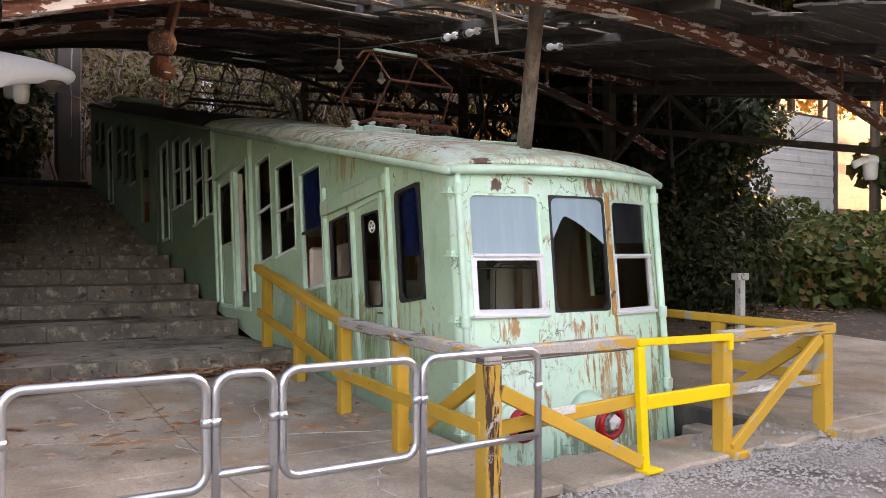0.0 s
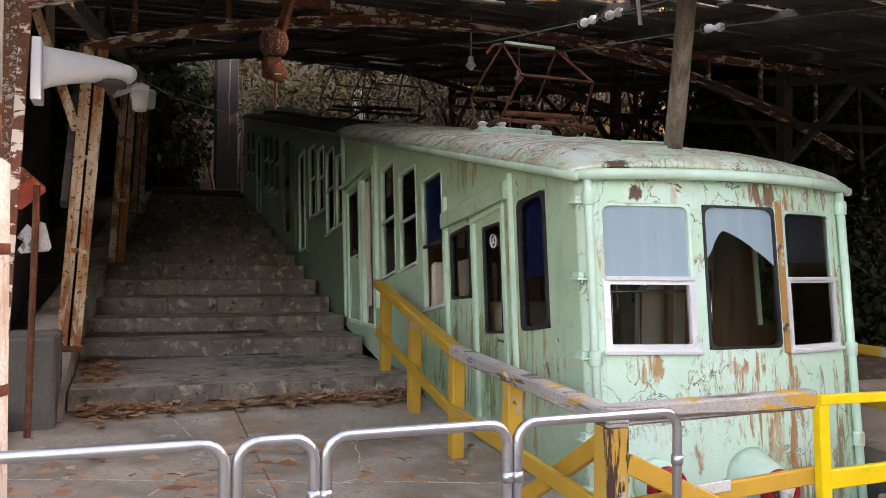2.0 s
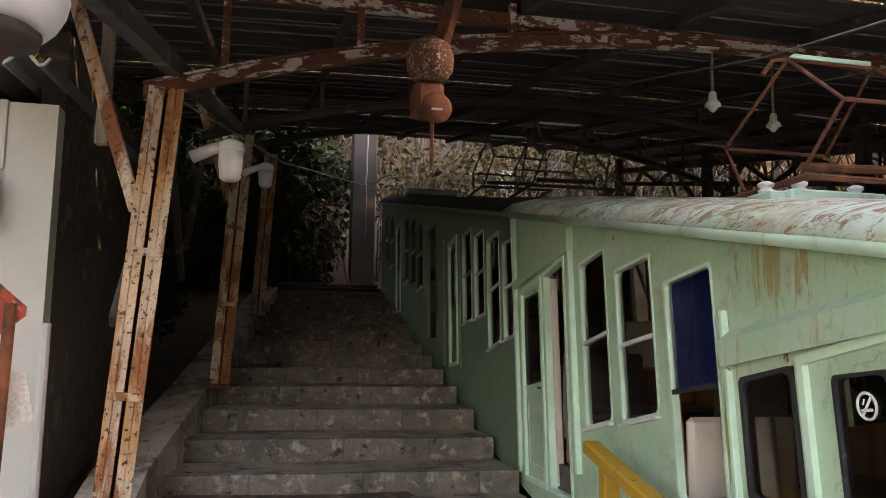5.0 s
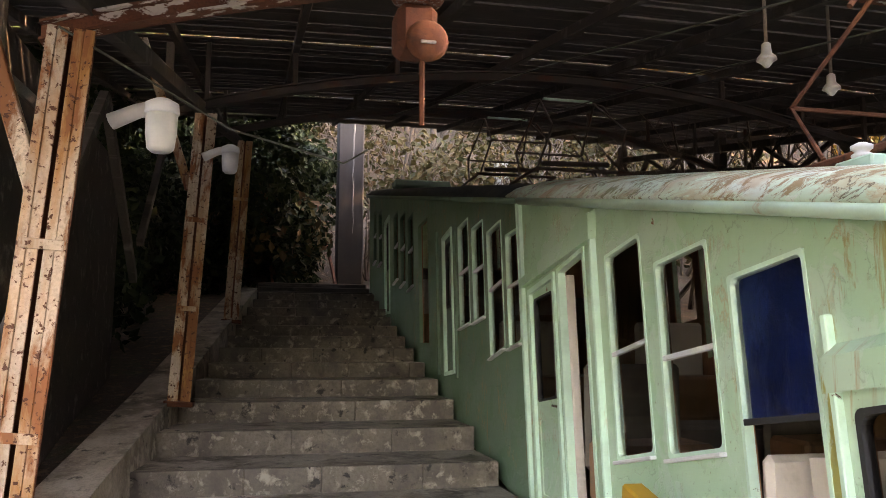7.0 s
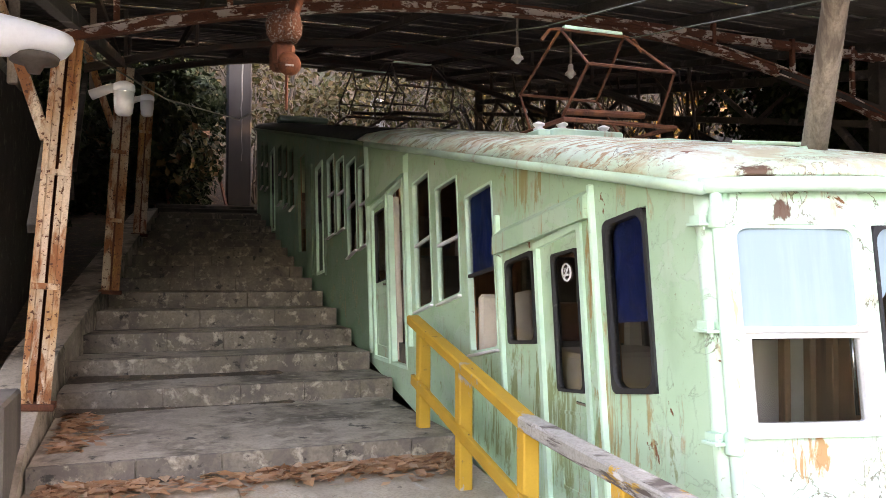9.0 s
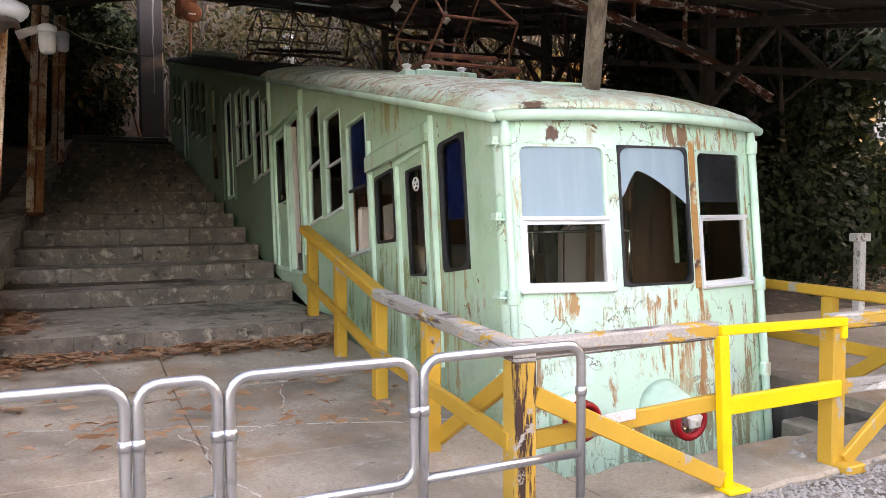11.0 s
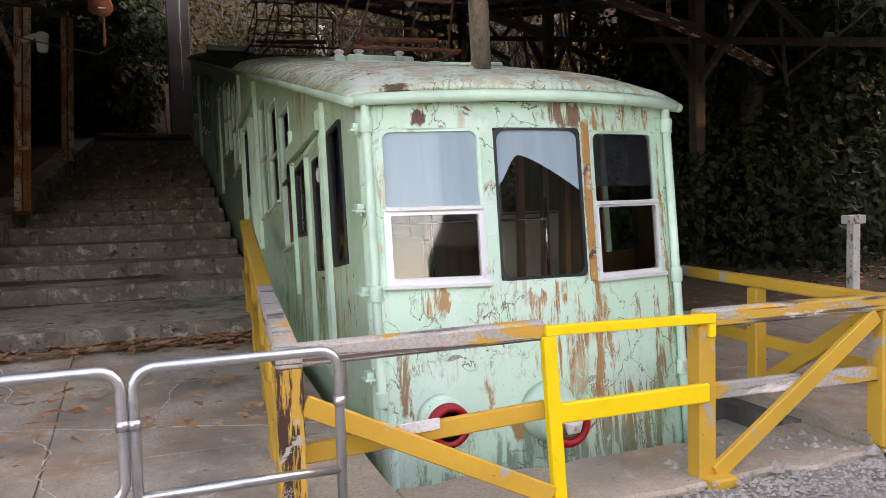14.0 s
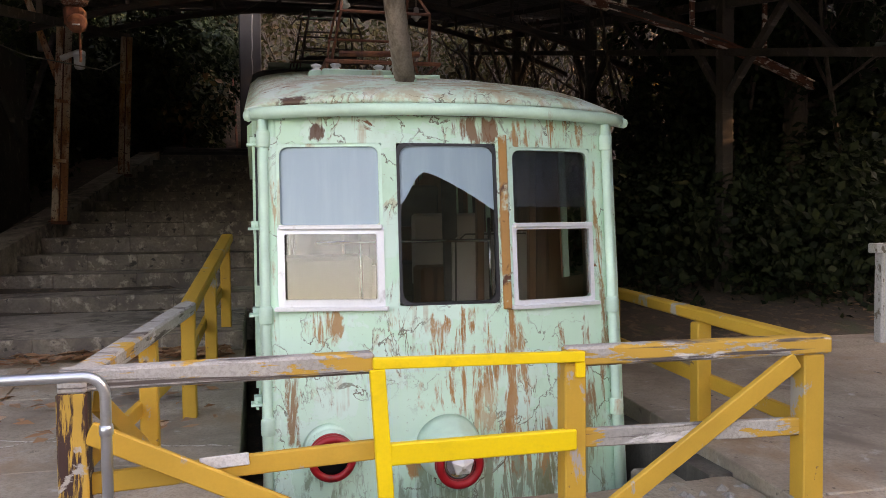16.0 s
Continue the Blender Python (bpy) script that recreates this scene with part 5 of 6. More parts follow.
# rusty alarm horn
horn = thing("alarm_horn", "rust-eaten alarm horn hanging from the roof", "alarm horn")
part("hanger", beamed((-2.72, 2.95, 3.60), (-2.55, 3.1, 4.18), 0.09, 0.07, 0.008), M_RUST, horn)
part("motor", turned([(0.02, -0.12), (0.10, -0.11), (0.135, -0.05), (0.14, 0.02), (0.12, 0.09), (0.06, 0.13), (0.02, 0.14)], Matrix.Translation((-2.76, 2.9, 3.60)), 18), M_SCAB, horn, smooth=True)
bm = boxed((-2.85, 2.85, 3.28), (-2.68, 3.05, 3.48), 0.03)
part("gearbox", bm, M_RUST, horn)
part("dial", turned([(0.085, 0.0), (0.09, 0.02), (0.07, 0.045), (0.03, 0.05), (0.005, 0.05)], Matrix.Translation((-2.73, 2.86, 3.31)) @ pose(0, 0, 0, 90), 20), M_RUST, horn, "rusted dial", True)
part("dial_slot", boxed((-2.765, 2.80, 3.285), (-2.70, 2.812, 3.298), 0.003), M_WHITEPOST, horn, "pale slot in the dial")
horn.location = (-0.04, 0.12, 0.01)
part("drop_rod", tubed([(-2.73, 2.95, 3.28), (-2.73, 2.95, 2.98)], 0.012, 6), M_RUST, horn)

# prop pole on the car roof
tagged(part("prop_pole", tubed([(-0.20, 0.50, 2.42), (-0.31, 0.28, 2.93), (-0.50, -0.08, 3.78)], [0.072, 0.07, 0.066], 14), M_POLEWOOD, None, "grey round timber prop standing aslant on the car roof", True), "", "pole")
tagged(part("pole_shoe", turned([(0.12, -0.03), (0.12, 0.0), (0.085, 0.01), (0.085, 0.05)], Matrix.Translation((-0.21, 0.50, 2.43)), 16), M_MINT, None, "green metal shoe under the prop"), "", "shoe")

# overhead wires and strain insulators
for pts in ([(-0.10, -0.3, 3.55), (-0.28, 1.57, 3.73), (-0.5, 3.2, 3.92), (-1.0, 6, 4.45), (-1.6, 12, 5.6)], [(1.1, -0.6, 3.45), (0.70, 1.09, 3.66), (0.35, 3.2, 3.9), (0.1, 6, 4.4), (0, 12, 5.5)], [(-4.4, 3.9, 3.6), (-3.6, 4.5, 3.3), (-2.9, 5.0, 3.25), (-2.72, 5.2, 3.4)]):
    tagged(part("overhead_wire", tubed(pts, 0.007, 5), M_WIRE, None, "thin sagging overhead wire"), "", "wire", "wires")


def insulator(at, way):
    w = Vector(way).normalized()
    m = Matrix.Translation(at) @ w.to_track_quat("Z", "Y").to_matrix().to_4x4()
    i = thing("strain_insulator", "white porcelain strain insulator on a wire", "insulator", "insulators")
    part("body", turned([(0.015, -0.09), (0.035, -0.085), (0.04, -0.05), (0.024, -0.02), (0.024, 0.02), (0.04, 0.05), (0.035, 0.085), (0.015, 0.09)], m, 14), M_TILE, i, smooth=True)
    for s in (-1, 1):
        loop = [m @ Vector((0.02 * math.sin(a), 0.045 * math.cos(a) , s * (0.10 + 0.04 * math.sin(a)))) for a in [math.tau * k / 10 for k in range(10)]]
        part("wire_loop", tubed(loop, 0.006, 5, True), M_WIRE, i)


insulator((-0.28, 1.57, 3.73), (-0.1, 1, 0.06))
insulator((-0.25, 1.22, 3.70), (-0.1, 1, 0.06))
insulator((0.70, 1.09, 3.66), (-0.2, 1, 0.15))
tagged(part("hanging_strip", beamed((-0.62, 0.45, 3.95), (-0.50, 0.50, 3.38), 0.028, 0.02, 0.004), M_TILE, None, "pale strip dangling from the roof"), "", "strip")


# ---- lamps on the left columns ----
lamp = thing("street_lamp", "white enamel street lamp arm with its cover gone", "street lamp")
part("bracket", boxed((-4.535, -0.10, 2.365), (-4.485, 0.085, 2.68), 0.006), M_WHITE, lamp)
bm = bmesh.new()
rows = []
for k in range(9):
    f = k / 8
    c = Vector((-4.495 + 0.395 * f, -0.007 + 0.25 * f, 2.545 + 0.045 * f))
    hw, hh = (0.058 + 0.065 * f) * (1.0 if k < 8 else 0.8), 0.115 - 0.06 * f ** 0.7
    zc = 0.02 * math.sin(f * 3.0)
    n = Vector((-0.65, 0.76, 0))
    rows.append([bm.verts.new(c + n * hw * math.cos(a) + Vector((0, 0, zc + hh * math.sin(a)))) for a in [math.tau * q / 12 for q in range(12)]])
for A, B in zip(rows, rows[1:]):
    for q in range(12):
        bm.faces.new((A[q], A[(q + 1) % 12], B[(q + 1) % 12], B[q]))
bm.faces.new(rows[0][::-1]), bm.faces.new(rows[-1])
part("arm", bm, M_WHITE, lamp, smooth=True)
part("socket", turned([(0.07, 0.0), (0.085, -0.01), (0.08, -0.03), (0.035, -0.04), (0.02, -0.07)], Matrix.Translation((-4.17, 0.18, 2.545)), 16), M_DARKSTEEL, lamp, "black open socket", True)


def jar_lamp(x, y, z, label):
    l = thing("wall_lamp", label, "wall lamp", "wall lamps", at=(x, y, z))
    part("arm", tubed([(-0.26, 0.05, 0.16), (-0.12, 0.02, 0.22), (0.0, 0.0, 0.24)], [0.045, 0.04, 0.045], 10), M_WHITE if x > 0 else M_TILE, l, smooth=True)
    part("cap", turned([(0.085, 0.20), (0.09, 0.21), (0.085, 0.26), (0.04, 0.285), (0.005, 0.29)], Matrix(), 18), M_WHITE, l, smooth=True)
    part("globe", turned([(0.082, 0.20), (0.08, 0.10), (0.07, 0.02), (0.05, 0.0), (0.004, -0.002)], Matrix(), 18), M_LAMPGLASS, l, "milky glass jar", True)


jar_lamp(-3.94, 4.18, 3.07, "grey wall lamp with a milky glass jar")
jar_lamp(-3.73, 7.9, 3.75, "grey wall lamp with a milky glass jar")
jar_lamp(4.36, -0.23, 2.36, "white wall lamp with a milky glass jar")

# ---- concrete pole, arrow signs ----
pole = thing("utility_pole", "pole of stained concrete, brown sleeve and white pipe", "pole", at=(-4.645, -0.73, -0.13))
pole.scale = (1.08, 1.08, 1.08)
part("concrete_shaft", turned([(0.115, -0.1), (0.105, 0.7), (0.096, 1.95), (0.07, 1.97)], Matrix(), 22), M_SHAFT, pole, "chalky concrete shaft", True)
part("sleeve", turned([(0.066, 1.96), (0.062, 2.17)], Matrix(), 18), M_BROWNPIPE, pole, "brown sleeve", True)
part("pipe", turned([(0.063, 2.17), (0.063, 4.2)], Matrix(), 18), M_PVC, pole, "white pipe", True)
for z, r in ((2.16, 0.070), (1.62, 0.102), (1.08, 0.106), (2.70, 0.068)):
    part("band", turned([(r - 0.004, -0.022), (r, -0.02), (r, 0.02), (r - 0.004, 0.022)], Matrix.Translation((0, 0, z)), 20), M_RUST, pole, "rusty iron band", True)
for z in (2.61, 2.43):
    part("pipe_hole", turned([(0.036, 0.0), (0.036, 0.008), (0.004, 0.009)], Matrix.Translation((0.008, -0.060, z)) @ pose(0, 0, 0, 90), 16), M_RUBBER, pole)


def arrow_sign(name, x, y, z, s, mat, label, tilt=0):
    pts = [(0.0, 0.055), (0.05, 0.05), (0.055, 0.115), (0.085, 0.125), (0.21, 0.015), (0.21, -0.015), (0.085, -0.125), (0.055, -0.115), (0.05, -0.05), (0.0, -0.055)]
    m = Matrix.Translation((x, y, z)) @ pose(0, 0, 0, 0, tilt, 12)
    bm = bmesh.new()
    rows = [[bm.verts.new(m @ Vector((a * s, d, b * s))) for a, b in pts] for d in (0, 0.012)]
    bm.faces.new(rows[0]), bm.faces.new(rows[1][::-1])
    for k in range(len(pts)):
        bm.faces.new((rows[0][k], rows[0][(k + 1) % len(pts)], rows[1][(k + 1) % len(pts)], rows[1][k]))
    t = thing(name, label, "sign")
    part("plate", bm, mat, t)
    return t, m


sg, m = arrow_sign("arrow_sign", -4.91, 2.25, 2.10, 1.30, M_REDSIGN, "red arrow sign, rusted at the edges, on a rusty stake")
for k in range(2):
    bm = bmesh.new()
    box(bm, (0.02 + 0.055 * k, -0.006, -0.014), (0.062 + 0.055 * k, -0.001, 0.014))
    bm.transform(m)
    part("lettering_bar", bm, M_RED, sg)
sg, m = arrow_sign("arrow_sign", -4.80, 2.31, 1.78, 1.15, M_WHITEPOST, "flaking white arrow sign on a rusty stake", 35)
part("stake", tubed([(-4.74, 2.29, 0.10), (-4.70, 2.29, 2.13)], 0.025, 8), M_RUST, sg)
tagged(part("concrete_block", boxed((-4.98, 2.45, 0.1), (-4.56, 3.25, 0.95), 0.02), M_PIT, None, "damp concrete block beside the first step"), "", "block")

# ---- shuttered shed ----
shed = thing("shed", "cream shed with a white roller shutter and corrugated roof", "shed")
SY = 5.05
zb = 0.55
part("shed_wall", boxed((-5.66, SY, 0.1), (-5.26, SY + 0.2, 3.75)), M_CREAMWALL, shed)
part("shed_side", boxed((-5.44, SY + 0.2, 0.1), (-5.26, SY + 6.0, 4.4)), M_DARKWOOD, shed, "dark boarded side wall")
part("shed_back", boxed((-11.0, SY + 0.6, 0.1), (-5.44, SY + 0.8, 3.75)), M_CREAMWALL, shed)
for k in range(46):
    z = zb + 0.05 * k
    bm = bmesh.new()
    tube(bm, [(-11.0, SY + 0.02, z + 0.025), (-5.68, SY + 0.02, z + 0.025)], 0.027, 6)
    part("shutter_slat", bm, M_SHUTTER, shed)
bm = boxed((-11.0, SY - 0.22, 2.80), (-5.66, SY + 0.12, 3.22), 0.02)
part("shutter_box", bm, M_LILAC, shed, "grey shutter housing")
for k in range(18):
    x = -11.0 + 0.3 * k
    part("wall_panel", boxed((x + 0.006, SY - 0.02, 3.23), (x + 0.294, SY + 0.02, 3.76), 0.006), M_CREAMWALL, shed)
bm = bmesh.new()
rows = []
for k in range(170):
    x = -11.4 + 6.2 * k / 169
    dz = 0.055 * math.sin(k * math.tau / 6.5)
    rows.append([bm.verts.new((x, yy, zz + dz)) for yy, zz in ((SY - 0.55, 3.93), (SY + 3.5, 4.15), (SY + 3.5, 4.135), (SY - 0.55, 3.915))])
for A, B in zip(rows, rows[1:]):
    for k in range(4):
        bm.faces.new((A[k], A[(k + 1) % 4], B[(k + 1) % 4], B[k]))
part("corrugated_roof", bm, M_SLATE, shed, "grey corrugated sheets")
# white tube added along the front edge in place of the light catching it
part("roof_edge", tubed([(-11.4 + 6.2 * k / 169, SY - 0.555, 3.925 + 0.055 * math.sin(k * math.tau / 6.5)) for k in range(170)], 0.013, 5), M_WHITE, shed, "white strip standing for light on the corrugated edge")
part("downpipe", tubed([(-5.22, SY - 0.06, 0.3), (-5.22, SY - 0.06, 2.1)], 0.035, 10), M_PVC, shed, "white downpipe")
part("footing", boxed((-5.7, SY - 0.35, 0.2), (-5.0, SY - 0.02, 0.50), 0.02), M_CONCRETE, shed)
tagged(part("kerb_block", boxed((-5.25, 3.1, 0.1), (-4.96, 4.3, 0.46), 0.02), M_CONCRETE, None, "low broken concrete kerb block"), "", "kerb")


# ---- timber railing ----
def railing(name, label):
    return thing(name, label, "railing", kind="")


rail = railing("timber_railing", "ochre timber railing, top rails bare and grey with wear")
CR = (-1.97, -1.34)
BEND = (-1.71, 1.12)
END = (-1.52, 3.60)


def lerp(a, b, f):
    return tuple(p + (q - p) * f for p, q in zip(a, b))


def post(x, y, z0, z1, parent, w=0.10, mat=None):
    return part("post", boxed((x - w / 2, y - w / 2, z0), (x + w / 2, y + w / 2, z1), 0.008), mat or M_OCHRE, parent)


p0, p1 = lerp(BEND, END, 0.93), lerp(BEND, END, 0.48)
p3 = lerp(CR, BEND, 0.52)
for (x, y), z0, z1 in ((p0, 0.30, 1.26), (p1, plat_z(p1[1]) - 0.02, 1.06), (BEND, plat_z(1.12) - 0.02, 0.86), (p3, plat_z(p3[1]) - 0.02, 0.86)):
    post(x, y, z0, z1, rail)
post(CR[0], CR[1], -0.04, 0.83, rail, 0.12, weathered("split_post_paint", (0.52, 0.30, 0.05), [((0.05, 0.02, 0.015), 4.5, 0.50, 0.53, (2, 2, 0.2)), ((0.42, 0.38, 0.34), 6.0, 0.6, 0.64, ONE)], 0.7, 0, 0.7))
part("top_rail", beamed((END[0], END[1] + 0.15, 1.335), (BEND[0], BEND[1], 0.895), 0.115, 0.085, 0.012), M_OCHRE, rail)
part("top_rail", beamed((BEND[0], BEND[1] + 0.02, 0.895), (CR[0], CR[1] - 0.06, 0.865), 0.115, 0.085, 0.012), M_OCHRE_TOP, rail, "top rail worn to bare grey wood")
part("mid_rail", beamed((END[0] - 0.05, END[1], 0.83), (BEND[0] - 0.05, BEND[1], 0.46), 0.04, 0.09), M_OCHRE, rail)
part("mid_rail", beamed((BEND[0] - 0.05, BEND[1], 0.46), (CR[0] - 0.05, CR[1], 0.44), 0.04, 0.09), M_OCHRE, rail)
part("brace", beamed((p3[0] + 0.06, p3[1], 0.10), (CR[0] + 0.07, CR[1] + 0.1, 0.76), 0.04, 0.10), M_OCHRE, rail)
GX0, GX1, FY = -0.67, 0.25, -1.33
part("top_rail", beamed((CR[0] - 0.06, FY, 0.875), (GX0 - 0.03, FY + 0.02, 0.885), 0.10, 0.095, 0.012), M_OCHRE_TOP, rail, "top rail worn to bare grey wood")
part("mid_rail", beamed((CR[0] + 0.05, FY + 0.02, 0.42), (GX0, FY + 0.02, 0.48), 0.04, 0.09), M_OCHRE, rail)
part("brace", beamed((CR[0] + 0.06, FY - 0.05, 0.66), (GX0 - 0.02, FY - 0.05, 0.06), 0.035, 0.095), M_OCHRE, rail)
# right-hand stretch
post(GX1 + 0.02, FY + 0.02, -0.06, 0.83, rail, 0.11)
post(1.57, FY, 0.0, 0.82, rail, 0.12)
post(1.60, -0.25, 0.05, 0.84, rail)
post(1.70, 1.3, 0.1, 0.84, rail)
part("top_rail", beamed((GX1 - 0.02, FY + 0.02, 0.865), (1.67, FY - 0.02, 0.87), 0.10, 0.095, 0.012), M_OCHRE_TOP, rail, "top rail worn to bare grey wood")
part("mid_rail", beamed((GX1 + 0.05, FY + 0.02, 0.46), (1.6, FY, 0.44), 0.045, 0.09), M_OCHRE_TOP, rail)
part("brace", beamed((GX1 + 0.06, FY - 0.04, 0.02), (1.47, FY - 0.04, 0.80), 0.04, 0.095), M_OCHRE, rail)
part("top_rail", beamed((1.60, FY, 0.865), (1.72, 1.7, 0.90), 0.10, 0.08, 0.012), M_OCHRE, rail)
part("mid_rail", beamed((1.61, FY, 0.44), (1.74, 1.7, 0.48), 0.04, 0.09), M_OCHRE, rail)
part("brace", beamed((1.60, -0.2, 0.08), (1.60, FY + 0.1, 0.78), 0.04, 0.10), M_OCHRE, rail)
for x in (GX1 + 0.02, 1.57):
    part("foot_block", boxed((x - 0.05, FY - 0.14, -0.04), (x + 0.12, FY + 0.02, 0.02), 0.01), M_OCHRE, rail)

part("paint_patch", beamed((-1.47, FY - 0.0045, 0.475), (-1.26, FY - 0.0045, 0.486), 0.012, 0.055, 0.003), M_WHITEPOST, rail, "patch of flaking white paint")

gate = thing("gate", "bright yellow bar gate, freshly painted", "gate")
part("gate_post", beamed((GX0 - 0.02, FY - 0.03, 0.858), (GX0 + 0.03, FY - 0.03, 0.0), 0.07, 0.05, 0.004, (0, 1, 0)), M_YELLOW, gate)
part("top_bar", beamed((GX0 - 0.04, FY - 0.03, 0.885), (GX1 + 0.06, FY - 0.03, 0.870), 0.05, 0.05, 0.004), M_YELLOW, gate)
part("mid_bar", beamed((GX0 + 0.035, FY - 0.034, 0.465), (GX1 + 0.02, FY - 0.03, 0.47), 0.045, 0.10, 0.006), M_YELLOW, gate)
part("end_bar", beamed((GX1 + 0.04, FY - 0.03, 0.843), (GX1 + 0.04, FY - 0.03, 0.77), 0.046, 0.046, 0.004, (0, 1, 0)), M_YELLOW, gate)
part("foot", boxed((GX0 - 0.03, FY - 0.12, -0.01), (GX0 + 0.13, FY + 0.0, 0.012), 0.004), M_YELLOW, gate)


# ---- tubular barriers ----
def barrier(x0, x1, yA, yB, legs, zlow=0.42):
    """A bent-tube barrier panel; legs: which sides run down to the ground."""
    b = thing("tube_barrier", "galvanised bent-tube barrier standing before the platform", "barrier", "barriers")
    yat = lambda x: yA + (yB - yA) * (x - x0) / (x1 - x0)
    top = 0.935
    r = 0.08
    out = rounded(x0, x1, zlow, top, r, 5)
    lo_l, lo_r = legs
    if not lo_l and not lo_r:
        part("frame", tubed([(x, yat(x), z) for x, z in out], 0.0215, 10, True), M_GALV, b, smooth=True)
    else:
        q = rounded(x0, x1, 0.0, top, r, 5)[:12]
        pts = [(x1, yat(x1), -0.05 if lo_r else zlow)] + [(x, yat(x), z) for x, z in q] + [(x0, yat(x0), -0.05 if lo_l else zlow)]
        part("frame", tubed(pts, 0.0215, 10), M_GALV, b, smooth=True)
        part("low_bar", tubed([(x0, yat(x0), zlow), (x1, yat(x1), zlow)], 0.0205, 10), M_GALV, b, smooth=True)
    for x in (x0, x1):
        for z in (0.72,):
            part("collar", turned([(0.026, -0.02), (0.028, 0.0), (0.026, 0.02)], Matrix.Translation((x, yat(x), z)), 12), M_GALV, b, smooth=True)


barrier(-5.60, -4.62, -1.50, -1.55, (True, True))
barrier(-4.575, -3.755, -1.55, -1.585, (False, False))
barrier(-3.71, -3.435, -1.585, -1.595, (True, True), 0.48)
barrier(-3.39, -2.645, -1.595, -1.605, (False, False))
barrier(-2.60, -1.80, -1.605, -1.60, (True, True), 0.43)

# white concrete mast behind the car
tagged(part("mast", boxed((2.95, 20.9, 3.0), (3.35, 21.2, 7.15), 0.03), M_WHITEPOST, None, "white concrete mast on the slope"), "", "mast")

# ---- white marker post ----
mp = thing("marker_post", "flaking white marker post with a cross cap", "post", at=(4.97, 1.97, 0.43))
part("shaft", boxed((-0.055, -0.05, -0.25), (0.055, 0.05, 0.72), 0.008), M_WHITEPOST, mp)
part("cap", boxed((-0.13, -0.06, 0.70), (0.13, 0.06, 0.80), 0.01), M_WHITEPOST, mp)

# ---- plants ----
def leaf_cloud(name, lobes, count, size, material, seed, label, category="shrub", kind="", long=1.6):
    """Foliage of many single leaves: lobes are (x, y, z, rx, ry, rz); leaves lie near the lobes' skins, with gaps."""
    r = np.random.RandomState(seed)
    lobes = np.array(lobes, float)
    vol = (lobes[:, 3] * lobes[:, 4] * lobes[:, 5]) ** 0.67
    pick = r.choice(len(lobes), count, p=vol / vol.sum())
    d = r.normal(size=(count, 3))
    d /= np.linalg.norm(d, axis=1)[:, None]
    rad = r.uniform(0.55, 1.08, count) ** 0.7
    c = lobes[pick, :3] + d * lobes[pick, 3:] * rad[:, None]
    n = d + r.normal(size=(count, 3)) * 0.8 + np.array([0, -0.2, 0.4])
    n /= np.linalg.norm(n, axis=1)[:, None]
    a = np.cross(n, r.normal(size=(count, 3)))
    a /= np.linalg.norm(a, axis=1)[:, None]
    b = np.cross(n, a)
    s = size * r.uniform(0.5, 1.3, count)[:, None]
    v = np.stack([c - a * s * long * 0.5, c + b * s * 0.5 + n * s * 0.1, c + a * s * long * 0.5, c - b * s * 0.5 + n * s * 0.1], 1).reshape(-1, 3)
    me = bpy.data.meshes.new(name)
    me.from_pydata(v.tolist(), [], np.arange(count * 4).reshape(-1, 4).tolist())
    me.materials.append(material)
    return me


def shrub(name, lobes, count, size, material, seed, label, category="shrub", group="", kind=""):
    ob = new(name, leaf_cloud(name, lobes, count, size, material, seed, label))
    return tagged(ob, label, category, group, kind)


def branchy(bm, start, way, length, radius, depth, r):
    """A limb that forks into thinner ones."""
    pts, p, d = [Vector(start)], Vector(start), Vector(way).normalized()
    n = 5
    for k in range(n):
        d = (d + Vector((r.uniform(-1, 1), r.uniform(-1, 1), r.uniform(-0.5, 0.9))) * 0.16).normalized()
        p = p + d * length / n
        pts.append(p.copy())
    tube(bm, pts, [radius * (1 - 0.75 * k / n) for k in range(n + 1)], 5 if depth else 4, caps=False)
    if depth:
        for _ in range(3 if depth > 1 else 3):
            k = r.randint(2, n)
            s = Vector((r.uniform(-1, 1), r.uniform(-1, 1), r.uniform(-0.1, 0.9))).normalized()
            branchy(bm, pts[k], d * 0.6 + s, length * r.uniform(0.4, 0.65), radius * 0.42, depth - 1, r)


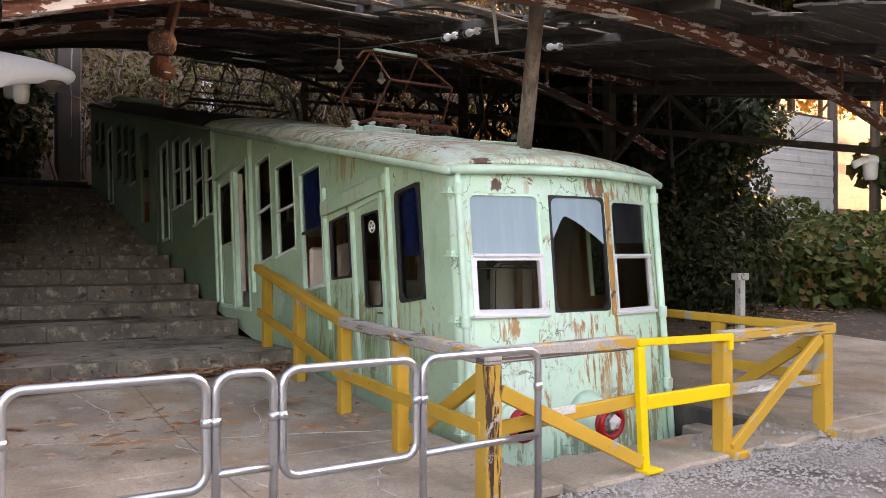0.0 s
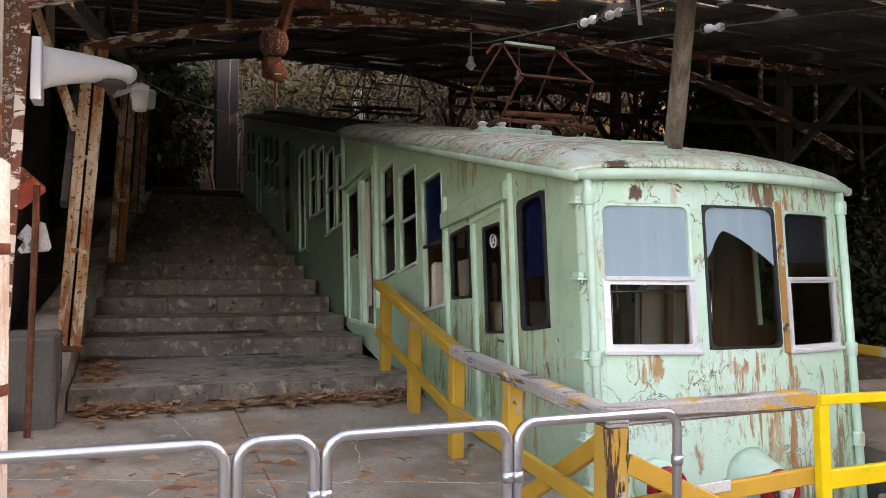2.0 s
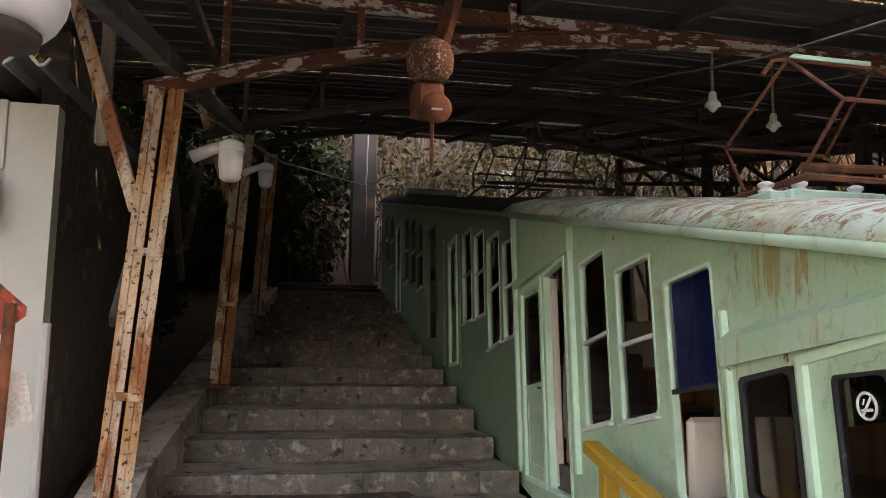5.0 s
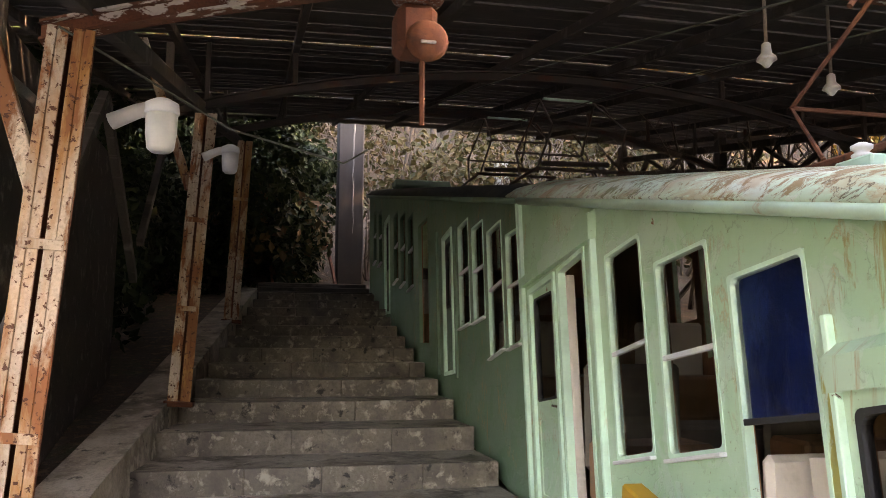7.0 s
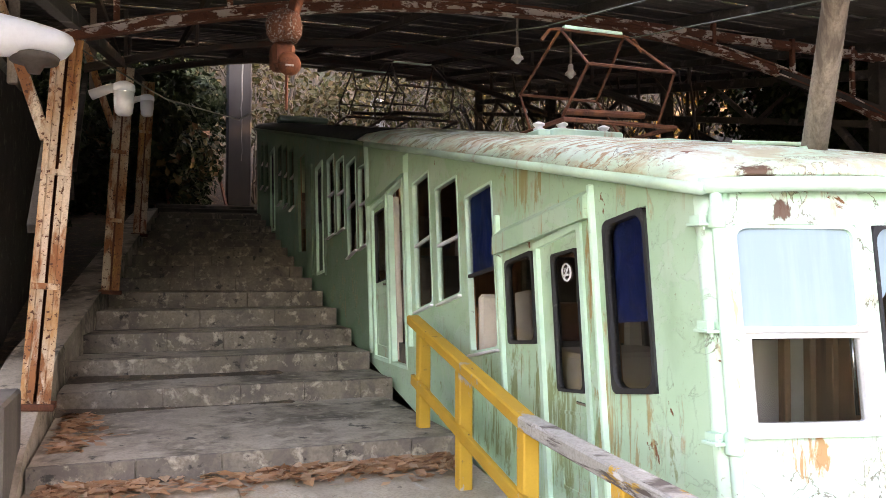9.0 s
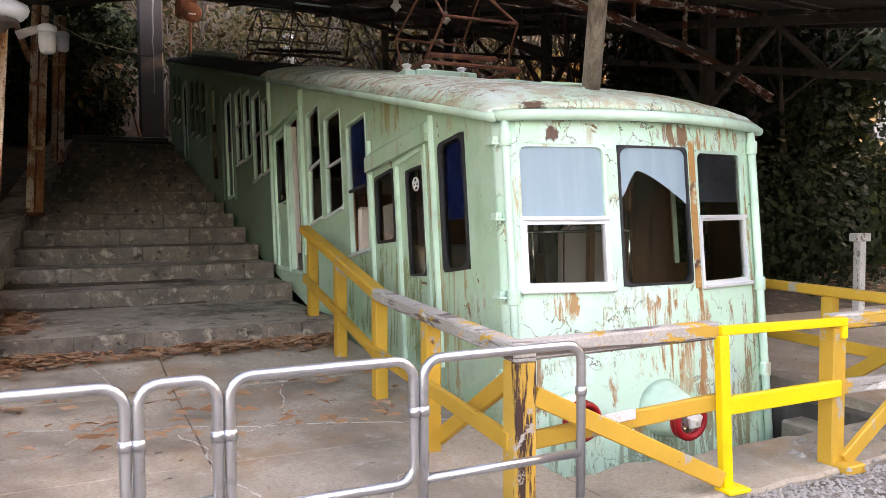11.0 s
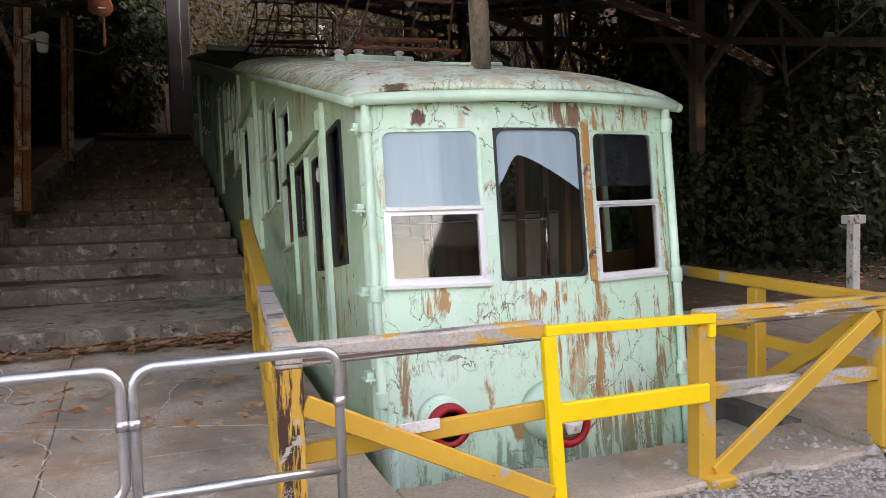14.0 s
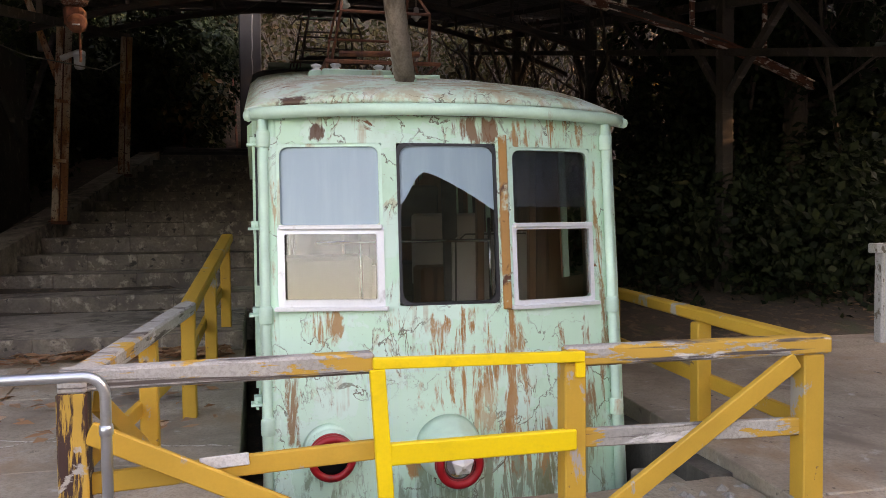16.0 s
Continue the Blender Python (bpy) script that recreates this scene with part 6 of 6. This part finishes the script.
def tree(x, y, h, rad, seed, bark, leaf=None, leaves=0, size=0.1, lean=(0, 0), label="bare grey tree on the hillside", spread=1.0, limbs=7):
    r = random.Random(seed)
    z0 = hill_z(x, y) - 0.2
    t = thing("tree", label, "tree", "wood", at=(x, y, z0))
    bm = bmesh.new()
    n = 8
    pts = []
    for k in range(n + 1):
        f = k / n
        pts.append(Vector((lean[0] * f * h + 0.05 * h * noise.noise((seed, f * 2.2, 0)), lean[1] * f * h + 0.05 * h * noise.noise((seed, f * 2.2, 5)), h * f)))
    tube(bm, pts, [rad * (1.25 if k == 0 else 1.0) * (1 - 0.72 * k / n) for k in range(n + 1)], 9, caps=False)
    part("trunk", bm, bark, t, smooth=True)
    bm = bmesh.new()
    tips = []
    for k in range(limbs):
        i = r.randint(3, n)
        a = r.uniform(0, math.tau)
        w = Vector((math.cos(a), math.sin(a), r.uniform(0.2, 1.0)))
        ln = h * r.uniform(0.18, 0.34) * spread
        branchy(bm, pts[i], w, ln, rad * 0.34, 2, r)
        tips.append(pts[i] + w.normalized() * ln * 0.8)
    tagged(part("branchwork", bm, bark, t), kind="stuff")
    if leaf:
        lobes = [(*q, h * 0.10 * r.uniform(0.7, 1.3), h * 0.10 * r.uniform(0.7, 1.3), h * 0.075 * r.uniform(0.7, 1.3)) for q in tips + [pts[-1]]]
        ob = new("crown", leaf_cloud("crown", lobes, leaves, size, leaf, seed, ""))
        ob.parent = t
        tagged(ob, kind="stuff")
    return t


# ivy bank and shrubs on the right
r = random.Random(7)
lobes = []
for k in range(34):
    x, y = r.uniform(5.0, 7.6), r.uniform(3.4, 9.5)
    z = hill_z(x, y)
    h = r.uniform(0.7, 1.5)
    lobes.append((x, y, z + h * 0.6, r.uniform(0.7, 1.3), r.uniform(0.6, 1.1), h))
for k in range(16):
    x, y = r.uniform(3.0, 6.2), r.uniform(3.6, 6.5)
    lobes.append((x, y, hill_z(x, y) + 0.6, r.uniform(0.6, 1.0), r.uniform(0.5, 0.9), r.uniform(0.6, 1.0)))
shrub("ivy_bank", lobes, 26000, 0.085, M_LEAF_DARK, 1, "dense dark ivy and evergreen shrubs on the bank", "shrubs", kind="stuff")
lobes = []
for k in range(26):
    x, y = r.uniform(4.9, 6.6), r.uniform(4.4, 7.2)
    lobes.append((x, y, hill_z(x, y) + r.uniform(1.4, 4.4), r.uniform(0.5, 0.95), r.uniform(0.4, 0.8), r.uniform(0.5, 0.9)))
for k in range(40):
    x, y = r.uniform(8.0, 10.4), r.uniform(6.6, 8.8)
    lobes.append((x, y, hill_z(x, y) + r.uniform(0.6, 5.8), r.uniform(0.5, 0.9), r.uniform(0.4, 0.8), r.uniform(0.5, 0.9)))
for k in range(6):
    own = lobes[k::6]
    cx, cy = own[0][0], own[0][1]
    t = thing("evergreen_shrub", "tall dark evergreen shrub with crowded stems on the bank", "shrub", "evergreen shrubs", at=(cx, cy, hill_z(cx, cy) - 0.1))
    for q in own[:4]:
        top = Vector((q[0] - cx, q[1] - cy, q[2] - t.location.z))
        part("stem", tubed([(0.05 * top.x, 0.05 * top.y, 0), top * 0.5 + Vector((0, 0, 0.3)), top], [0.05, 0.035, 0.015], 6), M_BARK, t)
    for q in own:
        ob = new("foliage", leaf_cloud("foliage", [(q[0] - cx, q[1] - cy, q[2] - t.location.z, *q[3:])], 640, 0.085, M_LEAF_DARK, 30 + k, ""))
        ob.parent = t
        tagged(ob, kind="stuff")
for k in range(9):
    x, y = 7.6 + 0.75 * k * 0.9 + r.uniform(-0.3, 0.3), 4.2 - 0.28 * k + r.uniform(-0.4, 0.5)
    z = hill_z(x, y)
    shrub("broadleaf_shrub", [(x + r.uniform(-0.5, 0.5), y + r.uniform(-0.4, 0.4), z + r.uniform(0.25, 0.85), 0.5, 0.45, 0.4) for _ in range(7)], 900, 0.15, M_LEAF_BROAD, 20 + k, "broad-leaved green shrub with browned leaves", "shrub", "broadleaf shrubs")

lobes = []
for k in range(64):
    x, y = r.uniform(6.0, 8.7), r.uniform(4.1, 6.6)
    lobes.append((x, y, hill_z(x, y) + r.uniform(0.2, 2.5), r.uniform(0.5, 0.9), r.uniform(0.5, 0.8), r.uniform(0.4, 0.8)))
for k in range(14):
    x = r.uniform(7.6, 9.6)
    y = 0.72 * (x + 4.4) - 4.9 + r.uniform(-0.3, 0.5)
    lobes.append((x, y, hill_z(x, y) + r.uniform(2.6, 4.2), r.uniform(0.5, 0.8), r.uniform(0.4, 0.7), r.uniform(0.3, 0.6)))
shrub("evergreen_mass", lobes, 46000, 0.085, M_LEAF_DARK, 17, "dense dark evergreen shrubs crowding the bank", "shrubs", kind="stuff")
for x, y, h, lx in ((7.3, 5.6, 6.5, 0.16), (8.2, 6.0, 7.0, 0.05), (8.9, 6.3, 6.0, 0.22)):
    tree(x, y, h, 0.2, int(x * 10), M_BARK, M_LEAF_DARK, 700, 0.11, (lx, 0), "leaning dark trunk hung with ivy", 0.9)

# wood behind, lit by the low sun
for k in range(46):
    x, y = r.uniform(7.5, 30), r.uniform(9, 40)
    if 15.5 < x < 25 and 9 < y < 16 or (50 < math.degrees(math.atan2(x + 4.8, y + 5.2)) < 62 and x < 24):
        continue
    bark = M_PALEBARK if k % 3 == 0 else M_BARK
    leaf = (M_LEAF_AUTUMN, M_LEAF_OLIVE, None, M_LEAF_AUTUMN)[k % 4]
    tree(x, y, r.uniform(7, 12), r.uniform(0.11, 0.26), 100 + k, bark, leaf, 900, 0.17, (r.uniform(-0.12, 0.1), r.uniform(-0.05, 0.05)), "autumn tree with thin pale trunk" if leaf else "bare grey winter tree in the wood")
for k in range(6):
    x, y = (5.9, 6.6, 7.2, 7.8, 8.6, 9.0)[k], (4.8, 6.8, 6.0, 8.2, 7.2, 9.0)[k]
    tree(x, y, r.uniform(6.0, 8.5), r.uniform(0.14, 0.24), 300 + k, M_BARK, M_LEAF_DARK, 1500, 0.12, (r.uniform(-0.05, 0.12), 0), "leaning dark evergreen tree hung with ivy", 1.1)
# hillside behind the steps
for k in range(26):
    x, y = r.uniform(-14, 7), r.uniform(20, 38)
    if abs(x + 1.3) < 1.0 and y < 24:
        continue
    tree(x, y, r.uniform(5, 9), r.uniform(0.06, 0.16), 400 + k, M_PALEBARK if k % 2 else M_BARK, (None, M_LEAF_OLIVE, M_LEAF_GREEN)[k % 3], 900, 0.14, (r.uniform(-0.2, 0.2), 0), "thin hillside tree among bare branches")
lobes = []
for k in range(60):
    x, y = r.uniform(-11, -2.4), r.uniform(17, 26)
    z = hill_z(x, y)
    lobes.append((x, y, z + r.uniform(0.4, 3.6), r.uniform(0.7, 1.4), r.uniform(0.6, 1.2), r.uniform(0.6, 1.2)))
for k in range(34):
    x, y = r.uniform(-4.4, -2.1), r.uniform(18.0, 22.5)
    lobes.append((x, y, hill_z(x, y) + r.uniform(0.2, 3.6), r.uniform(0.5, 0.9), r.uniform(0.5, 0.9), r.uniform(0.5, 0.9)))
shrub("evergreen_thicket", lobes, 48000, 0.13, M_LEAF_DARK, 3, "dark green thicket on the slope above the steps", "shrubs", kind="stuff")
lobes = []
for k in range(50):
    x, y = r.uniform(-1.0, 12), r.uniform(20, 34)
    z = hill_z(x, y)
    lobes.append((x, y, z + r.uniform(0.2, 3.0), r.uniform(0.9, 1.8), r.uniform(0.8, 1.6), r.uniform(0.6, 1.4)))
shrub("brown_thicket", lobes, 18000, 0.14, M_LEAF_OLIVE, 4, "brown and olive thicket on the hillside", "shrubs", kind="stuff")
lobes = []
for k in range(110):
    x, y = r.uniform(8, 55), r.uniform(14, 46)
    z = hill_z(x, y)
    lobes.append((x, y, z + r.uniform(0.2, 11.0), r.uniform(1.0, 2.4), r.uniform(0.8, 1.6), r.uniform(0.8, 2.0)))
shrub("autumn_wood", lobes, 34000, 0.24, M_LEAF_AUTUMN, 5, "far orange autumn wood in the low sun", "wood", kind="stuff")
lobes = []
for k in range(40):
    x, y = r.uniform(-20, -6), r.uniform(8, 24)
    z = hill_z(x, y)
    lobes.append((x, y, z + r.uniform(0.5, 9.0), r.uniform(1.0, 2.0), r.uniform(0.8, 1.6), r.uniform(0.8, 1.6)))
shrub("dark_wood", lobes, 24000, 0.17, M_LEAF_GREEN, 6, "dark evergreen wood behind the shed", "wood", kind="stuff")
for k in range(8):
    tree(r.uniform(-14, -6.5), r.uniform(9.5, 18), r.uniform(7, 11), r.uniform(0.12, 0.2), 500 + k, M_BARK, M_LEAF_GREEN, 1200, 0.13, (0, 0), "dark tree behind the shed")

lobes = []
for k in range(70):
    x, y = r.uniform(-8.5, -5.8), r.uniform(8.5, 21)
    lobes.append((x, y, hill_z(x, y) + r.uniform(0.3, 4.6), r.uniform(0.7, 1.2), r.uniform(0.7, 1.3), r.uniform(0.7, 1.2)))
shrub("evergreen_hedge", lobes, 34000, 0.12, M_LEAF_DARK, 9, "dark overgrown evergreens beside the steps", "shrubs", kind="stuff")

# wood added across the lane to cut side light on flank and steps
lobes = []
for k in range(110):
    x, y = r.uniform(-21, -14.0), r.uniform(-4.0, 9)
    lobes.append((x, y, r.uniform(0.4, 8.0), r.uniform(1.1, 2.1), r.uniform(1.0, 1.9), r.uniform(0.9, 1.7)))
shrub("lane_wood", lobes, 52000, 0.36, M_LEAF_GREEN, 16, "evergreen wood added across the lane to block side light", "wood", kind="stuff")

# unseen belt added right of the yard, keeps low sun off station and house
lobes = []
for k in range(150):
    x, y = r.uniform(15.5, 23), r.uniform(-16, 1.0)
    lobes.append((x, y, 0.3 + r.uniform(0.2, 10.0), r.uniform(1.2, 2.2), r.uniform(1.1, 2.0), r.uniform(1.0, 1.8)))
for k in range(70):
    lobes.append((r.uniform(26, 31), r.uniform(3, 11), 2.0 + r.uniform(0.2, 10.0), r.uniform(1.2, 2.2), r.uniform(1.1, 2.0), r.uniform(1.0, 1.8)))
shrub("evergreen_belt", lobes, 80000, 0.42, M_LEAF_GREEN, 12, "unseen evergreen trees added to shade the station and house", "trees", kind="stuff")

# tall conifers added above the wood, only to shade the slope behind the steps
for k in range(9):
    x, y = 22.5 + 2.2 * (k % 3) + r.uniform(-0.5, 0.5), 11.5 + 4.0 * (k // 3) + r.uniform(-1, 1)
    z = hill_z(x, y)
    t = thing("shading_conifer", "tall dark tree added to shade the slope, lower trunk bare", "tree", "conifers", at=(x, y, z - 0.2))
    part("trunk", tubed([(0, 0, 0), (0.1, 0, 8), (0.05, 0.1, 18 - z)], [0.2, 0.15, 0.05], 8), M_BARK, t)
    own = [(r.uniform(-1.3, 1.3), r.uniform(-1.6, 1.6), r.uniform(11.5, 19.0) - z, 1.3, 1.4, 0.9) for _ in range(12)]
    ob = new("crown", leaf_cloud("crown", own, 3600, 0.36, M_LEAF_DARK, 60 + k, ""))
    ob.parent = t
    tagged(ob, kind="stuff")

# unseen ridge added beyond yard and lane: blocks low sky, darkens pane reflections
M_RIDGE = weathered("far_wooded_ridge", (0.035, 0.05, 0.025), [((0.07, 0.07, 0.03), 0.5, 0.5, 0.6, ONE), ((0.015, 0.022, 0.012), 0.9, 0.52, 0.6, ONE)], 0.95, 0, 1.0, 3.0, relief=0.5, shift=False)
bm = bmesh.new()
rows = []
for k in range(81):
    a = radians(150 + 175 * k / 80)
    row = []
    for d, h in ((30, -0.3), (36, 4.0), (42, 8.5), (50, 11.0), (70, 12.0), (90, -1.0)):
        x, y = d * math.cos(a), d * math.sin(a)
        h = h * (0.42 + 1.88 * max(0.0, min(1.0, (math.degrees(a) - 260) / 6)))
        row.append(bm.verts.new((x, y, h * (0.85 + 0.35 * noise.noise((x * 0.08, y * 0.08, 2.0))) + (0.8 * noise.noise((x * 0.4, y * 0.4, 5.0)) if h > 1 else 0))))
    rows.append(row)
for A, B in zip(rows, rows[1:]):
    for i in range(5):
        bm.faces.new((A[i], A[i + 1], B[i + 1], B[i]))
tagged(part("backdrop", bm, M_RIDGE, None, "unseen wooded ridge added beyond the yard to block low sky"), "", "ridge", kind="structure")

lobes = []
for k in range(150):
    x, y = r.uniform(-15, 22), r.uniform(18.5, 44)
    lobes.append((x, y, hill_z(x, y) + r.uniform(0.0, 1.6), r.uniform(0.8, 1.8), r.uniform(0.7, 1.5), r.uniform(0.5, 1.3)))
shrub("hillside_scrub", lobes, 42000, 0.15, M_LEAF_OLIVE, 14, "dull brown and olive scrub covering the hillside", "scrub", kind="stuff")
for k in range(22):
    x, y = r.uniform(-4, 9), r.uniform(18, 27)
    t = thing("bare_bush", "bare pale branches of a leafless bush", "bush", "bare bushes", at=(x, y, hill_z(x, y) - 0.1))
    for q in range(4):
        bm = bmesh.new()
        branchy(bm, (r.uniform(-0.1, 0.1), r.uniform(-0.1, 0.1), 0), (r.uniform(-0.7, 0.7), r.uniform(-0.5, 0.5), 1), r.uniform(1.8, 3.6), 0.05, 2, r)
        part("branch", bm, M_PALEBARK, t)

lobes = []
for k in range(70):
    x, y = r.uniform(8.5, 22), r.uniform(2.5, 10.5)
    lobes.append((x, y, hill_z(x, y) + r.uniform(0.0, 0.5), r.uniform(0.6, 1.2), r.uniform(0.6, 1.1), r.uniform(0.3, 0.6)))
shrub("undergrowth", lobes, 22000, 0.15, M_LEAF_BROAD, 15, "tangled green and brown undergrowth on the bank", "undergrowth", kind="stuff")

# leafless creepers tangled along the side truss
for k in range(16):
    x, y = r.uniform(4.9, 8.0), 4.5 + 0.85 * k + r.uniform(-0.4, 0.4)
    t = thing("bare_creeper", "dark leafless creeper tangled beside the truss", "creeper", "bare creepers", at=(x, y, hill_z(x, y) - 0.1))
    bm = bmesh.new()
    for q in range(3):
        branchy(bm, (r.uniform(-0.3, 0.3), r.uniform(-0.3, 0.3), 0), (r.uniform(-0.6, 0.6), r.uniform(-0.6, 0.6), 1), r.uniform(3.2, 5.2), 0.06, 2, r)
    tagged(part("branchwork", bm, M_BARK, t), kind="stuff")

# tall dark pylon at the head of the steps
py = thing("timber_pylon", "tall dark squared pylon with a pale drip streak", "pylon", at=(-1.33, 19.0, 3.1))
part("shaft", boxed((-0.31, -0.25, 0.0), (0.31, 0.25, 5.6), 0.03), weathered("streaked_dark_pylon", (0.025, 0.024, 0.024), [((0.40, 0.40, 0.41), 2.6, 0.66, 0.70, (1.6, 1, 0.10)), ((0.03, 0.03, 0.03), 3.0, 0.5, 0.7, TALL)], 0.8), py)
part("drip_streak", tubed([(0.05 + 0.05 * noise.noise((0, k * 0.7, 3)), -0.245, 1.6 + 0.28 * k) for k in range(15)], [0.010 + 0.022 * k / 14 for k in range(15)], 6), M_SLATE, py, "pale lime drip")
part("plinth", boxed((-0.4, -0.34, -0.3), (0.4, 0.34, 0.25), 0.03), M_PIT, py)
for s in (-0.7, 0.7):
    tagged(part("track_rail", beamed((s - 2.4, 17.5, hill_z(-2.5, 17.5) + 0.12), (s - 3.2, 34, hill_z(-3, 34) + 0.15), 0.06, 0.10), M_RUST, None, "rusty rail running up the hillside"), "", "rail", "rails")

# house among the trees
house = thing("house", "white clapboard house with a faded red roof, half hidden", "house")
HX, HY = 17.8, 11.0
for k in range(24):
    z = 1.6 + 0.2 * k
    x1 = 22.6
    part("clapboard", beamed((HX, HY + 0.02 * (k % 2), z), (x1, HY + 0.02 * (k % 2), z), 0.05, 0.215, 0.008), M_SIDING, house)
part("house_wall", boxed((HX, HY + 0.06, 0.8), (22.6, HY + 6, 6.4)), M_DARKWOOD, house)
bm = bmesh.new()
A = [bm.verts.new(p) for p in ((12.4, HY + 0.5, 5.9), (18.2, HY + 0.5, 5.9), (18.2, HY + 4, 8.6), (12.4, HY + 4, 8.6))]
B = [bm.verts.new(v.co + Vector((0, 0.1, -0.18))) for v in A]
bm.faces.new(A), bm.faces.new(B[::-1])
for k in range(4):
    bm.faces.new((A[k], A[(k + 1) % 4], B[(k + 1) % 4], B[k]))
part("roof", bm, M_REDROOF, house, "faded red roof")
# annexe wall under the red roof, dimmed through its colour
part("annexe_wall", boxed((12.7, HY + 1.0, 0.5), (17.7, HY + 6, 5.95)), M_DARKWOOD, house, "annexe wall coloured dark to keep it dim")

# leaf litter at the foot of the steps, gravel by the curb
def scatter(name, count, size, seed, place, material, label, thick=0.0):
    g = np.random.RandomState(seed)
    V, F = [], []
    for _ in range(count):
        x, y, z = place(g)
        a = g.uniform(0, math.tau)
        s = size * g.uniform(0.5, 1.4)
        t = g.normal(0, 0.35, 2)
        b = len(V)
        ca, sa = math.cos(a), math.sin(a)
        if thick:
            for q in range(5):
                an = a + q * math.tau / 5 + g.uniform(-0.3, 0.3)
                V.append((x + s * math.cos(an), y + s * math.sin(an) * 0.8, z))
            V.append((x + g.uniform(-0.2, 0.2) * s, y + g.uniform(-0.2, 0.2) * s, z + s * g.uniform(0.5, 0.9)))
            F += [(b + q, b + (q + 1) % 5, b + 5) for q in range(5)]
        else:
            for u, v, w in ((-1, 0, 0.0), (0, 0.45, 0.22), (1, 0, 0.1), (0, -0.45, 0.22)):
                V.append((x + s * (u * ca - v * sa), y + s * (u * sa + v * ca), z + 0.012 + s * abs(w + u * t[0] * 0.4 + v * t[1] * 0.6)))
            F.append((b, b + 1, b + 2, b + 3))
    ob = new(name, mesh_from(name, V, F, material))
    return tagged(ob, label, name.replace("_", " "), kind="stuff")


def litter_place(g):
    if g.rand() < 0.72:
        x = -1.5 - abs(g.normal(0, 0.9)) if g.rand() < 0.6 else -4.4 + abs(g.normal(0, 0.35))
        x = max(-4.45, x)
        y = 2.93 - abs(g.normal(0, 0.15))
        return x, y, plat_z(y)
    if g.rand() < 0.5:
        return -4.40 + abs(g.normal(0, 0.15)), g.uniform(3.4, 5.1), 0.43
    return g.uniform(-4.8, -1.5), g.uniform(0.3, 2.9), plat_z(1.5) + 0.02


scatter("leaf_litter", 1700, 0.07, 3, litter_place, M_LITTER, "curled brown dead leaves swept against the first step")
scatter("leaf_litter", 1500, 0.06, 8, lambda g: (lambda x, y: (x, y, hill_z(x, y) + 0.02))(g.uniform(5.5, 12), g.uniform(2.6, 5)), M_LITTER, "dead leaves under the shrubs")
scatter("gravel", 5200, 0.016, 5, lambda g: (lambda x, y: (x, y, -0.03))(g.uniform(-1.5, 4.5), -1.42 - abs(g.normal(0, 0.55))), M_STONE, "pale gravel spilled along the curb", 1)
scatter("gravel", 60, 0.035, 6, lambda g: (g.uniform(0.2, 1.5), g.uniform(-1.5, -0.9), 0.0), M_STONE, "loose stones on the curb", 1)
